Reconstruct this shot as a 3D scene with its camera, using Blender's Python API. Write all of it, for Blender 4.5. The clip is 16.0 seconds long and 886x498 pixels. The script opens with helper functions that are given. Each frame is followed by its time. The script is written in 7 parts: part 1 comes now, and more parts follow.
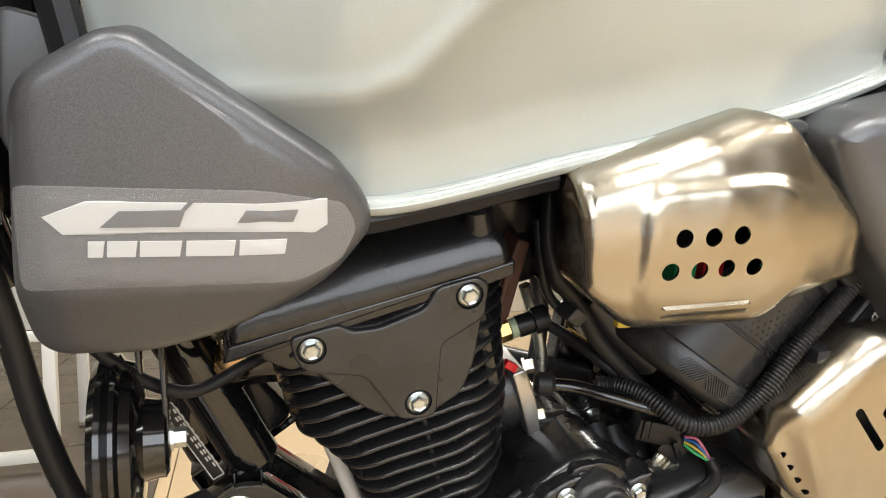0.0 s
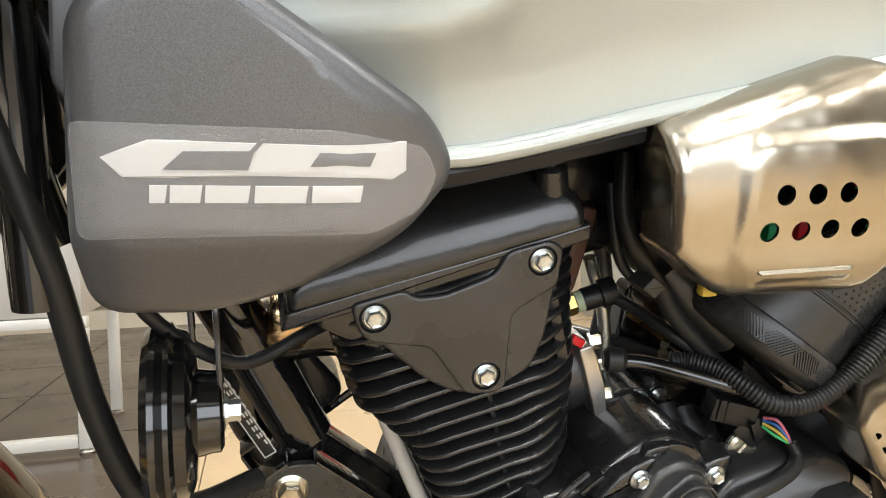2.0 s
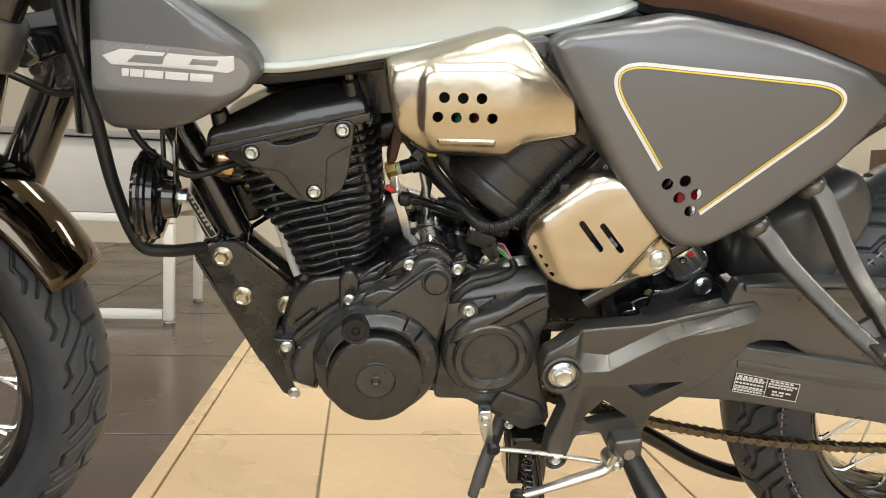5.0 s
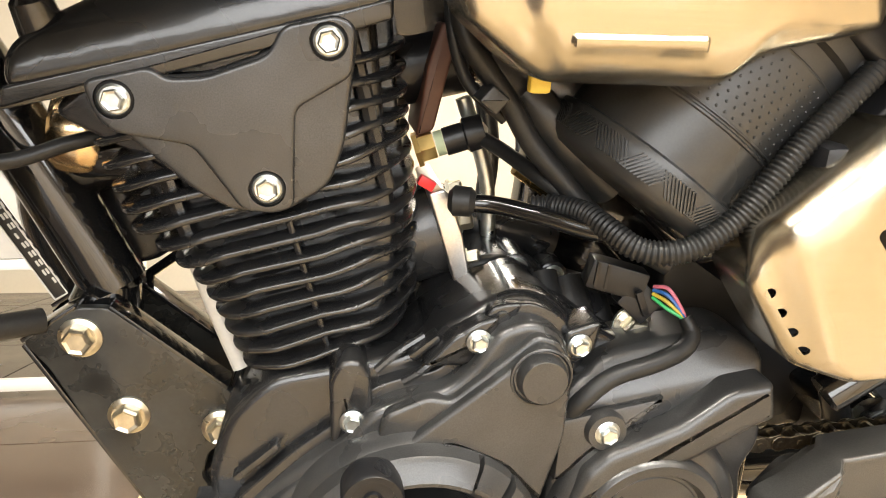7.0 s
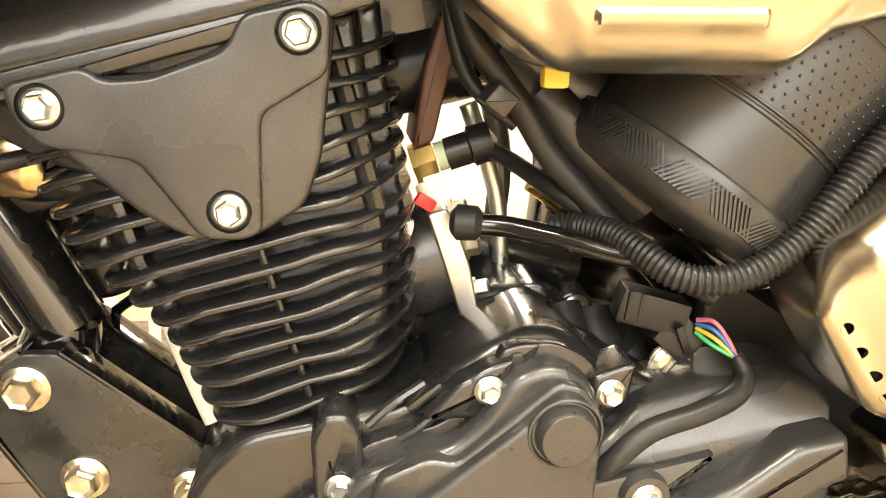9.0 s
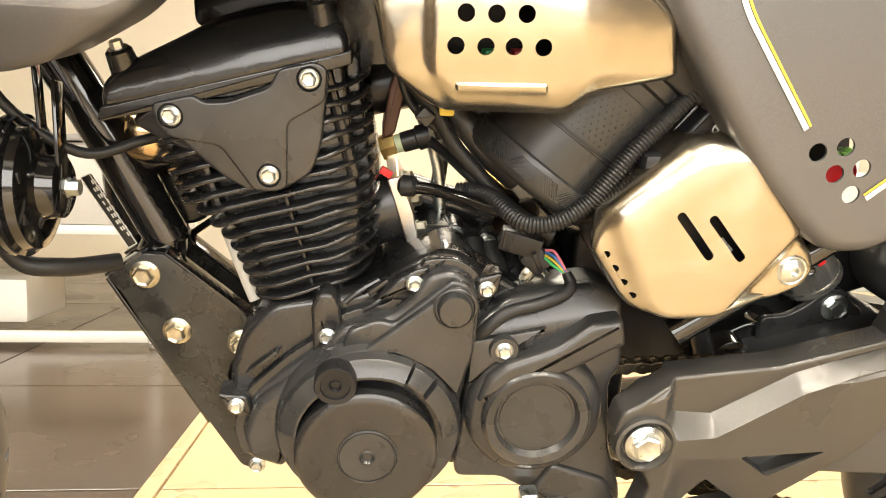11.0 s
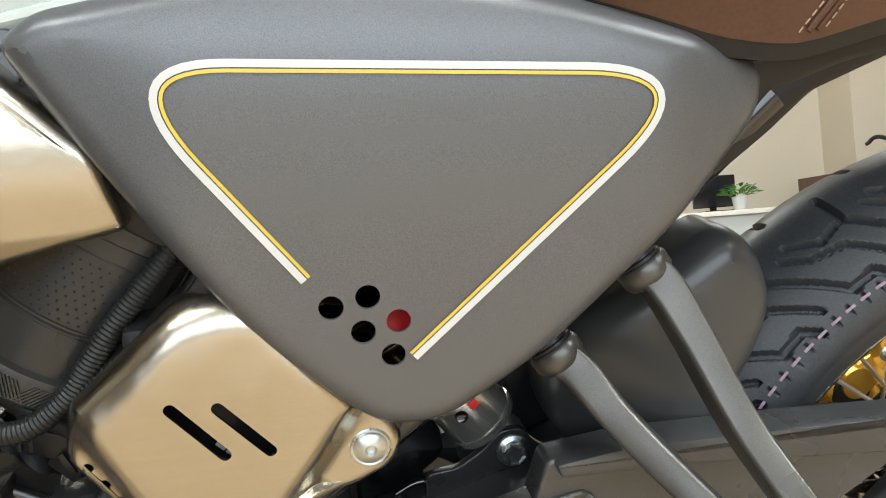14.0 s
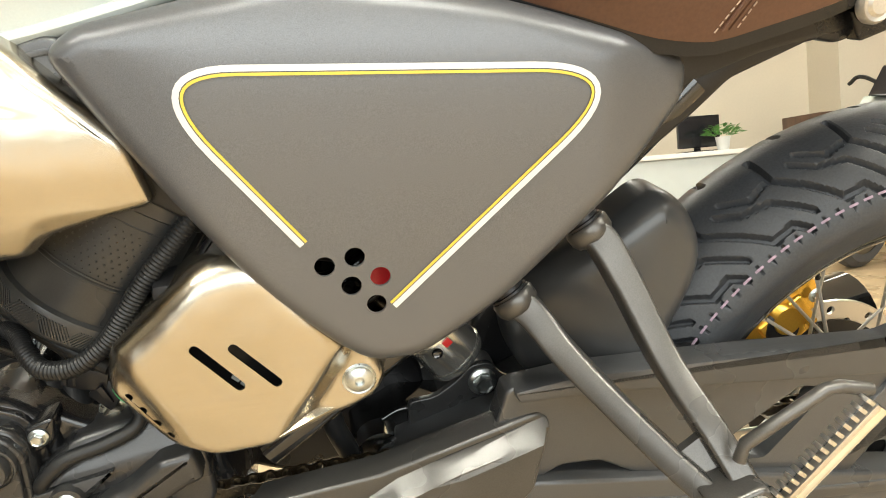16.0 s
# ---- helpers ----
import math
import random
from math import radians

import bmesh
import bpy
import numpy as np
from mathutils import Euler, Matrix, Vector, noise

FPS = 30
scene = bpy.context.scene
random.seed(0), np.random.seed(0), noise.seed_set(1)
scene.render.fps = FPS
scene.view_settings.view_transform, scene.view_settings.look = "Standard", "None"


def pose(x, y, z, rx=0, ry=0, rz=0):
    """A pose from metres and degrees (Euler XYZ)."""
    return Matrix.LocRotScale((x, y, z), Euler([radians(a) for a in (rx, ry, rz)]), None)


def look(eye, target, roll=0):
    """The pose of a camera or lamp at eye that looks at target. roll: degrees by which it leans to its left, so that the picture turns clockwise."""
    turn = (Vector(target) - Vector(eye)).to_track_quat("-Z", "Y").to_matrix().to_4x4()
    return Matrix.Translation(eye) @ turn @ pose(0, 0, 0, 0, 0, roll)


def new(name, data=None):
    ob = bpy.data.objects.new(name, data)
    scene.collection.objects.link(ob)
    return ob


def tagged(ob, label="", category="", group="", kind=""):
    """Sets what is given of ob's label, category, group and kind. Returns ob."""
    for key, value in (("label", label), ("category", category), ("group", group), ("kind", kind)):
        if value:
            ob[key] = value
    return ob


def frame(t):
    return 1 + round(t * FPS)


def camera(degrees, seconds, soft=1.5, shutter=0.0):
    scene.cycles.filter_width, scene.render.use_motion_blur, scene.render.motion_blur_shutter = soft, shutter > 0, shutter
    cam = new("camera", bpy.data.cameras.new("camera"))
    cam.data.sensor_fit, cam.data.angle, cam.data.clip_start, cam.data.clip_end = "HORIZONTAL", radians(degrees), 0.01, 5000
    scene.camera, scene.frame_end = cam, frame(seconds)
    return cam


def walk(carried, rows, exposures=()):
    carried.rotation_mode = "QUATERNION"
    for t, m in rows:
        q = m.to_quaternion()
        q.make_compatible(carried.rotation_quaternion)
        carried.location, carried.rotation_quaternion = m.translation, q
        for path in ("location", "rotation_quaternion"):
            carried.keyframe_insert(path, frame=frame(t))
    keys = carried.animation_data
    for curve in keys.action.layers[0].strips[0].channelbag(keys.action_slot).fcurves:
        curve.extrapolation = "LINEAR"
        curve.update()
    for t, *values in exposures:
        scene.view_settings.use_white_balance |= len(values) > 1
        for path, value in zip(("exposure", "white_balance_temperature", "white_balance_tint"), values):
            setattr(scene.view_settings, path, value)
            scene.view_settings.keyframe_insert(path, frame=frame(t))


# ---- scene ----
cam = camera(62.1, 16.0, soft=1.0)
PATH = [
    (0, (0.0227, -0.6769, 0.6274), (0.2986, 0.2839, 0.6009), -1.76),
    (0.5, (0.0307, -0.6556, 0.6201), (0.3065, 0.3053, 0.5959), -1.80),
    (1, (0.0273, -0.6471, 0.6194), (0.3001, 0.3144, 0.5891), -2.03),
    (1.5, (0.0116, -0.6445, 0.6134), (0.269, 0.3212, 0.5791), -1.82),
    (2, (0.0045, -0.641, 0.6099), (0.2506, 0.3276, 0.5754), -1.78),
    (2.5, (0.0011, -0.6408, 0.6088), (0.2423, 0.3289, 0.5697), -1.61),
    (3, (0.0058, -0.6631, 0.6102), (0.2423, 0.307, 0.5566), -1.16),
    (3.5, (0.0545, -0.791, 0.6457), (0.2702, 0.1832, 0.5785), -0.94),
    (4, (0.1087, -0.9881, 0.6586), (0.2737, -0.0049, 0.5799), -0.17),
    (4.5, (0.1701, -1.1085, 0.5933), (0.2876, -0.1197, 0.5014), 1.65),
    (4.7, (0.1797, -1.0933, 0.5613), (0.2892, -0.1039, 0.4669), 2.23),
    (6.8, (0.1546, -0.6092, 0.5069), (0.3121, 0.3764, 0.4465), 0.30),
    (7, (0.1567, -0.5967, 0.5109), (0.3119, 0.39, 0.4624), 0.05),
    (7.5, (0.1623, -0.5685, 0.5152), (0.3135, 0.4196, 0.489), -0.73),
    (8, (0.1652, -0.5484, 0.5129), (0.3131, 0.4404, 0.4945), -1.37),
    (8.5, (0.168, -0.5395, 0.5103), (0.3127, 0.4499, 0.495), -1.87),
    (9, (0.1744, -0.5372, 0.511), (0.3034, 0.4543, 0.4946), -0.96),
    (9.2, (0.174, -0.537, 0.5093), (0.2903, 0.4562, 0.4977), 0.14),
    (11.3, (0.2203, -0.8534, 0.5173), (0.3144, 0.1379, 0.426), 1.39),
    (11.5, (0.238, -0.9115, 0.5524), (0.3535, 0.0771, 0.4554), 0.40),
    (12, (0.2736, -1.0337, 0.6385), (0.4321, -0.0512, 0.5406), -1.23),
    (12.5, (0.3123, -1.1023, 0.6895), (0.4997, -0.1226, 0.6186), -2.21),
    (13, (0.375, -1.0275, 0.6728), (0.5708, -0.0476, 0.6353), -3.09),
    (13.5, (0.4443, -0.8453, 0.6349), (0.6251, 0.1382, 0.6278), -4.07),
    (14, (0.4851, -0.6785, 0.5683), (0.6565, 0.3067, 0.5715), -4.62),
    (14.5, (0.5015, -0.5745, 0.5131), (0.6752, 0.4103, 0.5179), -4.67),
    (15, (0.496, -0.538, 0.4975), (0.6652, 0.4476, 0.4907), -4.48),
    (15.5, (0.4789, -0.6177, 0.5257), (0.6528, 0.3665, 0.4906), -4.66),
    (16, (0.483, -0.7567, 0.5853), (0.6605, 0.2241, 0.5037), -4.94),
]
walk(cam, [(t, look(eye, target, roll)) for t, eye, target, roll in PATH], [(0.0, 0.28, 6100, 8), (1.5, 0.3, 6050, 8), (3.0, 0.5, 6000, 8), (3.5, 0.5, 5950, 8), (4.5, 0.1, 6100, 7), (7.0, 1.25, 6600, 9), (8.0, 1.45, 7200, 9), (9.2, 1.75, 7600, 9), (11.3, 1.0, 6900, 9), (12.0, 0.6, 6250, 7), (12.4, 0.2, 5650, 6), (13.2, 0.1, 5450, 5), (14.2, 0.3, 5850, 4), (15.5, 0.6, 6050, 3), (16.0, 0.6, 6450, 4)])

# ---- world, lights ----
world = bpy.data.worlds.new("showroom_air")
scene.world = world
world.use_nodes = True
world.node_tree.nodes["Background"].inputs[0].default_value = (1.0, 0.93, 0.82, 1)
world.node_tree.nodes["Background"].inputs[1].default_value = 0.03


def area_lamp(name, m, sx, sy, watts, colour):
    data = bpy.data.lights.new(name, "AREA")
    data.shape, data.size, data.size_y, data.energy, data.color = "RECTANGLE", sx, sy, watts, colour
    ob = new(name, data)
    ob.matrix_basis = m
    return ob


WARM, COOL = (1.0, 0.97, 0.90), (0.96, 0.98, 1.0)
# rows of ceiling panels, and the shop window behind the viewer
CEILING_PANELS = [(-1.6, -2.2), (0.9, -2.2), (3.4, -2.2), (-1.6, 0.2), (0.9, 0.2), (3.4, 0.2), (0.9, 2.4), (3.4, 2.4)]
for px, py in CEILING_PANELS:
    area_lamp("ceiling_lamp", pose(px, py, 3.02, 0, 0, 0), 1.5, 0.5, 52 if py < -1 else 34 if py < 1 else 20, WARM)
area_lamp("shop_window_light", pose(0.3, -4.9, 1.5, 90, 0, 0), 6.0, 2.4, 150, COOL)


# ---- materials ----
def mat(name, colour, rough=0.5, metal=0.0, coat=0.0, grain=0.0, size=400.0, bump=0.0, vary=0.0, vsize=12.0, rvary=0.0, stretch=None, spec=0.5):
    """A principled material with colour variation at two scales, roughness variation and bump."""
    m = bpy.data.materials.new(name)
    m.use_nodes = True
    nt = m.node_tree
    p = nt.nodes["Principled BSDF"]
    p.inputs["Base Color"].default_value = (*colour, 1)
    p.inputs["Roughness"].default_value = rough
    p.inputs["Metallic"].default_value = metal
    p.inputs["Coat Weight"].default_value = coat
    p.inputs["Coat Roughness"].default_value = 0.04
    p.inputs["Specular IOR Level"].default_value = spec
    co = nt.nodes.new("ShaderNodeTexCoord")
    src = co.outputs["Object"]
    if stretch:
        mp = nt.nodes.new("ShaderNodeMapping")
        mp.inputs["Scale"].default_value = stretch
        nt.links.new(src, mp.inputs["Vector"])
        src = mp.outputs["Vector"]

    def noisy(scale, detail=3.0):
        n = nt.nodes.new("ShaderNodeTexNoise")
        n.inputs["Scale"].default_value, n.inputs["Detail"].default_value = scale, detail
        nt.links.new(src, n.inputs["Vector"])
        return n.outputs["Fac"]

    fine, broad = noisy(size), noisy(vsize)
    if grain or vary:
        last = None
        for fac, amount in ((fine, grain), (broad, vary)):
            if not amount:
                continue
            mr = nt.nodes.new("ShaderNodeMapRange")
            mr.inputs["From Min"].default_value, mr.inputs["From Max"].default_value = 0.25, 0.75
            mr.inputs["To Min"].default_value, mr.inputs["To Max"].default_value = 1 - amount, 1 + amount
            nt.links.new(fac, mr.inputs["Value"])
            mx = nt.nodes.new("ShaderNodeMix")
            mx.data_type, mx.blend_type = "RGBA", "MULTIPLY"
            mx.inputs[0].default_value = 1.0
            mx.inputs[6].default_value = (*colour, 1)
            if last:
                nt.links.new(last, mx.inputs[6])
            nt.links.new(mr.outputs[0], mx.inputs[7])
            last = mx.outputs[2]
        nt.links.new(last, p.inputs["Base Color"])
    if rvary:
        mr = nt.nodes.new("ShaderNodeMapRange")
        mr.inputs["From Min"].default_value, mr.inputs["From Max"].default_value = 0.3, 0.7
        mr.inputs["To Min"].default_value, mr.inputs["To Max"].default_value = max(0.02, rough - rvary), rough + rvary
        nt.links.new(broad if not stretch else fine, mr.inputs["Value"])
        nt.links.new(mr.outputs[0], p.inputs["Roughness"])
    if bump:
        b = nt.nodes.new("ShaderNodeBump")
        b.inputs["Strength"].default_value, b.inputs["Distance"].default_value = 0.6, bump
        nt.links.new(fine, b.inputs["Height"])
        nt.links.new(b.outputs[0], p.inputs["Normal"])
    return m


PEARL = mat("pearl_white_paint", (0.47, 0.502, 0.474), 0.15, 0.0, 0.9, grain=0.03, size=900, vary=0.02, vsize=8)
GREY = mat("satin_grey_plastic", (0.128, 0.130, 0.136), 0.36, 0.5, 0.0, grain=0.26, size=1900, bump=0.00004, vary=0.03, vsize=7, rvary=0.015)
STEEL = mat("brushed_steel", (0.47, 0.430, 0.352), 0.24, 1.0, 0.0, grain=0.03, size=7000, vary=0.03, vsize=900, rvary=0.03, stretch=(0.012, 1, 1))


def brushed(m, amount):
    """Brush marks that run along x: the gloss spreads across them."""
    p = m.node_tree.nodes["Principled BSDF"]
    t = m.node_tree.nodes.new("ShaderNodeTangent")
    t.direction_type, t.axis = "RADIAL", "X"
    m.node_tree.links.new(t.outputs[0], p.inputs["Tangent"])
    p.inputs["Anisotropic"].default_value = amount
    # pressed sheet is never quite flat: long shallow waves
    co = m.node_tree.nodes.new("ShaderNodeTexCoord")
    n = m.node_tree.nodes.new("ShaderNodeTexNoise")
    n.inputs["Scale"].default_value, n.inputs["Detail"].default_value = 26.0, 1.5
    b = m.node_tree.nodes.new("ShaderNodeBump")
    b.inputs["Strength"].default_value, b.inputs["Distance"].default_value = 0.7, 0.0035
    m.node_tree.links.new(co.outputs["Object"], n.inputs["Vector"])
    m.node_tree.links.new(n.outputs["Fac"], b.inputs["Height"])
    m.node_tree.links.new(b.outputs[0], p.inputs["Normal"])


brushed(STEEL, 0.45)
CHROME = mat("chrome", (0.80, 0.83, 0.84), 0.09, 1.0, grain=0.02, rvary=0.03, vsize=60)
ZINC = mat("zinc_plated_steel", (0.60, 0.63, 0.62), 0.33, 1.0, grain=0.1, size=300, vary=0.12, vsize=90, rvary=0.08)
PASSIVATED = mat("yellow_passivated_zinc", (0.54, 0.50, 0.40), 0.32, 1.0, grain=0.1, size=250, vary=0.2, vsize=60, rvary=0.08)
ALU = mat("cast_aluminium", (0.62, 0.60, 0.57), 0.38, 1.0, grain=0.08, size=700, bump=0.0001, vary=0.06, rvary=0.06)
ENGINE = mat("black_engine_paint", (0.013, 0.013, 0.0135), 0.25, 0.0, 0.45, grain=0.25, size=900, bump=0.00016, vary=0.2, vsize=25, rvary=0.1, spec=0.5)
CASE = mat("satin_black_case_paint", (0.056, 0.056, 0.056), 0.3, 0.55, 0.15, grain=0.2, size=1300, bump=0.0001, vary=0.2, vsize=30, rvary=0.1, spec=0.5)
GLOSS = mat("gloss_black_paint", (0.006, 0.006, 0.006), 0.12, 0.0, 0.7, grain=0.1, vary=0.2, rvary=0.05)
PLASTIC = mat("black_plastic", (0.012, 0.012, 0.013), 0.3, grain=0.2, size=900, bump=0.0001, vary=0.2, rvary=0.08, spec=0.34)
RUBBER = mat("black_rubber", (0.015, 0.015, 0.015), 0.42, grain=0.2, size=600, bump=0.00008, vary=0.2, rvary=0.1, spec=0.34)
TYRE = mat("tyre_rubber", (0.047, 0.050, 0.055), 0.42, grain=0.2, size=500, bump=0.0003, vary=0.15, vsize=15, rvary=0.1, spec=0.34)
DARKMETAL = mat("dark_grey_painted_metal", (0.094, 0.095, 0.097), 0.30, 0.55, grain=0.15, size=1200, bump=0.0001, vary=0.1, rvary=0.06)
LEATHER = mat("brown_leather", (0.095, 0.045, 0.026), 0.41, grain=0.10, size=420, bump=0.00030, vary=0.14, vsize=11, rvary=0.09, spec=0.36)
THREAD = mat("pale_thread", (0.44, 0.32, 0.24), 0.8, grain=0.15)
SILVER = mat("silver_decal", (0.56, 0.555, 0.54), 0.45, 0.15, grain=0.03, vary=0.03)
WHITE = mat("white_decal", (0.58, 0.58, 0.56), 0.4, grain=0.02, vary=0.03)
YELLOW = mat("yellow_decal", (0.60, 0.45, 0.06), 0.4, grain=0.03, vary=0.04)
INK = mat("black_decal", (0.014, 0.013, 0.013), 0.35, grain=0.1)
RED = mat("red_plastic", (0.62, 0.016, 0.022), 0.35, grain=0.06, vary=0.08)
GREEN = mat("green_plastic", (0.05, 0.46, 0.15), 0.4, grain=0.06, vary=0.08)
GOLD = mat("gold_anodised", (0.70, 0.43, 0.07), 0.3, 0.9, grain=0.06, vary=0.08, rvary=0.06)
BRASS = mat("brass", (0.68, 0.47, 0.17), 0.28, 1.0, grain=0.06, vary=0.1, rvary=0.05)
CHAIN = mat("oiled_chain_steel", (0.17, 0.14, 0.10), 0.38, 1.0, grain=0.2, size=500, vary=0.25, vsize=60, rvary=0.1)
ARMGREY = mat("dark_cast_arm_paint", (0.105, 0.100, 0.093), 0.30, 0.6, grain=0.15, size=1200, bump=0.0001, vary=0.1, rvary=0.06)
GUARD = mat("satin_black_guard", (0.046, 0.047, 0.048), 0.34, 0.0, 0.12, grain=0.1, size=1500, vary=0.08, rvary=0.06)
MACHINED = mat("machined_aluminium", (0.66, 0.63, 0.57), 0.42, 0.85, grain=0.06, size=900, vary=0.06, vsize=60, rvary=0.06)
PLATED = mat("bright_plated_steel", (0.80, 0.80, 0.76), 0.2, 0.92, grain=0.03, rvary=0.04, vsize=60)
DUCT = mat("dark_grey_rubber", (0.030, 0.030, 0.029), 0.34, grain=0.15, size=800, bump=0.00005, vary=0.12, rvary=0.08)
PINK = mat("pink_chalk_line", (0.30, 0.22, 0.28), 0.8, grain=0.3, size=300)
CREAM = mat("cream_wall_paint", (0.60, 0.54, 0.43), 0.75, grain=0.02, size=60, bump=0.0004, vary=0.03, vsize=1.5)
PLASTER = mat("white_ceiling_paint", (0.80, 0.76, 0.68), 0.8, grain=0.02, size=60, vary=0.03, vsize=1.0)
DARK_TILE = mat("dark_brown_floor_tile", (0.052, 0.036, 0.026), 0.24, grain=0.12, size=60, vary=0.2, vsize=3.0, rvary=0.08)
TAN_TILE = mat("tan_floor_tile", (0.45, 0.335, 0.20), 0.3, grain=0.05, size=50, vary=0.12, vsize=3.0, rvary=0.08)
GROUT = mat("grout", (0.24, 0.19, 0.135), 0.85, grain=0.15, size=200)
BENCH = mat("grey_laminate", (0.36, 0.34, 0.31), 0.5, grain=0.03, vary=0.03)
RAIL = mat("light_painted_steel", (0.58, 0.56, 0.52), 0.4, 0.2, grain=0.03, vary=0.04)
SIGNRED = mat("red_sign_board", (0.42, 0.008, 0.014), 0.35, grain=0.03, vary=0.05, vsize=3)
WOOD = mat("dark_wood", (0.10, 0.055, 0.035), 0.45, grain=0.2, size=30, vary=0.2, stretch=(1, 1, 0.1))
LEAF = mat("green_leaf", (0.07, 0.20, 0.03), 0.5, grain=0.15, vary=0.25, vsize=30)
SCREEN = mat("black_screen", (0.01, 0.01, 0.012), 0.15, grain=0.1)


def film_material():
    """Clear protective film: see-through, with a gloss of its own."""
    m = bpy.data.materials.new("clear_film")
    m.use_nodes = True
    nt = m.node_tree
    p, out = nt.nodes["Principled BSDF"], nt.nodes["Material Output"]
    p.inputs["Base Color"].default_value = (0.62, 0.60, 0.58, 1)
    p.inputs["Roughness"].default_value = 0.12
    n = nt.nodes.new("ShaderNodeTexNoise")
    n.inputs["Scale"].default_value = 18
    b = nt.nodes.new("ShaderNodeBump")
    b.inputs["Strength"].default_value, b.inputs["Distance"].default_value = 0.35, 0.0012
    nt.links.new(n.outputs["Fac"], b.inputs["Height"])
    nt.links.new(b.outputs[0], p.inputs["Normal"])
    tr = nt.nodes.new("ShaderNodeBsdfTransparent")
    mx = nt.nodes.new("ShaderNodeMixShader")
    mx.inputs[0].default_value = 0.17
    nt.links.new(tr.outputs[0], mx.inputs[1])
    nt.links.new(p.outputs[0], mx.inputs[2])
    nt.links.new(mx.outputs[0], out.inputs["Surface"])
    return m


FILM = film_material()


def lamp_panel_material():
    m = bpy.data.materials.new("lit_diffuser")
    m.use_nodes = True
    p = m.node_tree.nodes["Principled BSDF"]
    p.inputs["Emission Color"].default_value = (1.0, 0.90, 0.76, 1)
    p.inputs["Emission Strength"].default_value = 6.0
    return m


DIFFUSER = lamp_panel_material()


# ---- building helpers ----
from mathutils import geometry


def part(name, bm, material, parent=None, label="", smooth=38.0):
    """Links a bmesh as one mesh object under a thing or a part."""
    bmesh.ops.recalc_face_normals(bm, faces=bm.faces)
    me = bpy.data.meshes.new(name)
    bm.to_mesh(me)
    bm.free()
    me.materials.append(material)
    if smooth:
        me.shade_smooth()
        me.set_sharp_from_angle(angle=radians(smooth))
    ob = new(name, me)
    ob.parent = parent
    if label:
        ob["label"] = label
    return ob


def grid_faces(bm, rows, close_u=False, close_v=False):
    """Joins rows of vertices (lists of equal length) into quads."""
    n, k = len(rows), len(rows[0])
    for i in range(n if close_u else n - 1):
        for j in range(k if close_v else k - 1):
            a, b = rows[i], rows[(i + 1) % n]
            q = (a[j], b[j], b[(j + 1) % k], a[(j + 1) % k])
            if len(set(q)) == 4:
                bm.faces.new(q)


def rounded(poly, r, seg=4):
    """A closed outline with its corners rounded."""
    out, n = [], len(poly)
    for i in range(n):
        p0, p1, p2 = (Vector(poly[(i + k) % n]) for k in (-1, 0, 1))
        a, b = p0 - p1, p2 - p1
        d = min(r, a.length * 0.45, b.length * 0.45)
        a, b = p1 + a.normalized() * d, p1 + b.normalized() * d
        for k in range(seg + 1):
            t = k / seg
            out.append(tuple(a * (1 - t) ** 2 + p1 * 2 * t * (1 - t) + b * t * t))
    return out


def flowing(poly, rounds=3):
    """A closed outline with all its corners cut over and over, so that it runs in curves. A corner given twice stays tighter."""
    for _ in range(rounds):
        out = []
        for a, b in zip(poly, poly[1:] + poly[:1]):
            if math.dist(a, b) < 1e-4:
                out.append(a)
                continue
            out += [tuple(0.75 * p + 0.25 * q for p, q in zip(a, b)), tuple(0.25 * p + 0.75 * q for p, q in zip(a, b))]
        poly = out
    clean = [p for p, q in zip(poly, poly[-1:] + poly[:-1]) if math.dist(p, q) > 2e-4]
    return clean


def inset(poly, d):
    """A closed outline moved inwards by d."""
    n = len(poly)
    area = sum(poly[i][0] * poly[(i + 1) % n][1] - poly[(i + 1) % n][0] * poly[i][1] for i in range(n))
    s = 1 if area > 0 else -1
    out = []
    for i in range(n):
        p0, p1, p2 = (Vector(poly[(i + k) % n]) for k in (-1, 0, 1))
        e, g = (p1 - p0).normalized(), (p2 - p1).normalized()
        na, nb = Vector((-e.y, e.x)) * s, Vector((-g.y, g.x)) * s
        m = na + nb
        m = m.normalized() if m.length > 1e-6 else na
        k = max(0.5, m.dot(na))
        out.append(tuple(p1 + m * (d / k)))
    return out


def slab(poly, y0, y1, edge=0.003, seg=3, bm=None):
    """An outline in x and z, drawn out from the face y0 (nearest the viewer) to the back y1, with rounded edges."""
    bm = bm or bmesh.new()
    s = 1 if y1 > y0 else -1
    rings = [[bm.verts.new((x, y1, z)) for x, z in poly]]
    for k in range(seg + 1):
        a = math.pi / 2 * k / seg
        ring = inset(poly, edge * (1 - math.cos(a))) if k else poly
        rings.append([bm.verts.new((x, y0 + s * edge * (1 - math.sin(a)), z)) for x, z in ring])
    grid_faces(bm, rings, close_v=True)
    bm.faces.new(rings[-1])
    bm.faces.new(rings[0])
    return bm


def near_edge(pts, poly):
    """The distance of each point to the outline."""
    p, best = np.asarray(pts), None
    q = np.asarray(poly)
    for a, b in zip(q, np.roll(q, -1, 0)):
        ab = b - a
        t = np.clip(((p - a) @ ab) / max(ab @ ab, 1e-12), 0, 1)
        d = np.hypot(*(p - a - t[:, None] * ab).T)
        best = d if best is None else np.minimum(best, d)
    return best


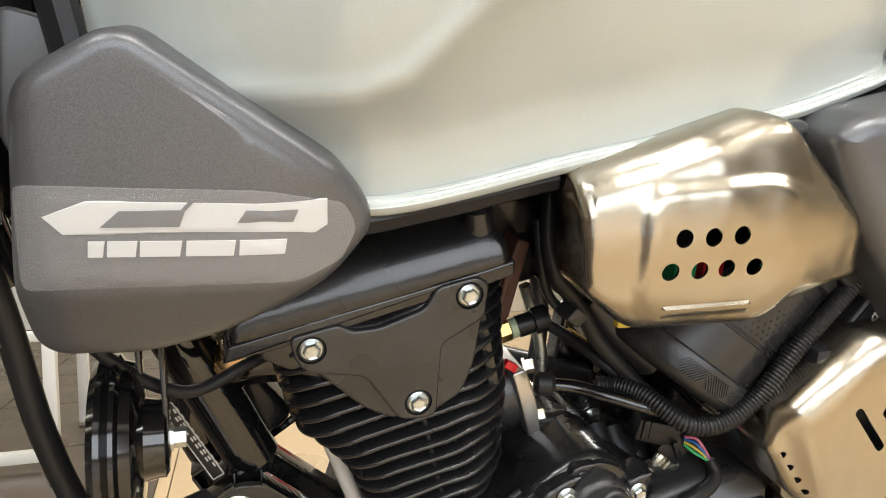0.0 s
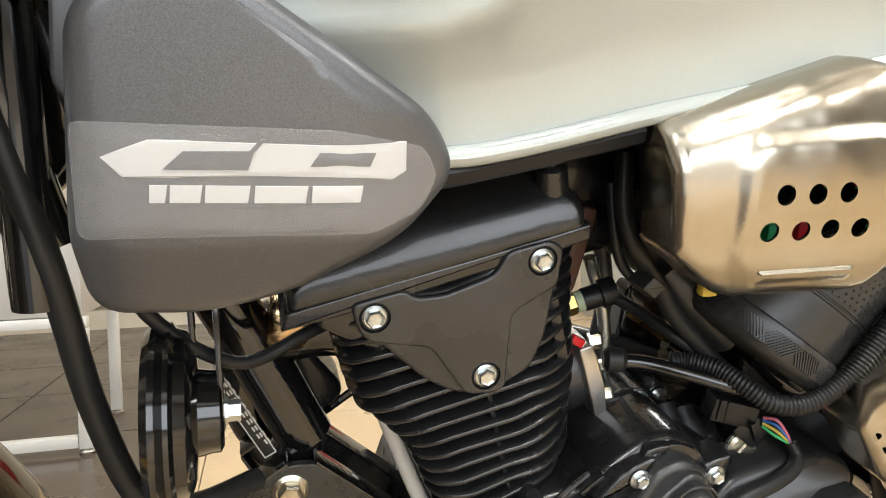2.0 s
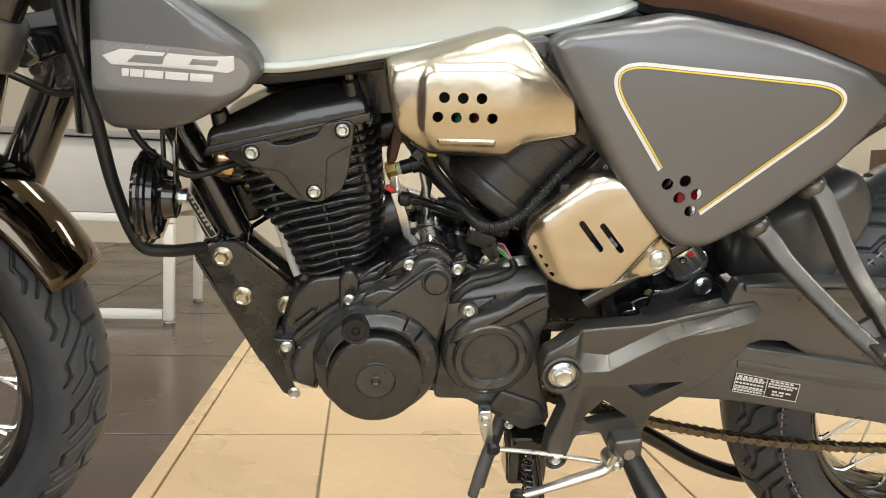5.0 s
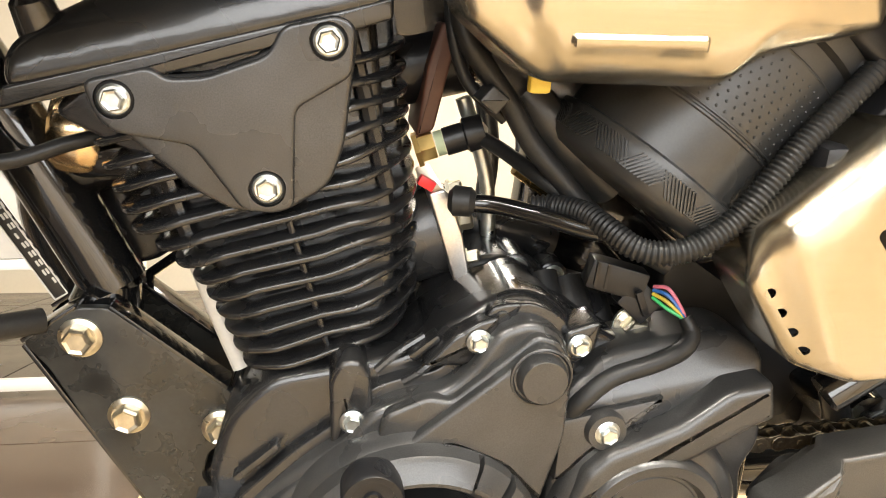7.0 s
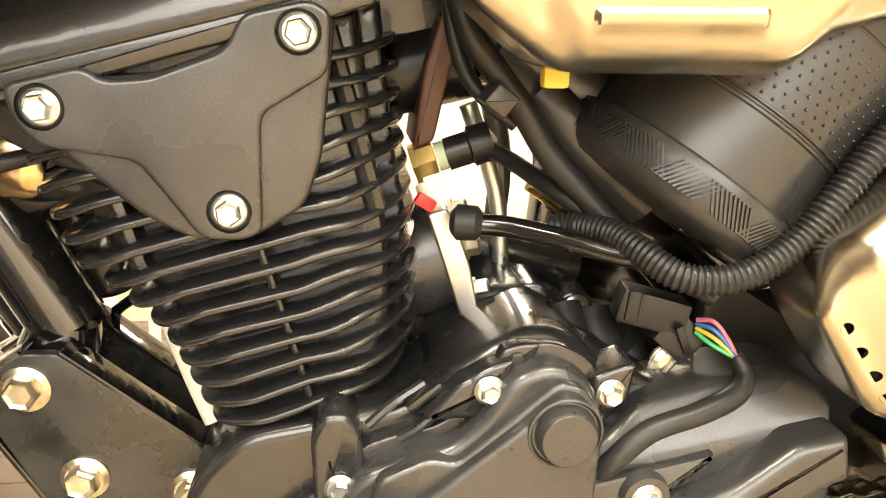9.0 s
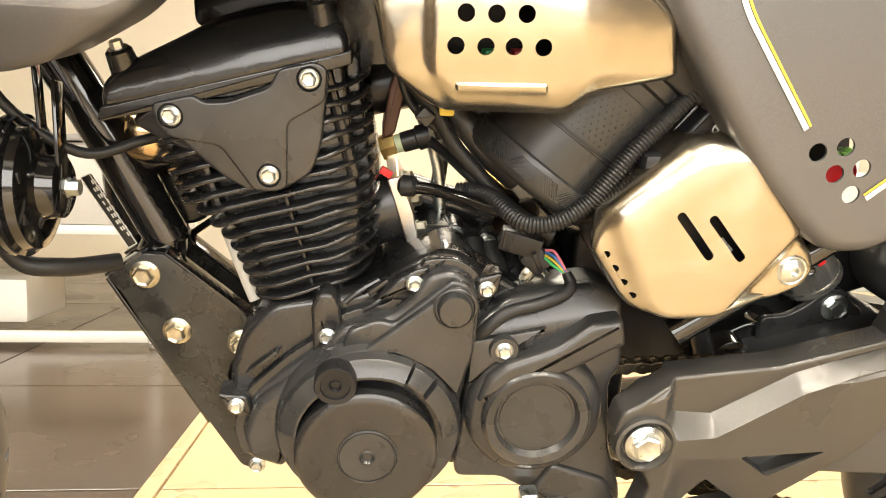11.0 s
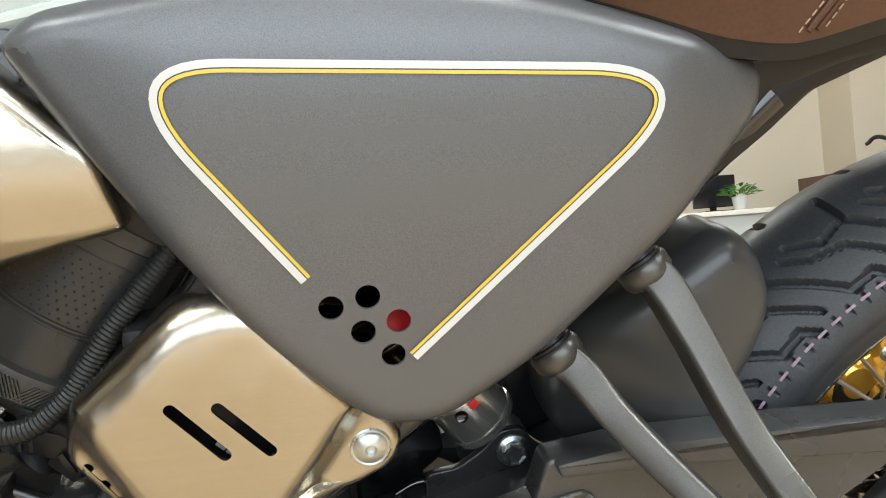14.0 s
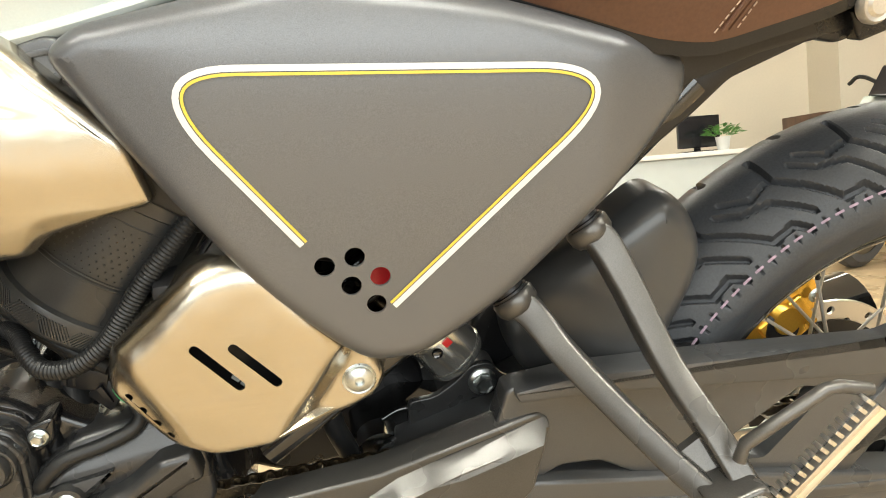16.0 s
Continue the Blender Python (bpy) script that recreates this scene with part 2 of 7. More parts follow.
def inside(pts, poly):
    p, q = np.asarray(pts), np.asarray(poly)
    hit = np.zeros(len(p), bool)
    for a, b in zip(q, np.roll(q, -1, 0)):
        with np.errstate(divide="ignore", invalid="ignore"):
            c = ((a[1] > p[:, 1]) != (b[1] > p[:, 1])) & (p[:, 0] < (b[0] - a[0]) * (p[:, 1] - a[1]) / (b[1] - a[1]) + a[0])
        hit ^= c
    return hit


def disc(x, z, r, n=20):
    return [(x + r * math.cos(math.tau * k / n), z + r * math.sin(math.tau * k / n)) for k in range(n)]


def shell(poly, face, step=0.006, edge=0.006, drop=None, depth=0.03, holes=(), wall=0.002, creases=()):
    """A pressed cover: an outline in x and z whose face lies at y = face(x, z), rolled back at its edge, with holes through it
    and a rim that goes back by depth."""
    drop = edge if drop is None else drop
    bm = bmesh.new()
    rings = [[bm.verts.new((x, face(x, z) + drop + depth, z)) for x, z in poly]]
    last = poly
    for k in range(7):
        a = math.pi / 2 * k / 6
        ring = inset(poly, edge * (1 - math.cos(a))) if k else list(poly)
        near = near_edge(ring, poly)
        want = edge * (1 - math.cos(a))
        # where the outline is too tight, hold to the ring before
        ring = [p if d > want * 0.8 - 1e-9 else q for p, q, d in zip(ring, last, near)]
        rings.append([bm.verts.new((x, face(x, z) + drop * (1 - math.sin(a)), z)) for x, z in ring])
        last = ring
    grid_faces(bm, rings, close_v=True)
    loops = [list(last)] + [list(h) for h in holes]
    pts, lines = [], []
    for loop in loops:
        k = len(pts)
        pts += loop
        lines += [(k + i, k + (i + 1) % len(loop)) for i in range(len(loop))]
    for c in creases:
        k = len(pts)
        pts += list(c)
        lines += [(k + i, k + i + 1) for i in range(len(c) - 1)]
    xs, zs = [p[0] for p in poly], [p[1] for p in poly]
    g = [(x + (step / 2 if i % 2 else 0), z) for i, z in enumerate(np.arange(min(zs), max(zs), step * 0.87)) for x in np.arange(min(xs), max(xs), step)]
    if g:
        g = np.array(g)
        ok = inside(g, last) & (near_edge(g, last) > step * 0.45)
        for h in holes:
            ok &= ~inside(g, h) & (near_edge(g, h) > step * 0.35)
        for c in creases:
            ok &= near_edge(g, list(c) + list(c)[-2:0:-1]) > step * 0.4
        pts += [tuple(p) for p in g[ok]]
    vs, _, fs, origin, _, _ = geometry.delaunay_2d_cdt([Vector(p) for p in pts], lines, [], 0, 1e-7)
    vs = [(v.x, v.y) for v in vs]
    mid = np.array([np.mean([vs[i] for i in f], 0) for f in fs])
    keep = inside(mid, last)
    for h in holes:
        keep &= ~inside(mid, h)
    front = [bm.verts.new((x, face(x, z), z)) for x, z in vs]
    for f, k in zip(fs, keep):
        if k:
            bm.faces.new([front[i] for i in f])
    for h in holes:
        a = [bm.verts.new((x, face(x, z), z)) for x, z in h]
        b = [bm.verts.new((x, face(x, z) + wall, z)) for x, z in h]
        grid_faces(bm, [a, b], close_v=True)
    bmesh.ops.remove_doubles(bm, verts=bm.verts, dist=2e-5)
    for v in [v for v in bm.verts if not v.link_faces]:
        bm.verts.remove(v)
    return bm


def frame_along(d):
    d = d.normalized()
    a = Vector((0, 0, 1)) if abs(d.z) < 0.9 else Vector((1, 0, 0))
    s = d.cross(a).normalized()
    return s, s.cross(d)


def smooth_path(pts, seg=8):
    """Points on a smooth line through the given ones."""
    p = [Vector(q) for q in pts]
    p = [p[0] * 2 - p[1]] + p + [p[-1] * 2 - p[-2]]
    out = []
    for i in range(1, len(p) - 2):
        a, b, c, d = p[i - 1 : i + 3]
        for k in range(seg):
            t = k / seg
            out.append(0.5 * (2 * b + (c - a) * t + (2 * a - 5 * b + 4 * c - d) * t * t + (3 * b - a - 3 * c + d) * t**3))
    return out + [p[-2]]


def tube(pts, r, n=12, seg=8, ribs=0, rib=0.0, bm=None, smooth=True, flat=1.0):
    """A round rod, hose or tube along a line. r: one radius or one a point. ribs: corrugations."""
    bm = bm or bmesh.new()
    path = smooth_path(pts, seg) if smooth else [Vector(p) for p in pts]
    if ribs:
        lens = np.cumsum([0] + [(b - a).length for a, b in zip(path, path[1:])])
        at = np.linspace(0, lens[-1], ribs * 4 + 1)
        path = [Vector([np.interp(s, lens, [p[k] for p in path]) for k in range(3)]) for s in at]
    m = len(path)
    rad = [r] * m if isinstance(r, (int, float)) else list(np.interp(np.linspace(0, 1, m), np.linspace(0, 1, len(r)), r))
    if ribs:
        rad = [q + (rib if i % 4 in (1, 2) else 0) for i, q in enumerate(rad)]
    side = None
    rings = []
    for i, p in enumerate(path):
        d = path[min(i + 1, m - 1)] - path[max(i - 1, 0)]
        if side is None:
            side, up = frame_along(d)
        side = (side - d.normalized() * side.dot(d.normalized())).normalized()
        up = side.cross(d.normalized())
        rings.append([bm.verts.new(p + side * rad[i] * math.cos(math.tau * k / n) + up * rad[i] * flat * math.sin(math.tau * k / n)) for k in range(n)])
    grid_faces(bm, rings, close_v=True)
    bm.faces.new(rings[0])
    bm.faces.new(rings[-1])
    return bm


def turned(profile, at, axis=(0, -1, 0), n=32, bm=None):
    """A turned solid: (distance along the axis, radius) pairs, round a line through at."""
    bm = bm or bmesh.new()
    at, d = Vector(at), Vector(axis).normalized()
    s, u = frame_along(d)
    rings = []
    for h, r in profile:
        if r < 1e-6:
            rings.append([bm.verts.new(at + d * h)] * n)
        else:
            rings.append([bm.verts.new(at + d * h + (s * math.cos(math.tau * k / n) + u * math.sin(math.tau * k / n)) * r) for k in range(n)])
    for a, b in zip(rings, rings[1:]):
        for k in range(n):
            q = []
            for v in (a[k], b[k], b[(k + 1) % n], a[(k + 1) % n]):
                if v not in q:
                    q.append(v)
            if len(q) > 2:
                bm.faces.new(q)
    for ring, (h, r) in ((rings[0], profile[0]), (rings[-1], profile[-1])):
        if r >= 1e-6 and tuple(profile[0]) != tuple(profile[-1]):
            bm.faces.new(ring)
    return bm


def box(bm, x0, x1, y0, y1, z0, z1, bevel=0.0):
    m = Matrix.Translation(((x0 + x1) / 2, (y0 + y1) / 2, (z0 + z1) / 2)) @ Matrix.Diagonal((abs(x1 - x0), abs(y1 - y0), abs(z1 - z0), 1))
    made = bmesh.ops.create_cube(bm, size=1, matrix=m)
    if bevel:
        es = list({e for v in made["verts"] for e in v.link_edges})
        bmesh.ops.bevel(bm, geom=es, offset=bevel, segments=2, affect="EDGES", profile=0.6)
    return bm


def bar(bm, a, b, w, h, bevel=0.002, up=(0, 1, 0)):
    """A squared bar from a to b: w across, h along the way up."""
    a, b, u = Vector(a), Vector(b), Vector(up)
    d = (b - a).normalized()
    s = d.cross(u).normalized()
    u = s.cross(d)
    m = Matrix.Translation((a + b) / 2) @ Matrix((s, d, u)).transposed().to_4x4() @ Matrix.Diagonal((w, (b - a).length, h, 1))
    made = bmesh.ops.create_cube(bm, size=1, matrix=m)
    if bevel:
        es = list({e for v in made["verts"] for e in v.link_edges})
        bmesh.ops.bevel(bm, geom=es, offset=bevel, segments=2, affect="EDGES", profile=0.6)
    return bm


BOLT_MESHES = {}


def bolt(x, y, z, af, parent, material=None, name="bolt", tall=None, turn=0.0, dimple=True):
    """A hexagon flange bolt whose head points to the viewer; af: its width across the flats."""
    material = material or ZINC
    key = (af, material.name, tall, dimple)
    if key not in BOLT_MESHES:
        bm = bmesh.new()
        h = tall or af * 0.62
        turned([(0, af * 0.82), (af * 0.1, af * 0.82), (af * 0.22, af * 0.64)], (0, 0, 0), n=24, bm=bm)
        rings = []
        for d, f in ((af * 0.16, 1.0), (h * 0.82, 1.0), (h, 0.86), (h * (0.9 if dimple else 1.0), 0.62 if dimple else 0.8)):
            rings.append([bm.verts.new((math.cos(math.tau * k / 6) * af * 0.577 * f, -d, math.sin(math.tau * k / 6) * af * 0.577 * f)) for k in range(6)])
        grid_faces(bm, rings, close_v=True)
        bm.faces.new(rings[-1])
        bmesh.ops.recalc_face_normals(bm, faces=bm.faces)
        me = bpy.data.meshes.new(name)
        bm.to_mesh(me)
        bm.free()
        me.materials.append(material)
        me.shade_smooth()
        me.set_sharp_from_angle(angle=radians(25))
        BOLT_MESHES[key] = me
    ob = new(name, BOLT_MESHES[key])
    ob.parent = parent
    ob.matrix_basis = pose(x, y, z, 0, turn, 0)
    return ob


def ramp(x, a, b):
    """0 before a, 1 past b, eased."""
    t = min(1.0, max(0.0, (x - a) / (b - a)))
    return t * t * (3 - 2 * t)


def bend(d, slope, r=0.005):
    """A fold: 0 before d = 0, rising by slope past it, rounded over r."""
    return slope * 0.5 * (d + math.sqrt(d * d + r * r))


def side_of(x, z, a, b):
    """The signed distance of (x, z) from the line a to b, positive on its right hand."""
    dx, dz = b[0] - a[0], b[1] - a[1]
    return ((x - a[0]) * dz - (z - a[1]) * dx) / math.hypot(dx, dz)


def blank(name, m, label, category, group=""):
    ob = new(name)
    ob.empty_display_size = 0.1
    ob.matrix_basis = m
    return tagged(ob, label, category, group)

# ---- the showroom ----
WALL_Y, STEP_X = 4.5, -0.18


def block(name, x0, x1, y0, y1, z0, z1, material, label="", category="", bevel=0.0, kind=""):
    bm = bmesh.new()
    box(bm, x0, x1, y0, y1, z0, z1, bevel)
    return tagged(part(name, bm, material), label, category, kind=kind)


block("floor", -6.2, 8.2, -5.2, 4.7, -0.12, -0.006, GROUT, "showroom floor slab with pale grout joints between tiles", "floor", kind="structure")
block("wall_north", -6.2, 4.47, WALL_Y, WALL_Y + 0.2, -0.006, 3.2, CREAM, "plain cream painted showroom back wall", "wall", kind="structure")
block("wall_pier", 4.47, 8.2, WALL_Y - 0.35, WALL_Y + 0.2, -0.006, 3.2, CREAM, "cream painted projecting wall pier", "wall", kind="structure")
block("wall_east", 8.0, 8.2, -5.2, WALL_Y - 0.35, -0.006, 3.2, CREAM, "cream painted side wall", "wall", kind="structure")
block("wall_west", -6.2, -6.0, -5.2, WALL_Y, -0.006, 3.2, CREAM, "cream painted side wall", "wall", kind="structure")
# unseen wall, added to close the room; kept dark for contrast in reflections
block("wall_south", -6.0, 8.0, -5.2, -5.0, -0.006, 3.2, mat("unseen_wall_taupe", (0.30, 0.26, 0.22), 0.7, grain=0.03, size=60, vary=0.05, vsize=1.5), "plain taupe wall added behind the viewer, out of view", "wall", kind="structure")
block("ceiling", -6.2, 8.2, -5.2, 4.7, 3.2, 3.3, PLASTER, "white painted showroom ceiling", "ceiling", kind="structure")
block("trim", STEP_X - 0.0, STEP_X + 0.03, -3.0, WALL_Y, -0.006, 0.004, TAN_TILE, "narrow tan strip between dark and tan tiles", "trim", bevel=0.001, kind="structure")


def ceiling_lights():
    for px, py in CEILING_PANELS:
        lamp = blank("ceiling_light", pose(px, py, 3.0), "long warm white ceiling light panel in a slim frame", "ceiling light", "ceiling lights")
        bm = bmesh.new()
        for s in (-1, 1):
            box(bm, -0.8, 0.8, s * 0.28 - 0.02, s * 0.28 + 0.02, 0.04, 0.2)
            box(bm, s * 0.78 - 0.02, s * 0.78 + 0.02, -0.26, 0.26, 0.04, 0.2)
        part("frame", bm, RAIL, lamp)
        bm = bmesh.new()
        box(bm, -0.76, 0.76, -0.26, 0.26, 0.05, 0.07)
        part("diffuser", bm, DIFFUSER, lamp, "glowing white diffuser")


ceiling_lights()


def bench():
    """A long display bench: a grey body on a pale steel frame."""
    b = blank("display_bench", pose(0, 1.58, 0), "long grey laminate display bench on a pale steel frame", "bench")
    bm = bmesh.new()
    box(bm, -2.6, -0.47, 0.0, 0.5, 0.385, 0.635, 0.004)
    part("body", bm, BENCH, b)
    bm = bmesh.new()
    box(bm, -2.62, -0.45, -0.02, 0.52, 0.639, 0.66, 0.004)
    part("top", bm, mat("dark_edge_laminate", (0.16, 0.15, 0.14), 0.45, grain=0.05), b, "darker worktop edge")
    for x in (-2.6, -1.55, -0.475):
        for y in (0.01, 0.47):
            bm = bmesh.new()
            box(bm, x - 0.017, x + 0.017, y - 0.017, y + 0.017, 0.014, 0.352, 0.003)
            part("leg", bm, RAIL, b)
            part("foot", turned([(0, 0.02), (0.006, 0.022), (0.014, 0.012)], (x, y, 0.0), (0, 0, 1), 16), ALU, b)
    for y in (-0.007, 0.453):
        bm = bmesh.new()
        box(bm, -2.6, -0.458, y, y + 0.034, 0.354, 0.383, 0.003)
        part("upper_rail", bm, RAIL, b)
    bm = bmesh.new()
    box(bm, -2.58, -0.494, -0.007, 0.027, 0.018, 0.05, 0.003)
    part("lower_rail", bm, RAIL, b)
    bm = bmesh.new()
    box(bm, -2.5, -0.9, 0.1, 0.4, 0.06, 0.2, 0.01)
    part("storage_box", bm, RAIL, b, "pale box under the bench")
    return b


bench()


def wall_sign():
    s = blank("wall_sign", pose(2.20, WALL_Y - 0.001, 1.62), "square red wall sign with a chromed round emblem", "sign")
    bm = bmesh.new()
    box(bm, -0.46, 0.46, -0.045, 0, -0.33, 0.36, 0.004)
    part("board", bm, SIGNRED, s)
    em = slab([(math.copysign(abs(math.cos(a)) ** 0.8, math.cos(a)) * 0.235, math.copysign(abs(math.sin(a)) ** 0.8, math.sin(a)) * 0.225) for a in np.arange(40) * math.tau / 40], -0.075, -0.045, 0.012)
    e = part("emblem", em, CHROME, s, "chromed rounded emblem rim")
    for v in e.data.vertices:
        v.co.x *= 0.86
        v.co.z = v.co.z * 0.95 + 0.03
    f = part("emblem_field", slab([(math.copysign(abs(math.cos(a)) ** 0.8, math.cos(a)) * 0.172, math.copysign(abs(math.sin(a)) ** 0.8, math.sin(a)) * 0.185) for a in np.arange(40) * math.tau / 40], -0.085, -0.072, 0.006), mat("bright_red_enamel", (0.75, 0.01, 0.03), 0.25, coat=0.5, grain=0.03), s, "bright red enamel field")
    f.data.transform(Matrix.Translation((0, 0, 0.03)))
    for x in (-0.075, 0.0, 0.075):
        bm = bmesh.new()
        bar(bm, (x - 0.015, -0.09, -0.06), (x + 0.02, -0.09, 0.12), 0.045, 0.014)
        part("emblem_bar", bm, CHROME, s, "plain chromed slanting bar")
    return s


wall_sign()


def counter():
    c = blank("reception_counter", pose(2.72, 3.42, 0), "pale grey low reception counter with a light top", "counter")
    bm = bmesh.new()
    box(bm, -0.7, 0.70, -0.3, 0.3, 0, 0.638, 0.004)
    part("body", bm, mat("pale_grey_panel", (0.42, 0.45, 0.44), 0.45, grain=0.03, vary=0.03), c)
    bm = bmesh.new()
    box(bm, -0.72, 0.72, -0.32, 0.32, 0.640, 0.668, 0.004)
    part("countertop", bm, mat("light_counter_top", (0.68, 0.66, 0.61), 0.35, grain=0.03, vary=0.03), c)
    m = blank("computer_monitor", pose(2.90, 3.45, 0.670), "black computer monitor standing on the counter", "monitor")
    bm = bmesh.new()
    box(bm, -0.14, 0.14, -0.012, 0.012, 0.03, 0.225, 0.006)
    part("screen", bm, SCREEN, m)
    bm = bmesh.new()
    box(bm, -0.02, 0.02, 0.014, 0.03, 0.008, 0.15, 0.003)
    box(bm, -0.1, 0.1, -0.08, 0.1, 0, 0.01, 0.003)
    part("stand", bm, PLASTIC, m)
    p = blank("potted_plant", pose(2.96, 3.28, 0.670), "small green leafy plant in a white pot", "plant")
    part("pot", turned([(0, 0.032), (0.07, 0.042), (0.08, 0.044), (0.08, 0.038), (0.06, 0.036), (0.06, 0.0)], (0, 0, 0), (0, 0, 1), 24), WHITE, p, "white pot")
    bm = bmesh.new()
    rnd = random.Random(5)
    for _ in range(120):
        a, u = rnd.uniform(0, math.tau), rnd.uniform(0.02, 0.14)
        base = Vector((math.cos(a) * u * 0.7, math.sin(a) * u * 0.7, 0.085 + rnd.uniform(0, 0.08) * (1 - u / 0.2)))
        d = Vector((math.cos(a), math.sin(a), rnd.uniform(-0.2, 0.8))).normalized()
        s = d.cross(Vector((0, 0, 1))).normalized()
        w = rnd.uniform(0.008, 0.014)
        tip = base + d * rnd.uniform(0.03, 0.055)
        mid = (base + tip) / 2 + Vector((0, 0, 0.006))
        a0, a1, b0, b1 = bm.verts.new(base), bm.verts.new(tip), bm.verts.new(mid + s * w), bm.verts.new(mid - s * w)
        bm.faces.new((a0, b0, a1))
        bm.faces.new((a0, a1, b1))
    part("foliage", bm, LEAF, p, "small green leaves")
    cab = blank("wooden_cabinet", pose(4.30, 3.75, 0), "dark wood shelf cabinet standing against the pier", "cabinet")
    for x in (-0.45, 0.45):
        bm = bmesh.new()
        box(bm, x - 0.015, x + 0.015, -0.2, 0.2, 0, 0.87, 0.002)
        part("side_panel", bm, WOOD, cab)
    for z in (0.06, 0.45, 0.845):
        bm = bmesh.new()
        box(bm, -0.433, 0.433, -0.2, 0.18, z, z + 0.025, 0.002)
        part("shelf", bm, WOOD, cab)
    bm = bmesh.new()
    box(bm, -0.433, 0.433, 0.182, 0.2, 0.0, 0.87)
    part("back_panel", bm, WOOD, cab)

    for x in (-0.2, 0.05, 0.28):
        bm = bmesh.new()
        box(bm, x - 0.09, x + 0.09, -0.198, -0.182, 0.09, 0.84, 0.003)
        part("door_panel", bm, WOOD, cab)
    board = blank("wall_board", pose(5.3, WALL_Y - 0.352, 1.05), "plain red display board on the wall pier", "sign")
    bm = bmesh.new()
    box(bm, -0.42, 0.42, -0.03, 0, 0, 0.5, 0.004)
    part("board", bm, SIGNRED, board)
    post = blank("ball_topped_post", pose(0.60, 1.2, 0), "slim black post with a round black ball on top", "post")
    part("pole", tube([(0.03, 0, 0.004), (0.028, 0, 1.1), (0.012, 0, 1.235)], 0.008, 10), PLASTIC, post)
    part("foot", turned([(0, 0.12), (0.006, 0.12), (0.012, 0.02), (0.012, 0.0)], (0.03, 0, 0), (0, 0, 1), 32), PLASTIC, post)
    part("ball", turned([(0.037 * (1 - math.cos(math.pi * k / 14)), 0.036 * math.sin(math.pi * k / 14)) for k in range(15)], (0.0, 0, 1.228), (-0.3, 0, 1), 28), PLASTIC, post)


counter()


def plain_wheel(parent, x, z, r, wide, rim_material):
    """A far motorcycle's wheel, in its own plane y = 0."""
    w = part("wheel", turned([(-wide * 0.45, r * 0.72), (-wide * 0.5, r * 0.86), (-wide * 0.3, r * 0.97), (0, r), (wide * 0.3, r * 0.97), (wide * 0.5, r * 0.86), (wide * 0.45, r * 0.72), (-wide * 0.45, r * 0.72)], (x, 0, z), n=40), TYRE, parent)
    bm = turned([(-wide * 0.4, r * 0.73), (-wide * 0.2, r * 0.64), (wide * 0.2, r * 0.64), (wide * 0.4, r * 0.73)], (x, 0, z), n=40)
    for k in range(10):
        a = math.tau * k / 10
        tube([(x, 0, z), (x + math.cos(a) * r * 0.66, 0, z + math.sin(a) * r * 0.66)], 0.012, 6, smooth=False, bm=bm)
    part("rim", bm, rim_material, w)
    return w


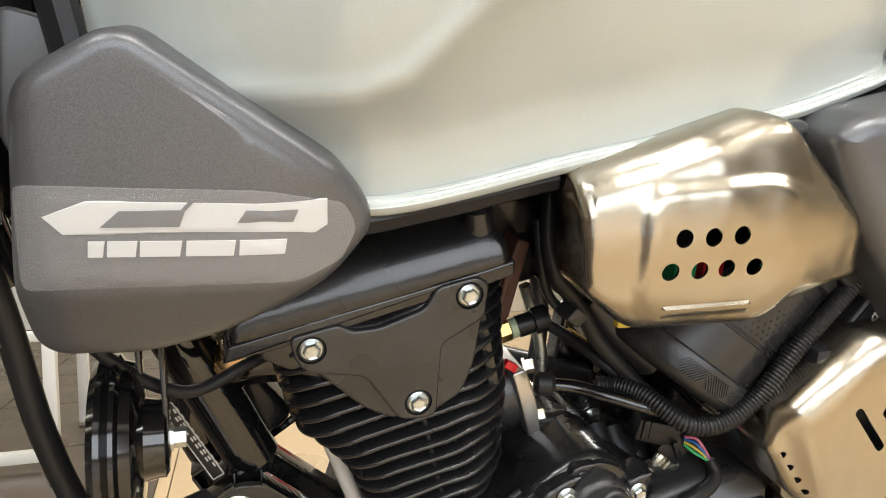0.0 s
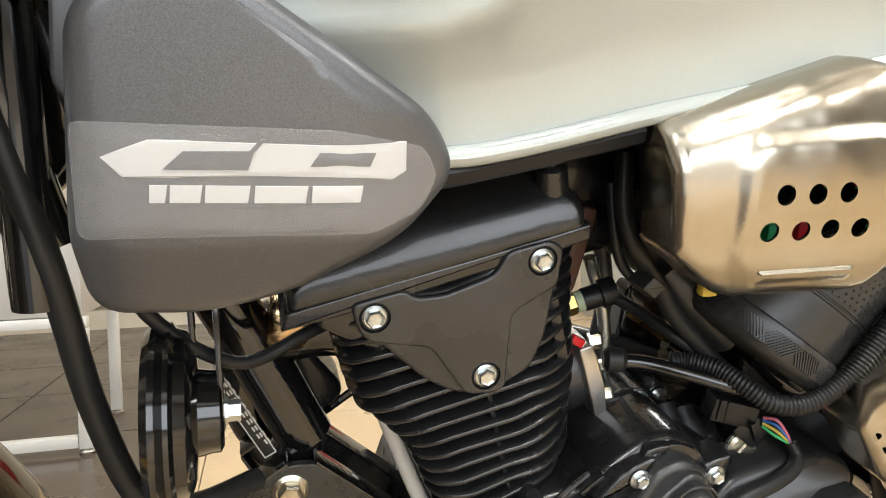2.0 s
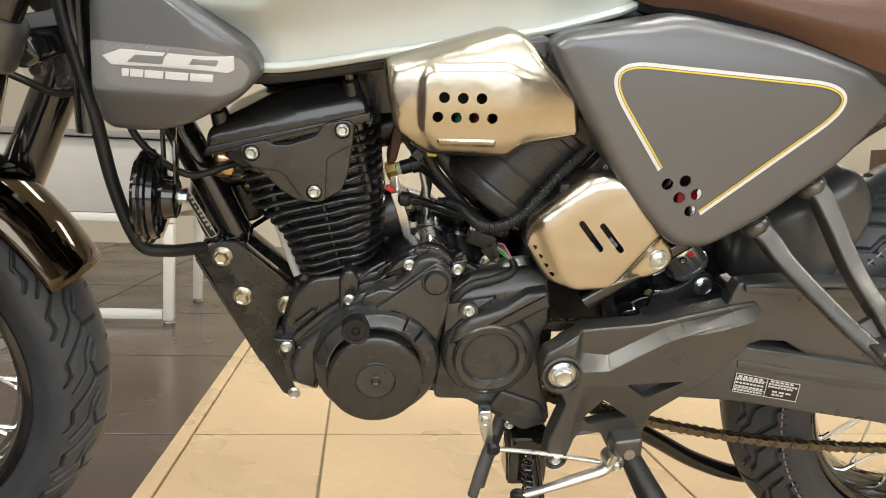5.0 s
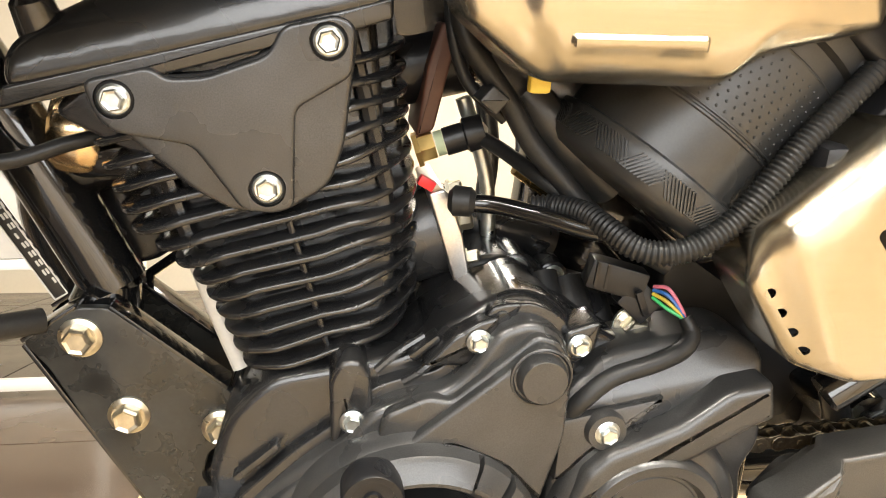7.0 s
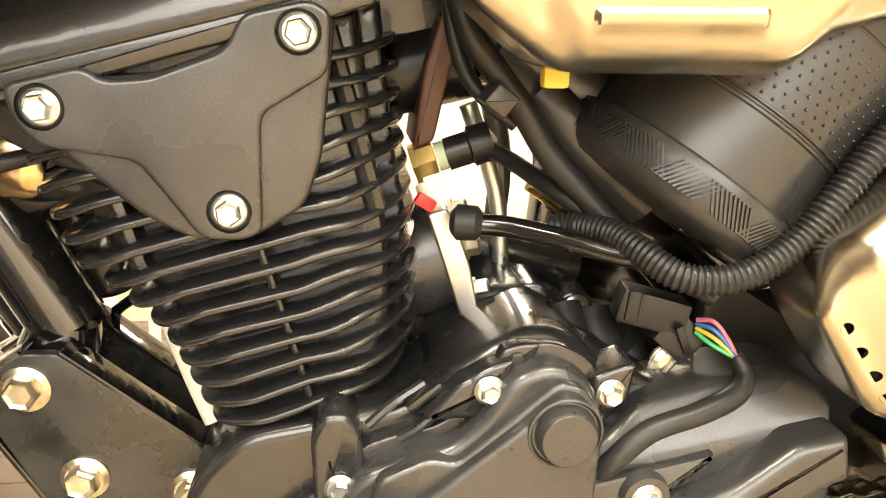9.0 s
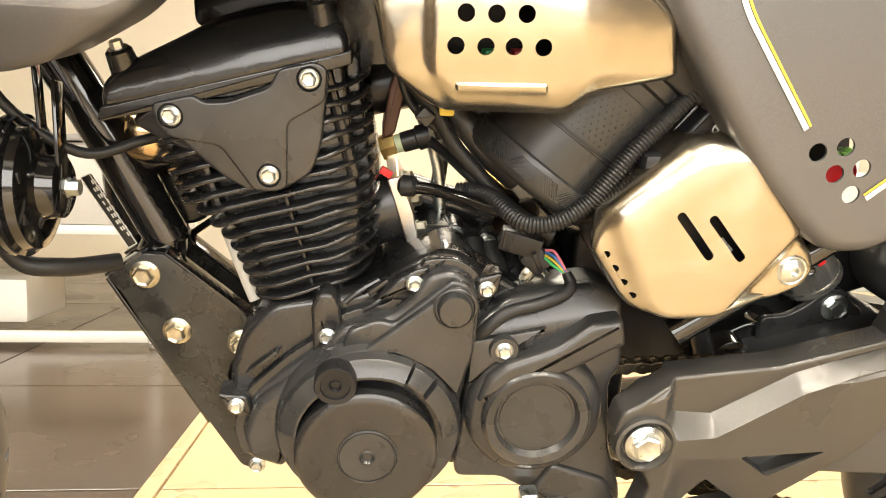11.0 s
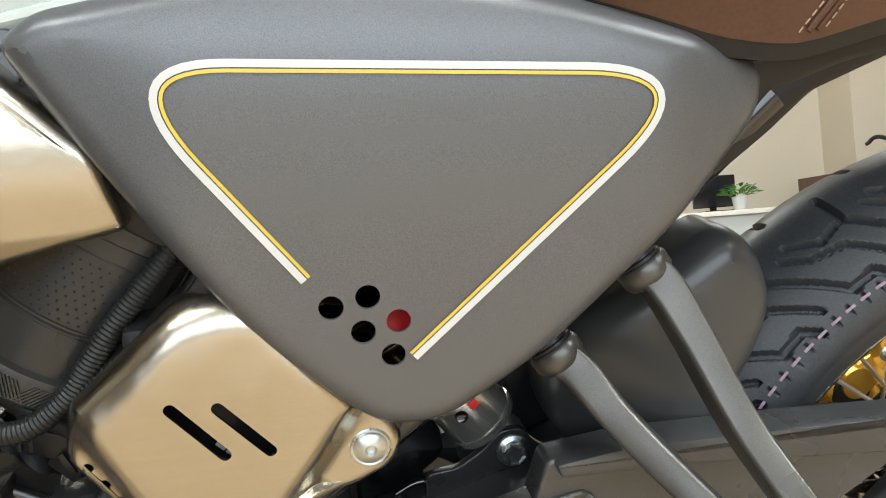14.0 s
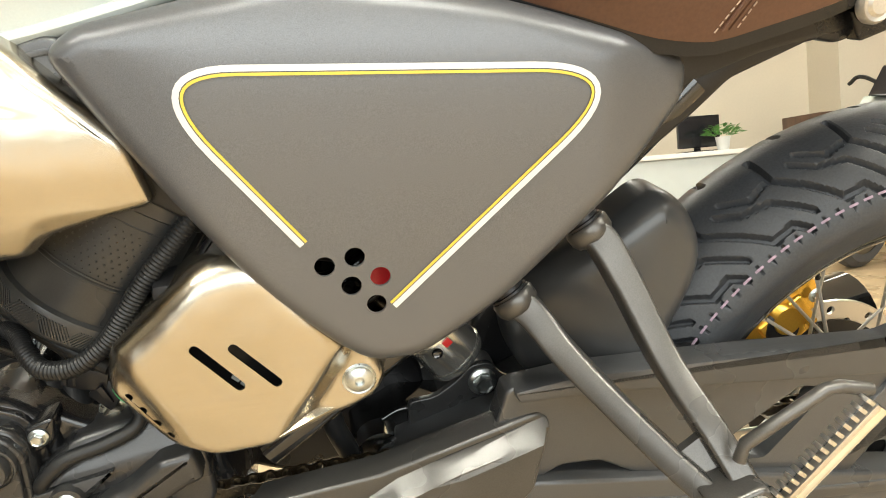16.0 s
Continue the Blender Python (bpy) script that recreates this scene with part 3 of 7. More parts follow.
def far_motorcycle(m, tank_material, fork_material, label):
    """A parked motorcycle in the distance; it faces -x."""
    b = blank("parked_motorcycle", m, label, "motorcycle", "motorcycles behind")
    plain_wheel(b, -0.7, 0.3, 0.3, 0.11, GLOSS)
    plain_wheel(b, 0.68, 0.31, 0.31, 0.15, GLOSS)
    for y in (-0.09, 0.09):
        part("fork_tube", tube([(-0.7, y, 0.3), (-0.52, y, 0.66)], 0.027, 10, smooth=False), fork_material, b, "fork leg")
        part("upper_fork", tube([(-0.52, y, 0.66), (-0.4, y, 0.94)], 0.022, 10, smooth=False), PLASTIC, b)
    part("fender", tube([(-0.98, 0, 0.42), (-0.86, 0, 0.6), (-0.68, 0, 0.645), (-0.5, 0, 0.57), (-0.42, 0, 0.46)], 0.055, 12, flat=0.5), GLOSS, b)
    part("fuel_tank", tube([(-0.4, 0, 0.86), (-0.2, 0, 0.93), (0.05, 0, 0.88), (0.12, 0, 0.84)], [0.07, 0.14, 0.12, 0.06], 20, flat=1.1), tank_material, b)
    part("fairing", slab(rounded([(-0.62, 0.78), (-0.5, 0.98), (-0.32, 1.0), (-0.2, 0.85), (-0.1, 0.66), (-0.3, 0.55), (-0.42, 0.68)], 0.04), -0.16, 0.16, 0.04), tank_material, b)
    part("windscreen", slab(rounded([(-0.56, 0.98), (-0.42, 1.16), (-0.38, 1.16), (-0.34, 1.0)], 0.02), -0.1, 0.1, 0.03), SCREEN, b)
    part("headlight", turned([(0, 0.07), (0.04, 0.06), (0.06, 0.0)], (-0.6, 0, 0.82), (-1, 0, 0), 20), CHROME, b)
    part("seat", tube([(0.05, 0, 0.83), (0.3, 0, 0.8), (0.55, 0, 0.88), (0.8, 0, 0.93)], [0.08, 0.13, 0.11, 0.06], 16, flat=0.6), LEATHER if tank_material is PEARL else PLASTIC, b)
    part("engine", slab(rounded([(-0.3, 0.3), (-0.32, 0.6), (0.1, 0.66), (0.28, 0.5), (0.25, 0.25), (-0.1, 0.22)], 0.05), -0.15, 0.15, 0.04), ENGINE, b)
    part("swingarm", tube([(0.2, -0.1, 0.38), (0.68, -0.1, 0.31)], 0.028, 8, smooth=False), DARKMETAL, b)
    part("tail", tube([(0.3, 0, 0.74), (0.6, 0, 0.8), (0.95, 0, 0.9)], [0.08, 0.08, 0.03], 14), tank_material, b)
    part("handlebar", tube([(-0.22, -0.4, 1.06), (-0.3, -0.28, 1.1), (-0.38, 0, 1.02), (-0.3, 0.28, 1.1), (-0.22, 0.4, 1.06)], 0.013, 8), PLASTIC, b)
    part("side_stand", tube([(0.05, -0.12, 0.26), (0.12, -0.26, 0.0)], 0.012, 8, smooth=False), PLASTIC, b)
    return b


far_motorcycle(pose(3.80, 2.80, 0, 8, 0, 22) @ Matrix.Scale(0.88, 4), PEARL, GOLD, "white motorcycle with gold forks parked near the counter")


# tiles, one by one near the motorcycle
def tiles():
    size, gap, lift = 0.66, 0.005, 0.0
    meshes = {}

    def tile_mesh(w, d, material):
        key = (round(w, 3), round(d, 3), material.name)
        if key not in meshes:
            bm = bmesh.new()
            t, h = w / 2 - gap / 2, d / 2 - gap / 2
            low = [bm.verts.new((x * t, y * h, -0.006)) for x, y in ((-1, -1), (1, -1), (1, 1), (-1, 1))]
            top = [bm.verts.new((x * t, y * h, -0.001)) for x, y in ((-1, -1), (1, -1), (1, 1), (-1, 1))]
            cap = [bm.verts.new((x * (t - 0.0015), y * (h - 0.0015), 0.0)) for x, y in ((-1, -1), (1, -1), (1, 1), (-1, 1))]
            grid_faces(bm, [low, top, cap], close_v=True)
            bm.faces.new(cap)
            bmesh.ops.recalc_face_normals(bm, faces=bm.faces)
            me = bpy.data.meshes.new("tile")
            bm.to_mesh(me)
            bm.free()
            me.materials.append(material)
            meshes[key] = me
        return meshes[key]

    base = bpy.data.objects["floor"]
    for j in range(-5, 6):
        y = 0.475 + size * (j + 0.5)
        for i in range(9):
            for x, material in ((STEP_X - size * (i + 0.5), DARK_TILE), (STEP_X + 0.3 - size / 2 + size * i, TAN_TILE)):
                w = size
                if material is TAN_TILE and i == 0:
                    x, w = STEP_X + 0.03 + 0.135, 0.27
                if x - size / 2 < -6 or y + size / 2 > WALL_Y or x > 7.6:
                    continue
                ob = new("tile", tile_mesh(w, size, material))
                ob.parent = base
                ob.matrix_basis = Matrix.Translation((x, y, lift))


tiles()

# ---- the motorcycle, leaning on its side stand: x to its rear, y across, z up in its own plane ----
LEAN_ANGLE = 16.0
bike = blank("motorcycle", pose(0, 0, 0, LEAN_ANGLE, 0, 0), "white retro motorcycle with brown leather seat leaning on its stand", "motorcycle")


def lerp(x, xs, ys):
    return float(np.interp(x, xs, ys))


def soft(x, xs, ys):
    """Like lerp, eased over a short stretch."""
    return (lerp(x - 0.012, xs, ys) + 2 * lerp(x, xs, ys) + lerp(x + 0.012, xs, ys)) / 4


TANK_X = [-0.06, 0.0, 0.1, 0.2, 0.3, 0.382, 0.43, 0.469, 0.497]
TANK_TOP = [0.93, 0.985, 1.02, 1.02, 0.993, 0.95, 0.914, 0.879, 0.856]
TANK_LOW = ([-0.06, 0.084, 0.128, 0.195, 0.25, 0.353, 0.46, 0.497], [0.70, 0.706, 0.712, 0.724, 0.733, 0.751, 0.775, 0.782])
TANK_WIDE = ([-0.06, 0.0, 0.06, 0.14, 0.22, 0.3, 0.38, 0.44, 0.497], [0.115, 0.150, 0.166, 0.172, 0.168, 0.152, 0.128, 0.100, 0.066])
TANK_FOOT = ([-0.06, 0.084, 0.2, 0.35, 0.46, 0.497], [0.10, 0.128, 0.112, 0.100, 0.080, 0.06])
KNEE = [(-0.3, 0.750), (0.0, 0.7565), (0.03, 0.7560), (0.065, 0.7575), (0.091, 0.767), (0.112, 0.787), (0.138, 0.812), (0.180, 0.850), (0.222, 0.898), (0.275, 0.965)]


def past_knee(x, z):
    """The distance from the knee crease: positive in the hollow, negative on the front panel."""
    best = 1.0
    for (x0, z0), (x1, z1) in zip(KNEE, KNEE[1:]):
        dx, dz = x1 - x0, z1 - z0
        t = min(1.0, max(0.0, ((x - x0) * dx + (z - z0) * dz) / (dx * dx + dz * dz)))
        best = min(best, math.hypot(x - x0 - t * dx, z - z0 - t * dz))
    return best if z < lerp(x, [p[0] for p in KNEE], [p[1] for p in KNEE]) else -best


def tank_point(u, a):
    """u: 0 at the front to 1 at the tail; a: -1 at the foot, 0 at the widest, 1 on the ridge."""
    x = -0.06 + 0.557 * u
    zt, zb, w, wb = soft(x, TANK_X, TANK_TOP), soft(x, *TANK_LOW), soft(x, *TANK_WIDE), soft(x, *TANK_FOOT)
    zm = zb + 0.50 * (zt - zb)
    if a < 0:
        s = math.sin(-a * math.pi / 2)
        c = math.cos(-a * math.pi / 2)
        y, z = wb + (w - wb) * c**1.4, zm - (zm - zb) * s
    else:
        s, c = math.sin(a * math.pi / 2), math.cos(a * math.pi / 2)
        y, z = w * c**0.75, zm + (zt - zm) * s**0.95
    # the hollow for the knee, under a sloping crease and a level one; above it the shoulder stands proud of the front panel
    crease = past_knee(x, z)
    level = 0.902 + 0.10 * (x - 0.226) - z
    d = -0.009 * math.log(math.exp(-max(-0.2, crease) / 0.009) + math.exp(-max(-0.2, level) / 0.009))
    d = 0.5 * (d + math.sqrt(d * d + 0.000012))
    hollow = 0.030 * (1 - math.exp(-d / 0.030)) * (1 - 0.8 * ramp(x, 0.26, 0.46))
    hollow += 0.0035 * ramp(side_of(x, z, (0.226, 0.908), (0.15, 0.975)), -0.010, 0.001) * ramp(0.235 - x, 0.0, 0.02) if a > 0 else 0.0035 * ramp(0.235 - x, 0.0, 0.02) * (1 - ramp(crease, -0.01, 0.0))
    low = wb * min(1.0, max(0.0, 1.6 - 1.6 * a))
    e = y - hollow - low
    y = low + 0.5 * (e + math.sqrt(e * e + 0.00004)) if a < 0.4 else max(y - hollow, 0.0)
    front = lerp(z, [0.70, 0.772, 0.80, 0.835, 0.877, 0.95], [-0.02, -0.033, -0.037, -0.042, -0.036, -0.03])
    tail = lerp(z, [0.77, 0.785, 0.81, 0.83, 0.855, 1.0], [0.464, 0.457, 0.468, 0.486, 0.498, 0.498])
    x = x + (front + 0.06) * (1 - u) ** 3 + (tail - 0.497) * u**6
    return x, y, z


def fuel_tank():
    bm = bmesh.new()
    nu, na = 180, 84
    rows = []
    for i in range(nu + 1):
        u = i / nu
        row = []
        for j in range(2 * na + 1):
            a = -1 + 2 * j / na
            x, y, z = tank_point(u, a if a <= 1 else 2 - a)
            row.append(bm.verts.new((x, -y if a <= 1 else y, z)))
        rows.append(row)
    grid_faces(bm, rows)
    bm.faces.new(rows[0])
    bm.faces.new(rows[-1])
    bmesh.ops.remove_doubles(bm, verts=bm.verts, dist=1e-5)
    tank = part("fuel_tank", bm, PEARL, bike, "glossy pearl white steel fuel tank", smooth=60)
    line = [tank_point(u, a) for u, a in [(u, -1) for u in np.linspace(0.07, 0.99, 26)] + [(1, -0.95), (1, -0.88), (1, -0.80)]]
    line = [(x, -y - 0.002, z - 0.003) for x, y, z in line]
    part("seam", tube(line, 0.0066, 10, 3, flat=0.8), PEARL, tank, "rolled white bottom seam")
    line = [(x, -lerp(x, *TANK_FOOT) + 0.006, lerp(x, *TANK_LOW) - 0.012) for x in np.linspace(0.06, 0.196, 6)]
    part("edge_trim", tube(line, 0.0085, 8, 4), PLASTIC, tank, "matt black rubber edge strip")
    part("front_trim", tube([(-0.038, -0.105, 0.92), (-0.042, -0.112, 0.877), (-0.050, -0.118, 0.835), (-0.045, -0.122, 0.799), (-0.039, -0.125, 0.768)], 0.0085, 8), PLASTIC, tank, "matt black edge strip")

    line = [(x, -0.012, soft(x, TANK_X, TANK_TOP) - 0.001) for x in np.linspace(0.20, 0.485, 58)]
    for k, (p, q) in enumerate(zip(line, line[1:])):
        bm = bmesh.new()
        bar(bm, p, q, 0.0028, 0.03, 0.0006)
        part("trim_bead", bm, ZINC if k % 2 else GLOSS, tank, "beaded strip along the tank's spine" if k < 2 else "")

    def lettering(x0, x1, z0, z1, slope, count, name, gap):
        for k in range(count):
            a, b = x0 + (x1 - x0) * k / count, x0 + (x1 - x0) * (k + 1) / count - gap
            bm = bmesh.new()
            rows = []
            for i in range(7):
                x = a + (b - a) * i / 6
                rows.append([])
                for j in range(4):
                    z = z0 + (z1 - z0) * j / 3 + slope * (x - x0)
                    rows[-1].append(bm.verts.new((x, tank_y(x, z) - 0.0007, z)))
            grid_faces(bm, rows)
            part(name, bm, INK, tank, "plain black block of a name badge")

    lettering(0.049, 0.196, 0.854, 0.871, 0.05, 5, "name_block", 0.004)
    lettering(0.078, 0.153, 0.8785, 0.8835, 0.05, 6, "name_bar", 0.002)
    return tank


def tank_y(x, z):
    """The near side of the tank at a place on it."""
    u = (x + 0.06) / 0.557
    lo, hi = -1.0, 1.0
    for _ in range(30):
        mid = (lo + hi) / 2
        lo, hi = (mid, hi) if tank_point(u, mid)[2] < z else (lo, mid)
    return -tank_point(u, lo)[1]


fuel_tank()


def shroud():
    """The pointed grey cover at the front of the tank."""
    outline = rounded([(-0.016, 0.787), (-0.056, 0.763), (-0.0635, 0.68), (-0.0612, 0.643), (-0.016, 0.6405), (0.016, 0.649), (0.064, 0.6755), (0.0885, 0.7015), (0.076, 0.7255)], 0.013, 8)

    def face(x, z):
        y = -0.172 + bend(0.679 - z, 0.55, 0.003)
        y += bend(-x - 0.049, 0.5, 0.004)
        return y + 0.02 * ramp(x, 0.03, 0.12)

    sh = part("tank_shroud", shell(outline, face, 0.0045, 0.008, 0.007, 0.055), GREY, bike, "satin grey plastic tank shroud", smooth=32)
    film = rounded([(-0.057, 0.7245), (0.036, 0.7215), (0.071, 0.714), (0.077, 0.702), (0.07, 0.688), (0.05, 0.6805), (-0.058, 0.6815)], 0.004, 2)
    bm = shell(film, lambda x, z: face(x, z) - 0.0026, 0.003, 0.0008, 0.0003, 0.0004)
    ob = part("clear_film", bm, FILM, sh, "clear protective film")
    ob.visible_shadow = False

    def flat(name, poly, lift=0.001, material=SILVER, label="plain silver decal shape"):
        part(name, shell(poly, lambda x, z: face(x, z) - lift, 0.002, 0.0003, 0.0002, 0.0005), material, sh, label)

    flat("decal_block", [(-0.0473, 0.7118), (-0.0313, 0.7180), (0.0632, 0.7161), (0.0633, 0.7045), (0.0577, 0.7014), (-0.0405, 0.7046)])
    flat("decal_slit", [(-0.0268, 0.7074), (-0.0195, 0.7139), (0.0054, 0.7138), (0.0028, 0.7068)], 0.0016, GREY, "grey slit in the decal")
    flat("decal_slit", [(0.0035, 0.7137), (0.0076, 0.7182), (0.0098, 0.7182), (0.0058, 0.7137)], 0.0016, GREY, "grey slit in the decal")
    flat("decal_slit", [(0.0254, 0.7078), (0.0291, 0.7130), (0.0507, 0.7124), (0.0483, 0.7072)], 0.0016, GREY, "grey slit in the decal")
    for x, w in ((-0.0317, 0.0061), (-0.0247, 0.0112), (-0.0125, 0.0160), (0.0051, 0.0195), (0.0262, 0.0195)):
        z = 0.7016 - 0.0245 * (x + 0.0317)
        flat("decal_bar", [(x, z), (x + w, z - 0.0245 * w), (x + w - 0.0012, z - 0.0245 * w - 0.0066), (x - 0.0006, z - 0.0066)])
    part("shroud_bracket", slab(rounded([(-0.07, 0.79), (-0.05, 0.785), (-0.03, 0.75), (-0.05, 0.70), (-0.075, 0.73)], 0.006), -0.11, -0.10, 0.002), DARKMETAL, bike, "grey inner panel behind the shroud")


shroud()


def upper_heat_shield():
    outline = rounded([(0.1985, 0.7190), (0.312, 0.7525), (0.331, 0.7480), (0.389, 0.6905), (0.3985, 0.6515), (0.340, 0.6405), (0.3255, 0.6265), (0.316, 0.6250), (0.2470, 0.6250), (0.236, 0.6300), (0.2085, 0.652), (0.2010, 0.69)], 0.007, 6)
    panel = [(0.2350, 0.655), (0.2335, 0.702), (0.240, 0.7125), (0.314, 0.7180), (0.329, 0.712), (0.42, 0.694), (0.42, 0.652), (0.338, 0.650), (0.326, 0.628), (0.252, 0.628)]
    rib = rounded([(0.252, 0.6385), (0.251, 0.6460), (0.309, 0.6470), (0.310, 0.6395)], 0.002, 2)

    plan = rounded(panel, 0.008, 4)
    outer, inner, rib_in = inset(plan, -0.0045), inset(plan, 0.0015), inset(rib, 0.0018)

    def depth_in(x, z, poly, far):
        d = float(near_edge([(x, z)], poly)[0])
        return min(1.0, d / far) if inside([(x, z)], poly)[0] else 0.0

    def face(x, z):
        y = -0.149 + (z - 0.684) ** 2 / 0.24
        y += bend(side_of(x, z, (0.332, 0.7500), (0.2013, 0.7055)), 1.0, 0.004)
        y += bend(-side_of(x, z, (0.326, 0.72), (0.334, 0.64)), 0.20, 0.008)
        y += bend(0.636 - z, 0.30, 0.006) * ramp(0.37 - x, 0.0, 0.05)
        y += bend(0.232 - x, 0.25, 0.014)
        y -= 0.0040 * ramp(depth_in(x, z, outer, 0.009), 0, 1) * ramp(0.385 - x, 0, 0.07)
        y -= 0.0020 * depth_in(x, z, rib, 0.0018)
        return y

    holes = [disc(x, z, 0.0052, 18) for x, z in ((0.255, 0.687), (0.273, 0.6872), (0.291, 0.6878), (0.250, 0.668), (0.268, 0.6682), (0.285, 0.6688), (0.303, 0.669))]
    hs = part("upper_heat_shield", shell(outline, face, 0.0026, 0.006, 0.006, 0.03, holes, creases=[rib + rib[:1], rib_in + rib_in[:1]]), STEEL, bike, "brushed stainless steel shield with round holes", smooth=40)
    for x, z, m, n in ((0.279, 0.656, GREEN, "green_plug"), (0.298, 0.6565, RED, "red_plug")):
        bm = bmesh.new()
        box(bm, x - 0.0075, x + 0.0075, -0.124, -0.105, z - 0.0075, z + 0.0075, 0.002)
        part(n, bm, m, bike, "small coloured plastic plug behind the shield")

    part("shield_backing", slab(rounded([(0.225, 0.64), (0.235, 0.71), (0.33, 0.72), (0.36, 0.66), (0.31, 0.64)], 0.01), -0.098, -0.09, 0.002), PLASTIC, bike, "black plate behind the shield")


upper_heat_shield()


def lower_heat_shield():
    outline = rounded([(0.3572, 0.565), (0.4115, 0.6120), (0.4225, 0.6165), (0.4425, 0.6165), (0.4550, 0.607), (0.4784, 0.577), (0.5035, 0.551), (0.5215, 0.533), (0.5268, 0.519), (0.5197, 0.5035), (0.4985, 0.4930), (0.444, 0.4865), (0.415, 0.4845), (0.386, 0.4905), (0.3785, 0.498), (0.3525, 0.535), (0.3535, 0.551)], 0.008, 5)

    def face(x, z):
        y = -0.1475
        ear = side_of(x, z, (0.446, 0.484), (0.502, 0.562))
        y += 0.020 * ramp(ear, -0.004, 0.018)
        y += 0.010 * ramp(-side_of(x, z, (0.395, 0.48), (0.358, 0.556)), -0.014, 0.006)
        y += bend(-side_of(x, z, (0.367, 0.558), (0.424, 0.606)), 0.6, 0.006)
        y += bend(z - 0.604, 0.7, 0.006)
        y += bend(side_of(x, z, (0.505, 0.540), (0.448, 0.612)) - 0.002, 0.5, 0.005)
        return y

    def slot(a, b, r):
        d = (Vector(b) - Vector(a)).normalized()
        n = Vector((-d.y, d.x))
        out = []
        for c, s in ((Vector(b), 1), (Vector(a), -1)):
            for k in range(7):
                t = -math.pi / 2 + math.pi * k / 6
                out.append(tuple(c + (d * math.cos(t) + n * math.sin(t)) * r * s))
        return out

    holes = [disc(x, z, 0.0027, 12) for x, z in ((0.3636, 0.5315), (0.3707, 0.5214), (0.3779, 0.5115), (0.3850, 0.5022))]
    holes += [slot((0.4085, 0.5630), (0.4322, 0.5352), 0.0032), slot((0.4312, 0.5612), (0.4548, 0.5346), 0.0032)]
    ls = part("lower_heat_shield", shell(outline, face, 0.0034, 0.0065, 0.008, 0.03, holes), STEEL, bike, "brushed stainless steel shield with slots and a bolt", smooth=40)
    part("shield_washer", turned([(0, 0.0118), (0.0010, 0.0118), (0.0018, 0.0108), (0.0014, 0.0098), (0.0024, 0.0092)], (0.507, -0.126, 0.5175), n=36), ZINC, ls)
    part("shield_bolt", turned([(0.002, 0.0090), (0.0030, 0.0088), (0.0052, 0.0050), (0.0054, 0.0034), (0.0050, 0.0030), (0.0020, 0.0028), (0.0020, 0)], (0.507, -0.126, 0.5175), n=24), ZINC, ls, "button head screw")
    bm = bmesh.new()
    box(bm, 0.385, 0.475, -0.128, 0.05, 0.505, 0.60, 0.006)
    batt = part("battery", bm, PLASTIC, bike, "black battery behind the slotted shield")
    for k, (x, z) in enumerate(((0.447, 0.541), (0.452, 0.536), (0.427, 0.534), (0.432, 0.529))):
        bm = bmesh.new()
        bar(bm, (x, -0.1295, z), (x + 0.004, -0.1295, z - 0.004), 0.005, 0.001, 0)
        part("label_bar", bm, WHITE, batt, "pale printed mark")


lower_heat_shield()


def side_cover():
    outline = rounded([(0.3545, 0.739), (0.371, 0.7520), (0.452, 0.7680), (0.487, 0.7755), (0.594, 0.761), (0.696, 0.734), (0.7305, 0.718), (0.729, 0.692), (0.688, 0.6480), (0.602, 0.5710), (0.547, 0.5385), (0.515, 0.5385), (0.493, 0.5545), (0.4575, 0.5890), (0.4145, 0.646), (0.3705, 0.711)], 0.03, 8)

    def face(x, z):
        y = -0.152
        y += bend(side_of(x, z, (0.66, 0.728), (0.40, 0.742)) - 0.004, 0.5, 0.024) * ramp(x, 0.36, 0.44)
        y += 0.016 * ramp(x, 0.66, 0.74)
        y += 0.010 * ramp(0.44 - x, 0.0, 0.08)
        return y

    holes = [disc(x, z, 0.0062, 24) for x, z in ((0.4907, 0.6103), (0.5090, 0.6144), (0.5058, 0.5962), (0.5237, 0.6004), (0.5203, 0.5824))]
    sc = part("side_cover", shell(outline, face, 0.0055, 0.013, 0.013, 0.03, holes), GREY, bike, "satin grey side cover with striped border", smooth=45)
    def arc(p, v, q, d0, d1):
        """A rounded turn at v on the way from p to q."""
        p, v, q = Vector(p), Vector(v), Vector(q)
        a, b = v + (p - v).normalized() * d0, v + (q - v).normalized() * d1
        return [a * (1 - t) ** 2 + v * 2 * t * (1 - t) + b * t * t for t in np.linspace(0, 1, 15)]

    first, one, two, last = (0.4798, 0.6259), (0.4005, 0.7293), (0.688, 0.7170), (0.5303, 0.5809)
    path = [Vector(first)] + arc(first, one, two, 0.058, 0.053) + arc(one, two, last, 0.068, 0.066) + [Vector(last)]

    def ribbon(name, o0, o1, material, label):
        pts = [Vector((p.x, p.y, 0)) for p in path]
        bm = bmesh.new()
        rows = []
        for i, p in enumerate(pts):
            d = (pts[min(i + 1, len(pts) - 1)] - pts[max(i - 1, 0)]).normalized()
            n = Vector((d.y, -d.x, 0))
            rows.append([])
            for o in (o0, (o0 + o1) / 2, o1):
                q = p + n * o
                rows[-1].append(bm.verts.new((q.x, face(q.x, q.y) - 0.0009, q.y)))
        grid_faces(bm, rows)
        part(name, bm, material, sc, label)

    ribbon("white_stripe", -0.0029, 0.0007, WHITE, "white pinstripe")
    ribbon("yellow_stripe", 0.0013, 0.0030, YELLOW, "thin yellow pinstripe")
    return sc


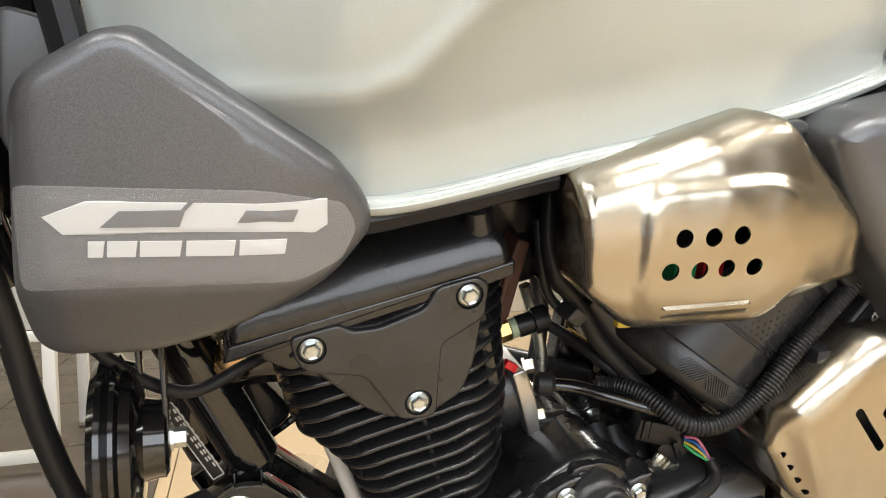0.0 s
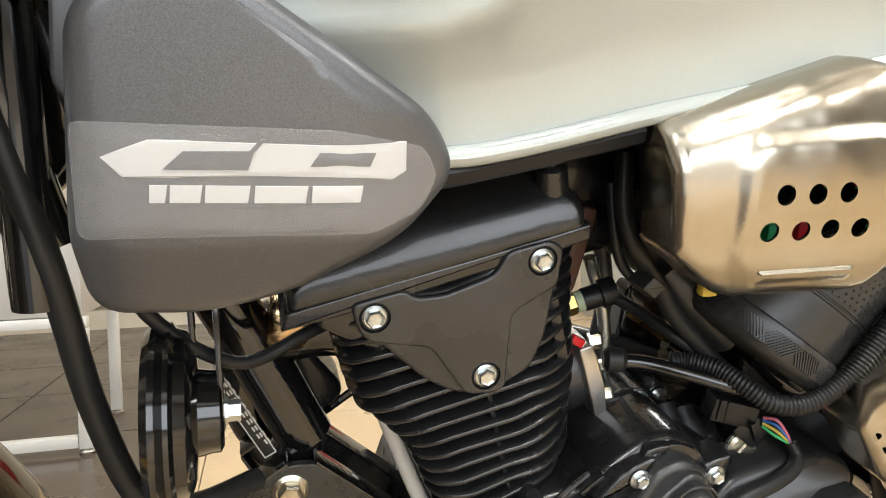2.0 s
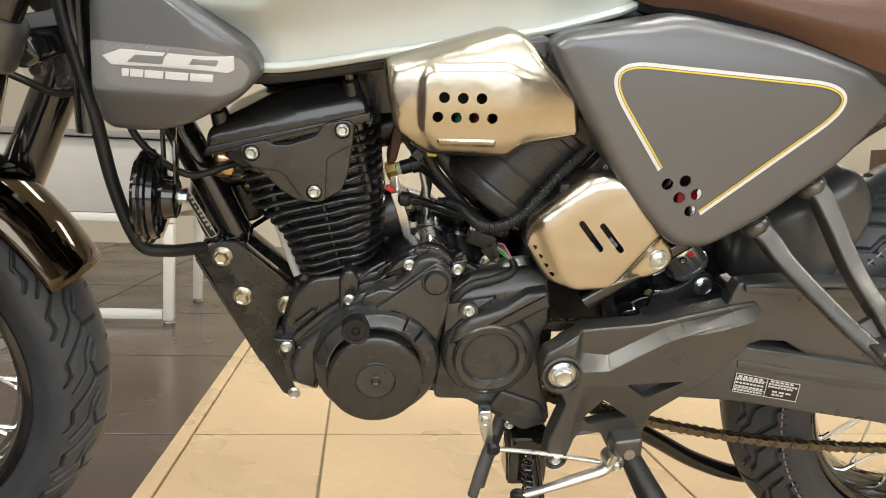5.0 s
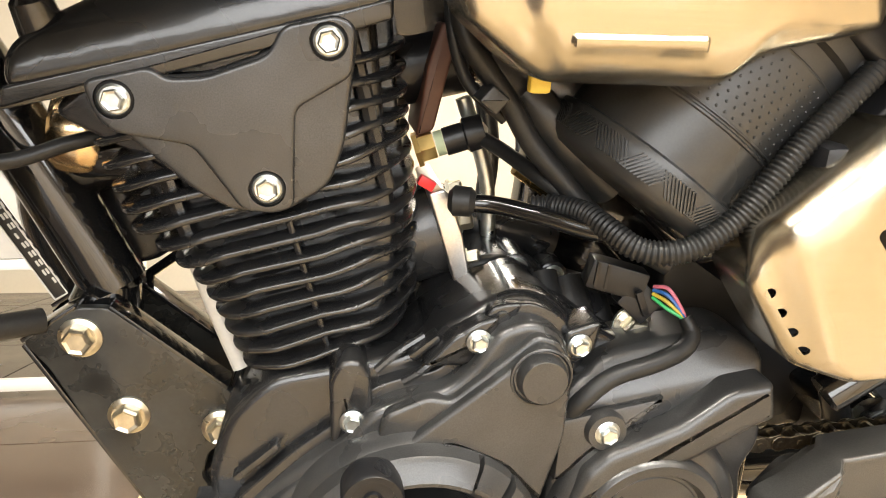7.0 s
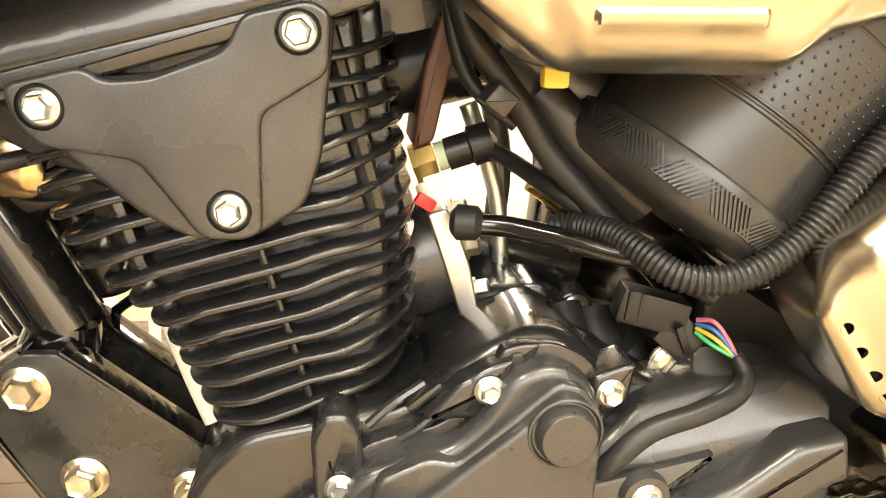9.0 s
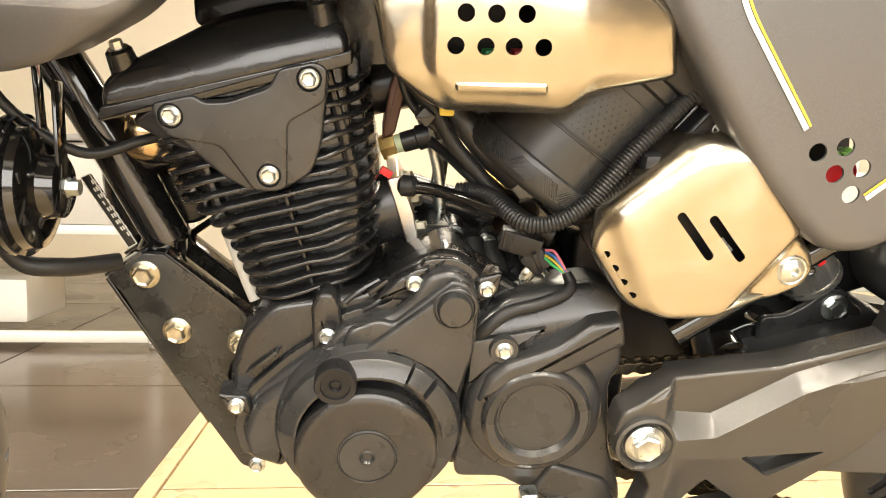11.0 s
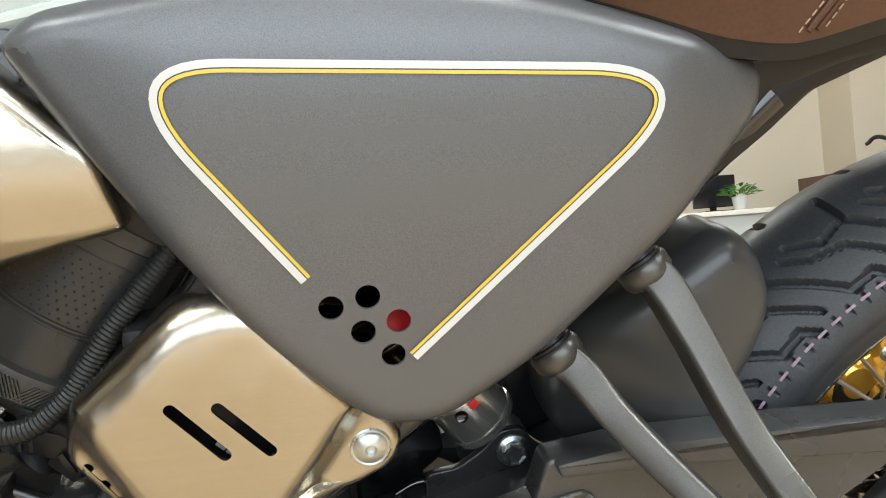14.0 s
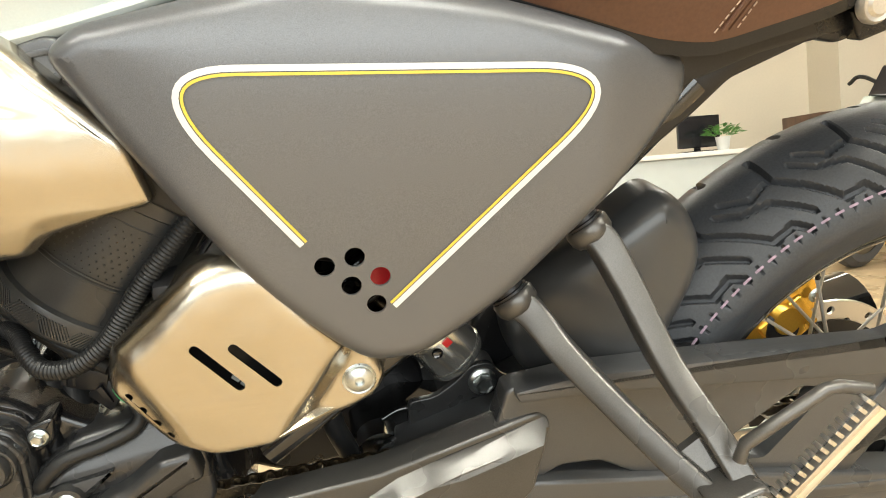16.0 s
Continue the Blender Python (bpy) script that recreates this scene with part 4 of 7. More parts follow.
side_cover()
panel = part("air_box", slab(rounded([(0.318, 0.738), (0.352, 0.7475), (0.378, 0.735), (0.41, 0.69), (0.445, 0.64), (0.41, 0.63), (0.36, 0.655)], 0.006), -0.110, -0.06, 0.003), DARKMETAL, bike, "dark grey ribbed air box panel")
for k in range(7):
    z = 0.738 - 0.013 * k
    bm = bmesh.new()
    bar(bm, (0.335 + 0.006 * k, -0.1105, z - 0.002), (0.366 + 0.0085 * k, -0.1105, z + 0.003), 0.0035, 0.003, 0.0008)
    part("panel_rib", bm, DARKMETAL, panel)
part("seat_pan", slab(rounded([(0.415, 0.748), (0.425, 0.774), (0.50, 0.786), (0.56, 0.768), (0.53, 0.745)], 0.008), -0.070, 0.070, 0.004), PLASTIC, bike, "black pan under the seat's nose")
part("inner_panel", slab(rounded([(0.40, 0.74), (0.66, 0.72), (0.625, 0.555), (0.60, 0.49), (0.44, 0.49)], 0.01), 0.045, 0.055, 0.002), PLASTIC, bike, "black inner panel")
part("inner_tray", slab(rounded([(0.44, 0.70), (0.52, 0.68), (0.505, 0.585), (0.48, 0.59), (0.43, 0.64)], 0.01), -0.085, -0.03, 0.004), PLASTIC, bike, "black electrics tray")
part("fuse_box", slab(rounded([(0.385, 0.575), (0.455, 0.665), (0.475, 0.645), (0.44, 0.60), (0.42, 0.575)], 0.004), -0.119, -0.07, 0.003), PLASTIC, bike, "black plastic box with a white ring mark")
bm = turned([(0, 0.0042), (0.0006, 0.0042), (0.0006, 0.0034), (0, 0.0034), (0, 0.0042)], (0.436, -0.1192, 0.617), n=24)
bar(bm, (0.4332, -0.1196, 0.6195), (0.4388, -0.1196, 0.6145), 0.0009, 0.0006, 0)
part("ring_mark", bm, WHITE, bike, "small white printed ring with a bar")
# added black plate: blocks the bright background seen between head and tank
part("tank_gap_filler", slab(rounded([(0.06, 0.73), (0.20, 0.745), (0.40, 0.76), (0.42, 0.66), (0.36, 0.63), (0.30, 0.634), (0.195, 0.634), (0.06, 0.66)], 0.008), 0.02, 0.03, 0.002), ENGINE, bike, "black filler plate that darkens the gap under the tank")

SEAT_X = [0.440, 0.495, 0.532, 0.571, 0.64, 0.698, 0.73, 0.78, 0.815, 0.884, 1.004, 1.079, 1.16, 1.2]
SEAT_TOP = [0.858, 0.854, 0.832, 0.823, 0.822, 0.836, 0.849, 0.866, 0.879, 0.894, 0.906, 0.904, 0.893, 0.87]
SEAT_LOW = ([0.440, 0.46, 0.52, 0.596, 0.659, 0.699, 0.735, 0.812, 0.978, 1.1, 1.2], [0.795, 0.779, 0.778, 0.763, 0.744, 0.731, 0.727, 0.747, 0.809, 0.852, 0.862])
SEAT_WIDE = ([0.440, 0.46, 0.52, 0.58, 0.65, 0.72, 0.8, 0.9, 1.0, 1.1, 1.2], [0.070, 0.095, 0.110, 0.128, 0.146, 0.158, 0.162, 0.160, 0.150, 0.130, 0.08])
SEAT_FRONT_PLEATS = [(0.546, 0.552, 0.62), (0.577, 0.589, 0.63), (0.610, 0.625, 0.56), (0.638, 0.661, 0.50), (0.666, 0.700, 0.44), (0.691, 0.741, 0.46), (0.726, 0.768, 0.58)]
SEAT_REAR_PLEATS = [(0.784, 0.866, 0.53), (0.827, 0.893, 0.535), (0.868, 0.921, 0.58), (0.913, 0.948, 0.64), (0.954, 0.975, 0.67), (0.995, 1.006, 0.69), (1.037, 1.040, 0.70), (1.08, 1.076, 0.71)]
SEAM_FRONT = ([0.478, 0.487, 0.505, 0.535, 0.571, 0.612, 0.652, 0.697, 0.735, 0.757, 0.768, 0.775], [1.1, 0.80, 0.62, 0.60, 0.61, 0.54, 0.485, 0.435, 0.435, 0.50, 0.58, 0.7])
SEAM_REAR = ([0.86, 0.893, 0.92, 0.948, 0.975, 1.1], [0.53, 0.525, 0.57, 0.63, 0.665, 0.71])


def seat_section(x, a):
    zt, zb, w = soft(x, SEAT_X, SEAT_TOP), soft(x, *SEAT_LOW), soft(x, *SEAT_WIDE)
    c, s = math.cos(a * math.pi / 2), math.sin(a * math.pi / 2)
    y = w * c ** (0.42 if x > 0.5 else 0.6) - 0.012 * max(0.0, 1 - a / 0.18) ** 2
    return y, zb + (zt - zb) * s**0.75


def pleated(x, a):
    """How far the sewn top stands out at a place: padded ribs with a thread line between them, inside a seam."""
    best, region = 1.0, False
    for pleats, seam, first, last in ((SEAT_FRONT_PLEATS, SEAM_FRONT, 0.482, 0.768), (SEAT_REAR_PLEATS, SEAM_REAR, 0.784, 1.13)):
        b = lerp(x, *seam)

        def along(top, end, low):
            f = min(1.0, max(0.0, (1 - a) / (1 - low)))
            return top + (end - top) * f**1.5

        lo = along(0.482, 0.482, 0.6) if first < 0.6 else along(*pleats[0])
        hi = along(*pleats[-1]) if last < 0.8 else 1.13
        if not lo - 0.004 < x < hi + 0.004 or a < b - 0.05:
            continue
        cut = min((abs(x - along(*p)) for p in pleats), default=1.0)
        edge = (a - b) * 0.115
        nearest = min(cut, abs(edge)) if a > b else abs(edge)
        best = min(best, nearest)
        region = region or (a > b and lo < x < hi)
    if x < 0.489:
        return 0.0
    puff = 0.0032 * (1 - math.exp(-((best / 0.0052) ** 2))) if region else 0.0
    return puff - 0.0022 * math.exp(-((best / 0.0016) ** 2))


def seat_point(x, a):
    """a: 0 at the foot of the near side, 1 on the ridge."""
    y, z = seat_section(x, a)
    if a > 0.35 and x < 1.15:
        ya, za = seat_section(x, a - 0.03)
        n = Vector((z - za, ya - y)).normalized()
        h = pleated(x, a) * (1 - ramp(x, 1.1, 1.14))
        y, z = y + n.x * h, z + n.y * h
    return max(y, 0.0), z


STRAP_X = ([0, 0.15, 0.27, 0.42, 0.55, 0.7, 0.85, 1.0], [0.843, 0.836, 0.828, 0.813, 0.796, 0.775, 0.750, 0.727])


def seat():
    bm = bmesh.new()
    xs = np.concatenate([np.linspace(0.440, 0.50, 20, endpoint=False), np.linspace(0.50, 1.12, 420, endpoint=False), np.linspace(1.12, 1.2, 12)])
    rows = []
    for x in xs:
        near = [seat_point(x, a) for a in np.concatenate([np.linspace(0, 0.40, 14, endpoint=False), np.linspace(0.40, 1, 46)])]
        row = [bm.verts.new((x, -y, z)) for y, z in near] + [bm.verts.new((x, y, z)) for y, z in near[-2::-1]]
        rows.append(row)
    grid_faces(bm, rows)
    bm.faces.new(rows[0])
    bm.faces.new(rows[-1])
    st = part("seat", bm, LEATHER, bike, "brown leather seat with sewn pleats and a strap", smooth=70)

    def on_seat(x, a, lift=0.0):
        y, z = seat_section(x, a)
        ya, za = seat_section(x, max(0.0, a - 0.03))
        yb, zb = seat_section(x, min(1.0, a + 0.03))
        n = Vector((0, -(zb - za), ya - yb)).normalized()
        return Vector((x, -max(y, 0.0), z)) + n * lift

    # strap over the seat
    bm = bmesh.new()
    rows = []
    for k in range(81):
        a = k / 40
        aa = a if a <= 1 else 2 - a
        xm = lerp(aa, *STRAP_X)
        row = []
        for o, l in ((-0.0155, 0.0), (-0.015, 0.0042), (-0.0125, 0.0050), (0, 0.0056), (0.0125, 0.0050), (0.015, 0.0042), (0.0155, 0.0)):
            p = on_seat(xm + o, aa, l)
            row.append(bm.verts.new((p.x, p.y if a <= 1 else -p.y, p.z)))
        rows.append(row)
    grid_faces(bm, rows)
    strap = part("strap", bm, LEATHER, st, "brown leather strap across the seat", smooth=50)

    def stitches(name, line, step, parent, r=0.0005, long=0.0032):
        bm = bmesh.new()
        pts = smooth_path(line, 6)
        lens = np.cumsum([0] + [(b - a).length for a, b in zip(pts, pts[1:])])
        for s in np.arange(0, lens[-1] - long, step):
            ends = [Vector([np.interp(v, lens, [p[k] for p in pts]) for k in range(3)]) for v in (s, s + long)]
            tube(ends, r, 5, smooth=False, bm=bm)
        tagged(part(name, bm, THREAD, parent, "row of pale stitches"), kind="stuff")

    for o in (-0.0118, 0.0118):
        stitches("stitching", [on_seat(lerp(a, *STRAP_X) + o, a, 0.0058) for a in np.linspace(0.02, 0.97, 20)], 0.0052, strap)
    # sloping welt on the flank, and the piping of the pillion's part
    WELT = ([0.0, 0.11, 0.22, 0.315], [0.739, 0.7625, 0.781, 0.799])
    for o in (-0.0022, 0.0022):
        line = [on_seat(lerp(a, *WELT) + o, a, 0.0008) for a in np.linspace(0.01, 0.33, 10)]
        part("welt", tube(line, 0.0018, 6, 4), LEATHER, st)
    for o in (-0.0072, 0.0072):
        stitches("stitching", [on_seat(lerp(a, *WELT) + o, a, 0.0006) for a in np.linspace(0.01, 0.33 + o * 4, 10)], 0.0048, st)
    PIPE = ([0.83, 0.873, 0.915, 0.976, 1.15], [0.405, 0.46, 0.49, 0.53, 0.58])
    for o, r in ((0.0, 0.0022), (-0.025, 0.0016)):
        line = [on_seat(x, lerp(x, *PIPE) + o, 0.0006) for x in np.linspace(0.835, 1.15, 16)]
        part("piping", tube(line, r, 6, 4), LEATHER, st)
    stitches("stitching", [on_seat(x, lerp(x, *PIPE) - 0.065, 0.0006) for x in np.linspace(0.838, 1.15, 16)], 0.0048, st)
    # seat base
    bm = bmesh.new()
    rows = []
    for x in np.linspace(0.458, 1.19, 40):
        z, w = soft(x, *SEAT_LOW), soft(x, *SEAT_WIDE) - 0.012
        rows.append([bm.verts.new((x, y, q)) for y, q in ((-w, z + 0.004), (-w + 0.004, z - 0.009), (w - 0.004, z - 0.009), (w, z + 0.004))])
    grid_faces(bm, rows, close_v=True)
    part("seat_base", bm, PLASTIC, st, "black plastic seat base")
    part("strap_button", turned([(0, 0.0125), (0.003, 0.0125), (0.006, 0.0105), (0.0055, 0.008), (0.0075, 0.006), (0.0075, 0)], (0.842, -0.146, 0.746), (0, -1, 0), 28), MACHINED, st, "round metal strap button")


seat()

# ---- engine ----
FIN_TURN = radians(14.5)
FIN_O = Vector((0.150, 0.500))


def fin_xz(u, v):
    c, s = math.cos(FIN_TURN), math.sin(FIN_TURN)
    return FIN_O.x + u * c - v * s, FIN_O.y + u * s + v * c


FIN_LEFT = ([-0.04, -0.022, 0.003, 0.0235, 0.0475, 0.064, 0.1025, 0.14], [-0.046, -0.050, -0.053, -0.056, -0.068, -0.080, -0.082, -0.078])
FIN_RIGHT = ([-0.045, -0.039, -0.018, 0.005, 0.037, 0.073, 0.128], [0.030, 0.040, 0.058, 0.062, 0.070, 0.073, 0.083])


def cylinder():
    barrel = bmesh.new()
    outline = []
    for v in (-0.05, -0.02, 0.01, 0.04, 0.06, 0.10, 0.135):
        outline.append(fin_xz(lerp(v, *FIN_LEFT) + 0.014, v))
    for v in (0.135, 0.07, 0.04, 0.0, -0.05):
        outline.append(fin_xz(lerp(v, *FIN_RIGHT) - 0.016, v))
    slab(outline, -0.058, 0.06, 0.006, bm=barrel)
    cyl = part("cylinder", barrel, ENGINE, bike, "black finned air-cooled cylinder and head", smooth=30)
    wall = [fin_xz(0.02, v) for v in (-0.05, 0.135)] + [fin_xz(lerp(v, *FIN_RIGHT) - 0.006, v) for v in (0.135, 0.07, 0.04, 0.0, -0.045)]
    part("chain_tunnel", slab(wall, -0.034, 0.06, 0.004), ENGINE, cyl)
    k = 0
    v = -0.0385
    while v < 0.128:
        l, r = lerp(v, *FIN_LEFT), lerp(v, *FIN_RIGHT)
        bm = bmesh.new()
        front, back = -0.0735 - 0.0035 * ramp(v, 0.0, 0.06), 0.075
        rim = rounded([(l, back), (r, back), (r, front + 0.050), (r - 0.005, front + 0.028), (r - 0.017, front + 0.011), (r - 0.034, front + 0.002), (r - 0.05, front), (l + 0.022, front), (l + 0.006, front + 0.007), (l, front + 0.02)], 0.008, 3)
        rings = []
        for h, d in ((-0.0028, 0.013), (-0.0017, 0.0007), (-0.0008, 0.0), (0.0008, 0.0), (0.0017, 0.0007), (0.0028, 0.013)):
            ring = []
            for i, (u, y) in enumerate(inset(rim, d) if d else rim):
                x, z = fin_xz(u, v + h + 0.0010 * math.sin(u * 120 + k * 0.7))
                ring.append(bm.verts.new((x, y, z)))
            rings.append(ring)
        grid_faces(bm, rings, close_v=True)
        bm.faces.new(rings[0])
        bm.faces.new(rings[-1])
        part("fin", bm, ENGINE, cyl, smooth=50)
        for q in (0.0,) if v < 0.045 else (0.052, -0.052):
            bm = bmesh.new()
            a, b = fin_xz(q, v), fin_xz(q, v + 0.0112)
            y = front + (0.007 if q == 0 else 0.016)
            tube([(a[0], y, a[1]), (b[0], y, b[1])], 0.0019 if q == 0 else 0.0045, 8, smooth=False, bm=bm)
            part("fin_post", bm, ENGINE, cyl)
        k += 1
        v += 0.0112
    # valve cover with its gasket ledge
    head = rounded([(0.018, 0.610), (0.019, 0.628), (0.034, 0.641), (0.068, 0.658), (0.097, 0.674), (0.140, 0.684), (0.168, 0.681), (0.183, 0.668), (0.185, 0.652), (0.166, 0.647), (0.072, 0.622)], 0.008, 4)
    def dome(x, z):
        v = (z - 0.634 - 0.24 * (x - 0.1)) / 0.046
        return -0.086 + 0.034 * max(0.0, v) ** 2

    vc = part("valve_cover", shell(flowing(head, 2), dome, 0.006, 0.006, 0.006, 0.10), GLOSS, bike, "black painted valve cover", smooth=60)
    vc.data.materials[0] = mat("semi_gloss_black_paint", (0.010, 0.010, 0.010), 0.26, coat=0.4, grain=0.2, size=900, bump=0.0001, vary=0.2, rvary=0.08)
    ledge = rounded([(0.015, 0.602), (0.018, 0.613), (0.072, 0.627), (0.12, 0.639), (0.166, 0.651), (0.187, 0.657), (0.187, 0.647), (0.168, 0.641), (0.12, 0.629), (0.074, 0.616)], 0.002, 2)
    part("gasket_ledge", slab(ledge, -0.086, 0.085, 0.002), ENGINE, vc)
    hb = part("head_body", slab(rounded([(0.03, 0.60), (0.06, 0.624), (0.15, 0.645), (0.166, 0.645), (0.160, 0.60), (0.152, 0.565), (0.13, 0.552), (0.09, 0.568)], 0.01), -0.072, 0.07, 0.004), ENGINE, cyl)
    for x, z, s in ((0.034, 0.630, 1), (0.168, 0.668, 1)):
        part("cover_boss", turned([(0, 0.011), (0.02, 0.009), (0.022, 0.007)], (x, -0.068, z), (-0.2, -0.3, 1), 16), ENGINE, vc)
        part("cover_bolt", turned([(0.018, 0.0062), (0.021, 0.0062), (0.021, 0.0045), (0.027, 0.0045), (0.027, 0.0)], (x, -0.068, z), (-0.2, -0.3, 1), 6), ZINC, vc)


cylinder()


def rocker_cover():
    outline = rounded([(0.0505, 0.6175), (0.080, 0.6245), (0.087, 0.6195), (0.103, 0.6205), (0.130, 0.6305), (0.1365, 0.6435), (0.162, 0.6495), (0.1715, 0.645), (0.1705, 0.632), (0.165, 0.588), (0.158, 0.569), (0.136, 0.5555), (0.112, 0.5565), (0.094, 0.567), (0.058, 0.601)], 0.007, 6)

    bosses = ((0.0645, 0.6085), (0.158, 0.6365), (0.129, 0.5685))
    rc = part("rocker_side_cover", shell(outline, lambda x, z: -0.0845, 0.008, 0.003, 0.003, 0.012), CASE, bike, "satin black rocker side cover with three bolts", smooth=35)
    top = rounded([(0.0515, 0.6165), (0.080, 0.6233), (0.087, 0.6183), (0.103, 0.6193), (0.131, 0.6295), (0.1375, 0.6425), (0.162, 0.6483), (0.1703, 0.644), (0.1685, 0.6215), (0.1425, 0.606), (0.1412, 0.5595), (0.133, 0.5565), (0.1175, 0.5575), (0.096, 0.5885), (0.062, 0.594), (0.055, 0.602)], 0.005, 5)
    part("raised_panel", shell(top, lambda x, z: -0.0885, 0.008, 0.0022, 0.0018, 0.003, [disc(x, z, 0.0087, 28) for x, z in bosses], wall=0.004), CASE, rc)
    for x, z in ((0.0645, 0.6085), (0.158, 0.6365), (0.129, 0.5685)):
        part("grommet", turned([(0, 0.0083), (0.0025, 0.0083), (0.0035, 0.0072), (0.0015, 0.0062), (0.0015, 0.0)], (x, -0.0848, z), n=24), RUBBER, rc, "black rubber washer")
        bolt(x, -0.0865, z, 0.0092, rc, ZINC, "cover_bolt", tall=0.0055, turn=random.uniform(0, 60))


rocker_cover()


def crankcase():
    body = rounded([(0.090, 0.40), (0.102, 0.440), (0.125, 0.462), (0.20, 0.474), (0.245, 0.505), (0.285, 0.500), (0.32, 0.478), (0.40, 0.455), (0.415, 0.40), (0.415, 0.33), (0.37, 0.300), (0.25, 0.315), (0.195, 0.312), (0.14, 0.342), (0.100, 0.352)], 0.012)
    cc = part("crankcase", slab(body, -0.076, 0.08, 0.006), ENGINE, bike, "black painted crankcase", smooth=35)
    # neck between cylinder and case
    part("cylinder_base", slab([fin_xz(-0.03, -0.075), fin_xz(-0.034, -0.045), fin_xz(0.05, -0.045), fin_xz(0.05, -0.075)], -0.066, 0.06, 0.004), ENGINE, cc)
    gen = rounded([(0.099, 0.360), (0.110, 0.390), (0.142, 0.420), (0.165, 0.436), (0.178, 0.453), (0.193, 0.459), (0.217, 0.464), (0.230, 0.476), (0.243, 0.497), (0.261, 0.503), (0.279, 0.494), (0.286, 0.468), (0.281, 0.43), (0.272, 0.38), (0.266, 0.340), (0.247, 0.315), (0.201, 0.303), (0.160, 0.314), (0.134, 0.336), (0.104, 0.337)], 0.008, 4)

    part("cover_flange", slab(inset(gen, -0.0055), -0.0865, -0.07, 0.0012), ENGINE, cc, "thin flange round the cover")
    for lug in ([(0.157, 0.468), (0.163, 0.479), (0.173, 0.479), (0.179, 0.468), (0.181, 0.432), (0.158, 0.425)], [(0.205, 0.474), (0.222, 0.492), (0.236, 0.498), (0.248, 0.494), (0.232, 0.474)]):
        part("case_lug", slab(rounded(lug, 0.004, 3), -0.092, -0.06, 0.003), ENGINE, cc)
    for a, b in (((0.106, 0.405), (0.13, 0.425)), ((0.200, 0.475), (0.215, 0.487))):
        bm = bmesh.new()
        bar(bm, (a[0], -0.078, a[1]), (b[0], -0.078, b[1]), 0.004, 0.012, 0.0012)
        part("casting_rib", bm, ENGINE, cc)
    gc = part("generator_cover", shell(gen, lambda x, z: -0.100 + 0.012 * ramp(0.16 - x, 0.0, 0.06), 0.008, 0.005, 0.005, 0.03), CASE, bike, "satin black generator cover with round cap", smooth=35)
    arm = rounded([(0.181, 0.438), (0.185, 0.4545), (0.207, 0.464), (0.219, 0.461), (0.252, 0.489), (0.262, 0.4975), (0.274, 0.4935), (0.283, 0.479), (0.282, 0.439), (0.270, 0.396), (0.247, 0.428), (0.22, 0.442), (0.20, 0.440)], 0.004, 4)
    part("raised_arm", slab(arm, -0.106, -0.098, 0.0025, 3), CASE, gc)
    bar_top = rounded([(0.190, 0.4365), (0.220, 0.460), (0.253, 0.4865), (0.262, 0.4945), (0.273, 0.491), (0.280, 0.478), (0.279, 0.440), (0.269, 0.402), (0.247, 0.426), (0.22, 0.439)], 0.004, 4)
    part("raised_bar", slab(bar_top, -0.1125, -0.104, 0.0025, 3), CASE, gc)
    cheek = rounded([(0.104, 0.362), (0.113, 0.388), (0.145, 0.417), (0.158, 0.424), (0.16, 0.395), (0.14, 0.36), (0.135, 0.33), (0.108, 0.34)], 0.006, 5)
    part("raised_cheek", slab(cheek, -0.103, -0.09, 0.006, 4), CASE, gc)
    part("dome_base", turned([(0, 0.0735), (0.010, 0.0725), (0.015, 0.0695), (0.016, 0.06)], (0.202, -0.098, 0.3725), n=72), CASE, gc)
    part("dome", turned([(0, 0.0550), (0.010, 0.0548), (0.0165, 0.0538), (0.0185, 0.0515), (0.0190, 0.046), (0.0190, 0.0)], (0.200, -0.116, 0.3640), n=72), ENGINE, gc, "round flat gloss black cover")
    for a0, a1, up in ((64, 174, 0.0), (46, 61, -0.003), (4, 43, 0.0)):
        bm = bmesh.new()
        rows = []
        for k in range(17):
            a = radians(a0 + (a1 - a0) * k / 16)
            rows.append([bm.verts.new((0.2025 + math.cos(a) * r, -0.113 - h - (up if h > 0.008 else 0), 0.3725 + math.sin(a) * r)) for r, h in ((0.0700, 0.0), (0.0685, 0.009), (0.0660, 0.0115), (0.0575, 0.0165), (0.0555, 0.0165), (0.0540, 0.0))])
        grid_faces(bm, rows)
        bm.faces.new(rows[0])
        bm.faces.new(rows[-1])
        part("raised_segment", bm, CASE, gc, smooth=25)
    part("inspection_cap", turned([(0, 0.0232), (0.0012, 0.0232), (0.0015, 0.0225), (0.0002, 0.0218), (0.0002, 0.0212), (0.0015, 0.0205), (0.0015, 0.006), (0.0025, 0.005), (0.0002, 0.0035), (0.0002, 0)], (0.2010, -0.1350, 0.3650), n=56), CASE, gc, "round inspection cap with hex socket")
    bm = bmesh.new()
    for k in range(7):
        bar(bm, (0.185 + k * 0.0045, -0.1340, 0.3300), (0.188 + k * 0.0045, -0.1340, 0.3305), 0.003, 0.0012, 0)
    part("cast_mark", bm, CASE, gc, "row of small cast marks")
    part("filler_cap", turned([(-0.01, 0.0155), (0.004, 0.0155), (0.0055, 0.0145), (0.005, 0.011), (0.003, 0.0105), (0.003, 0.005), (0.005, 0.0045), (0.002, 0.003), (0.002, 0)], (0.1775, -0.1320, 0.4265), n=40), PLASTIC, gc, "round black filler plug")
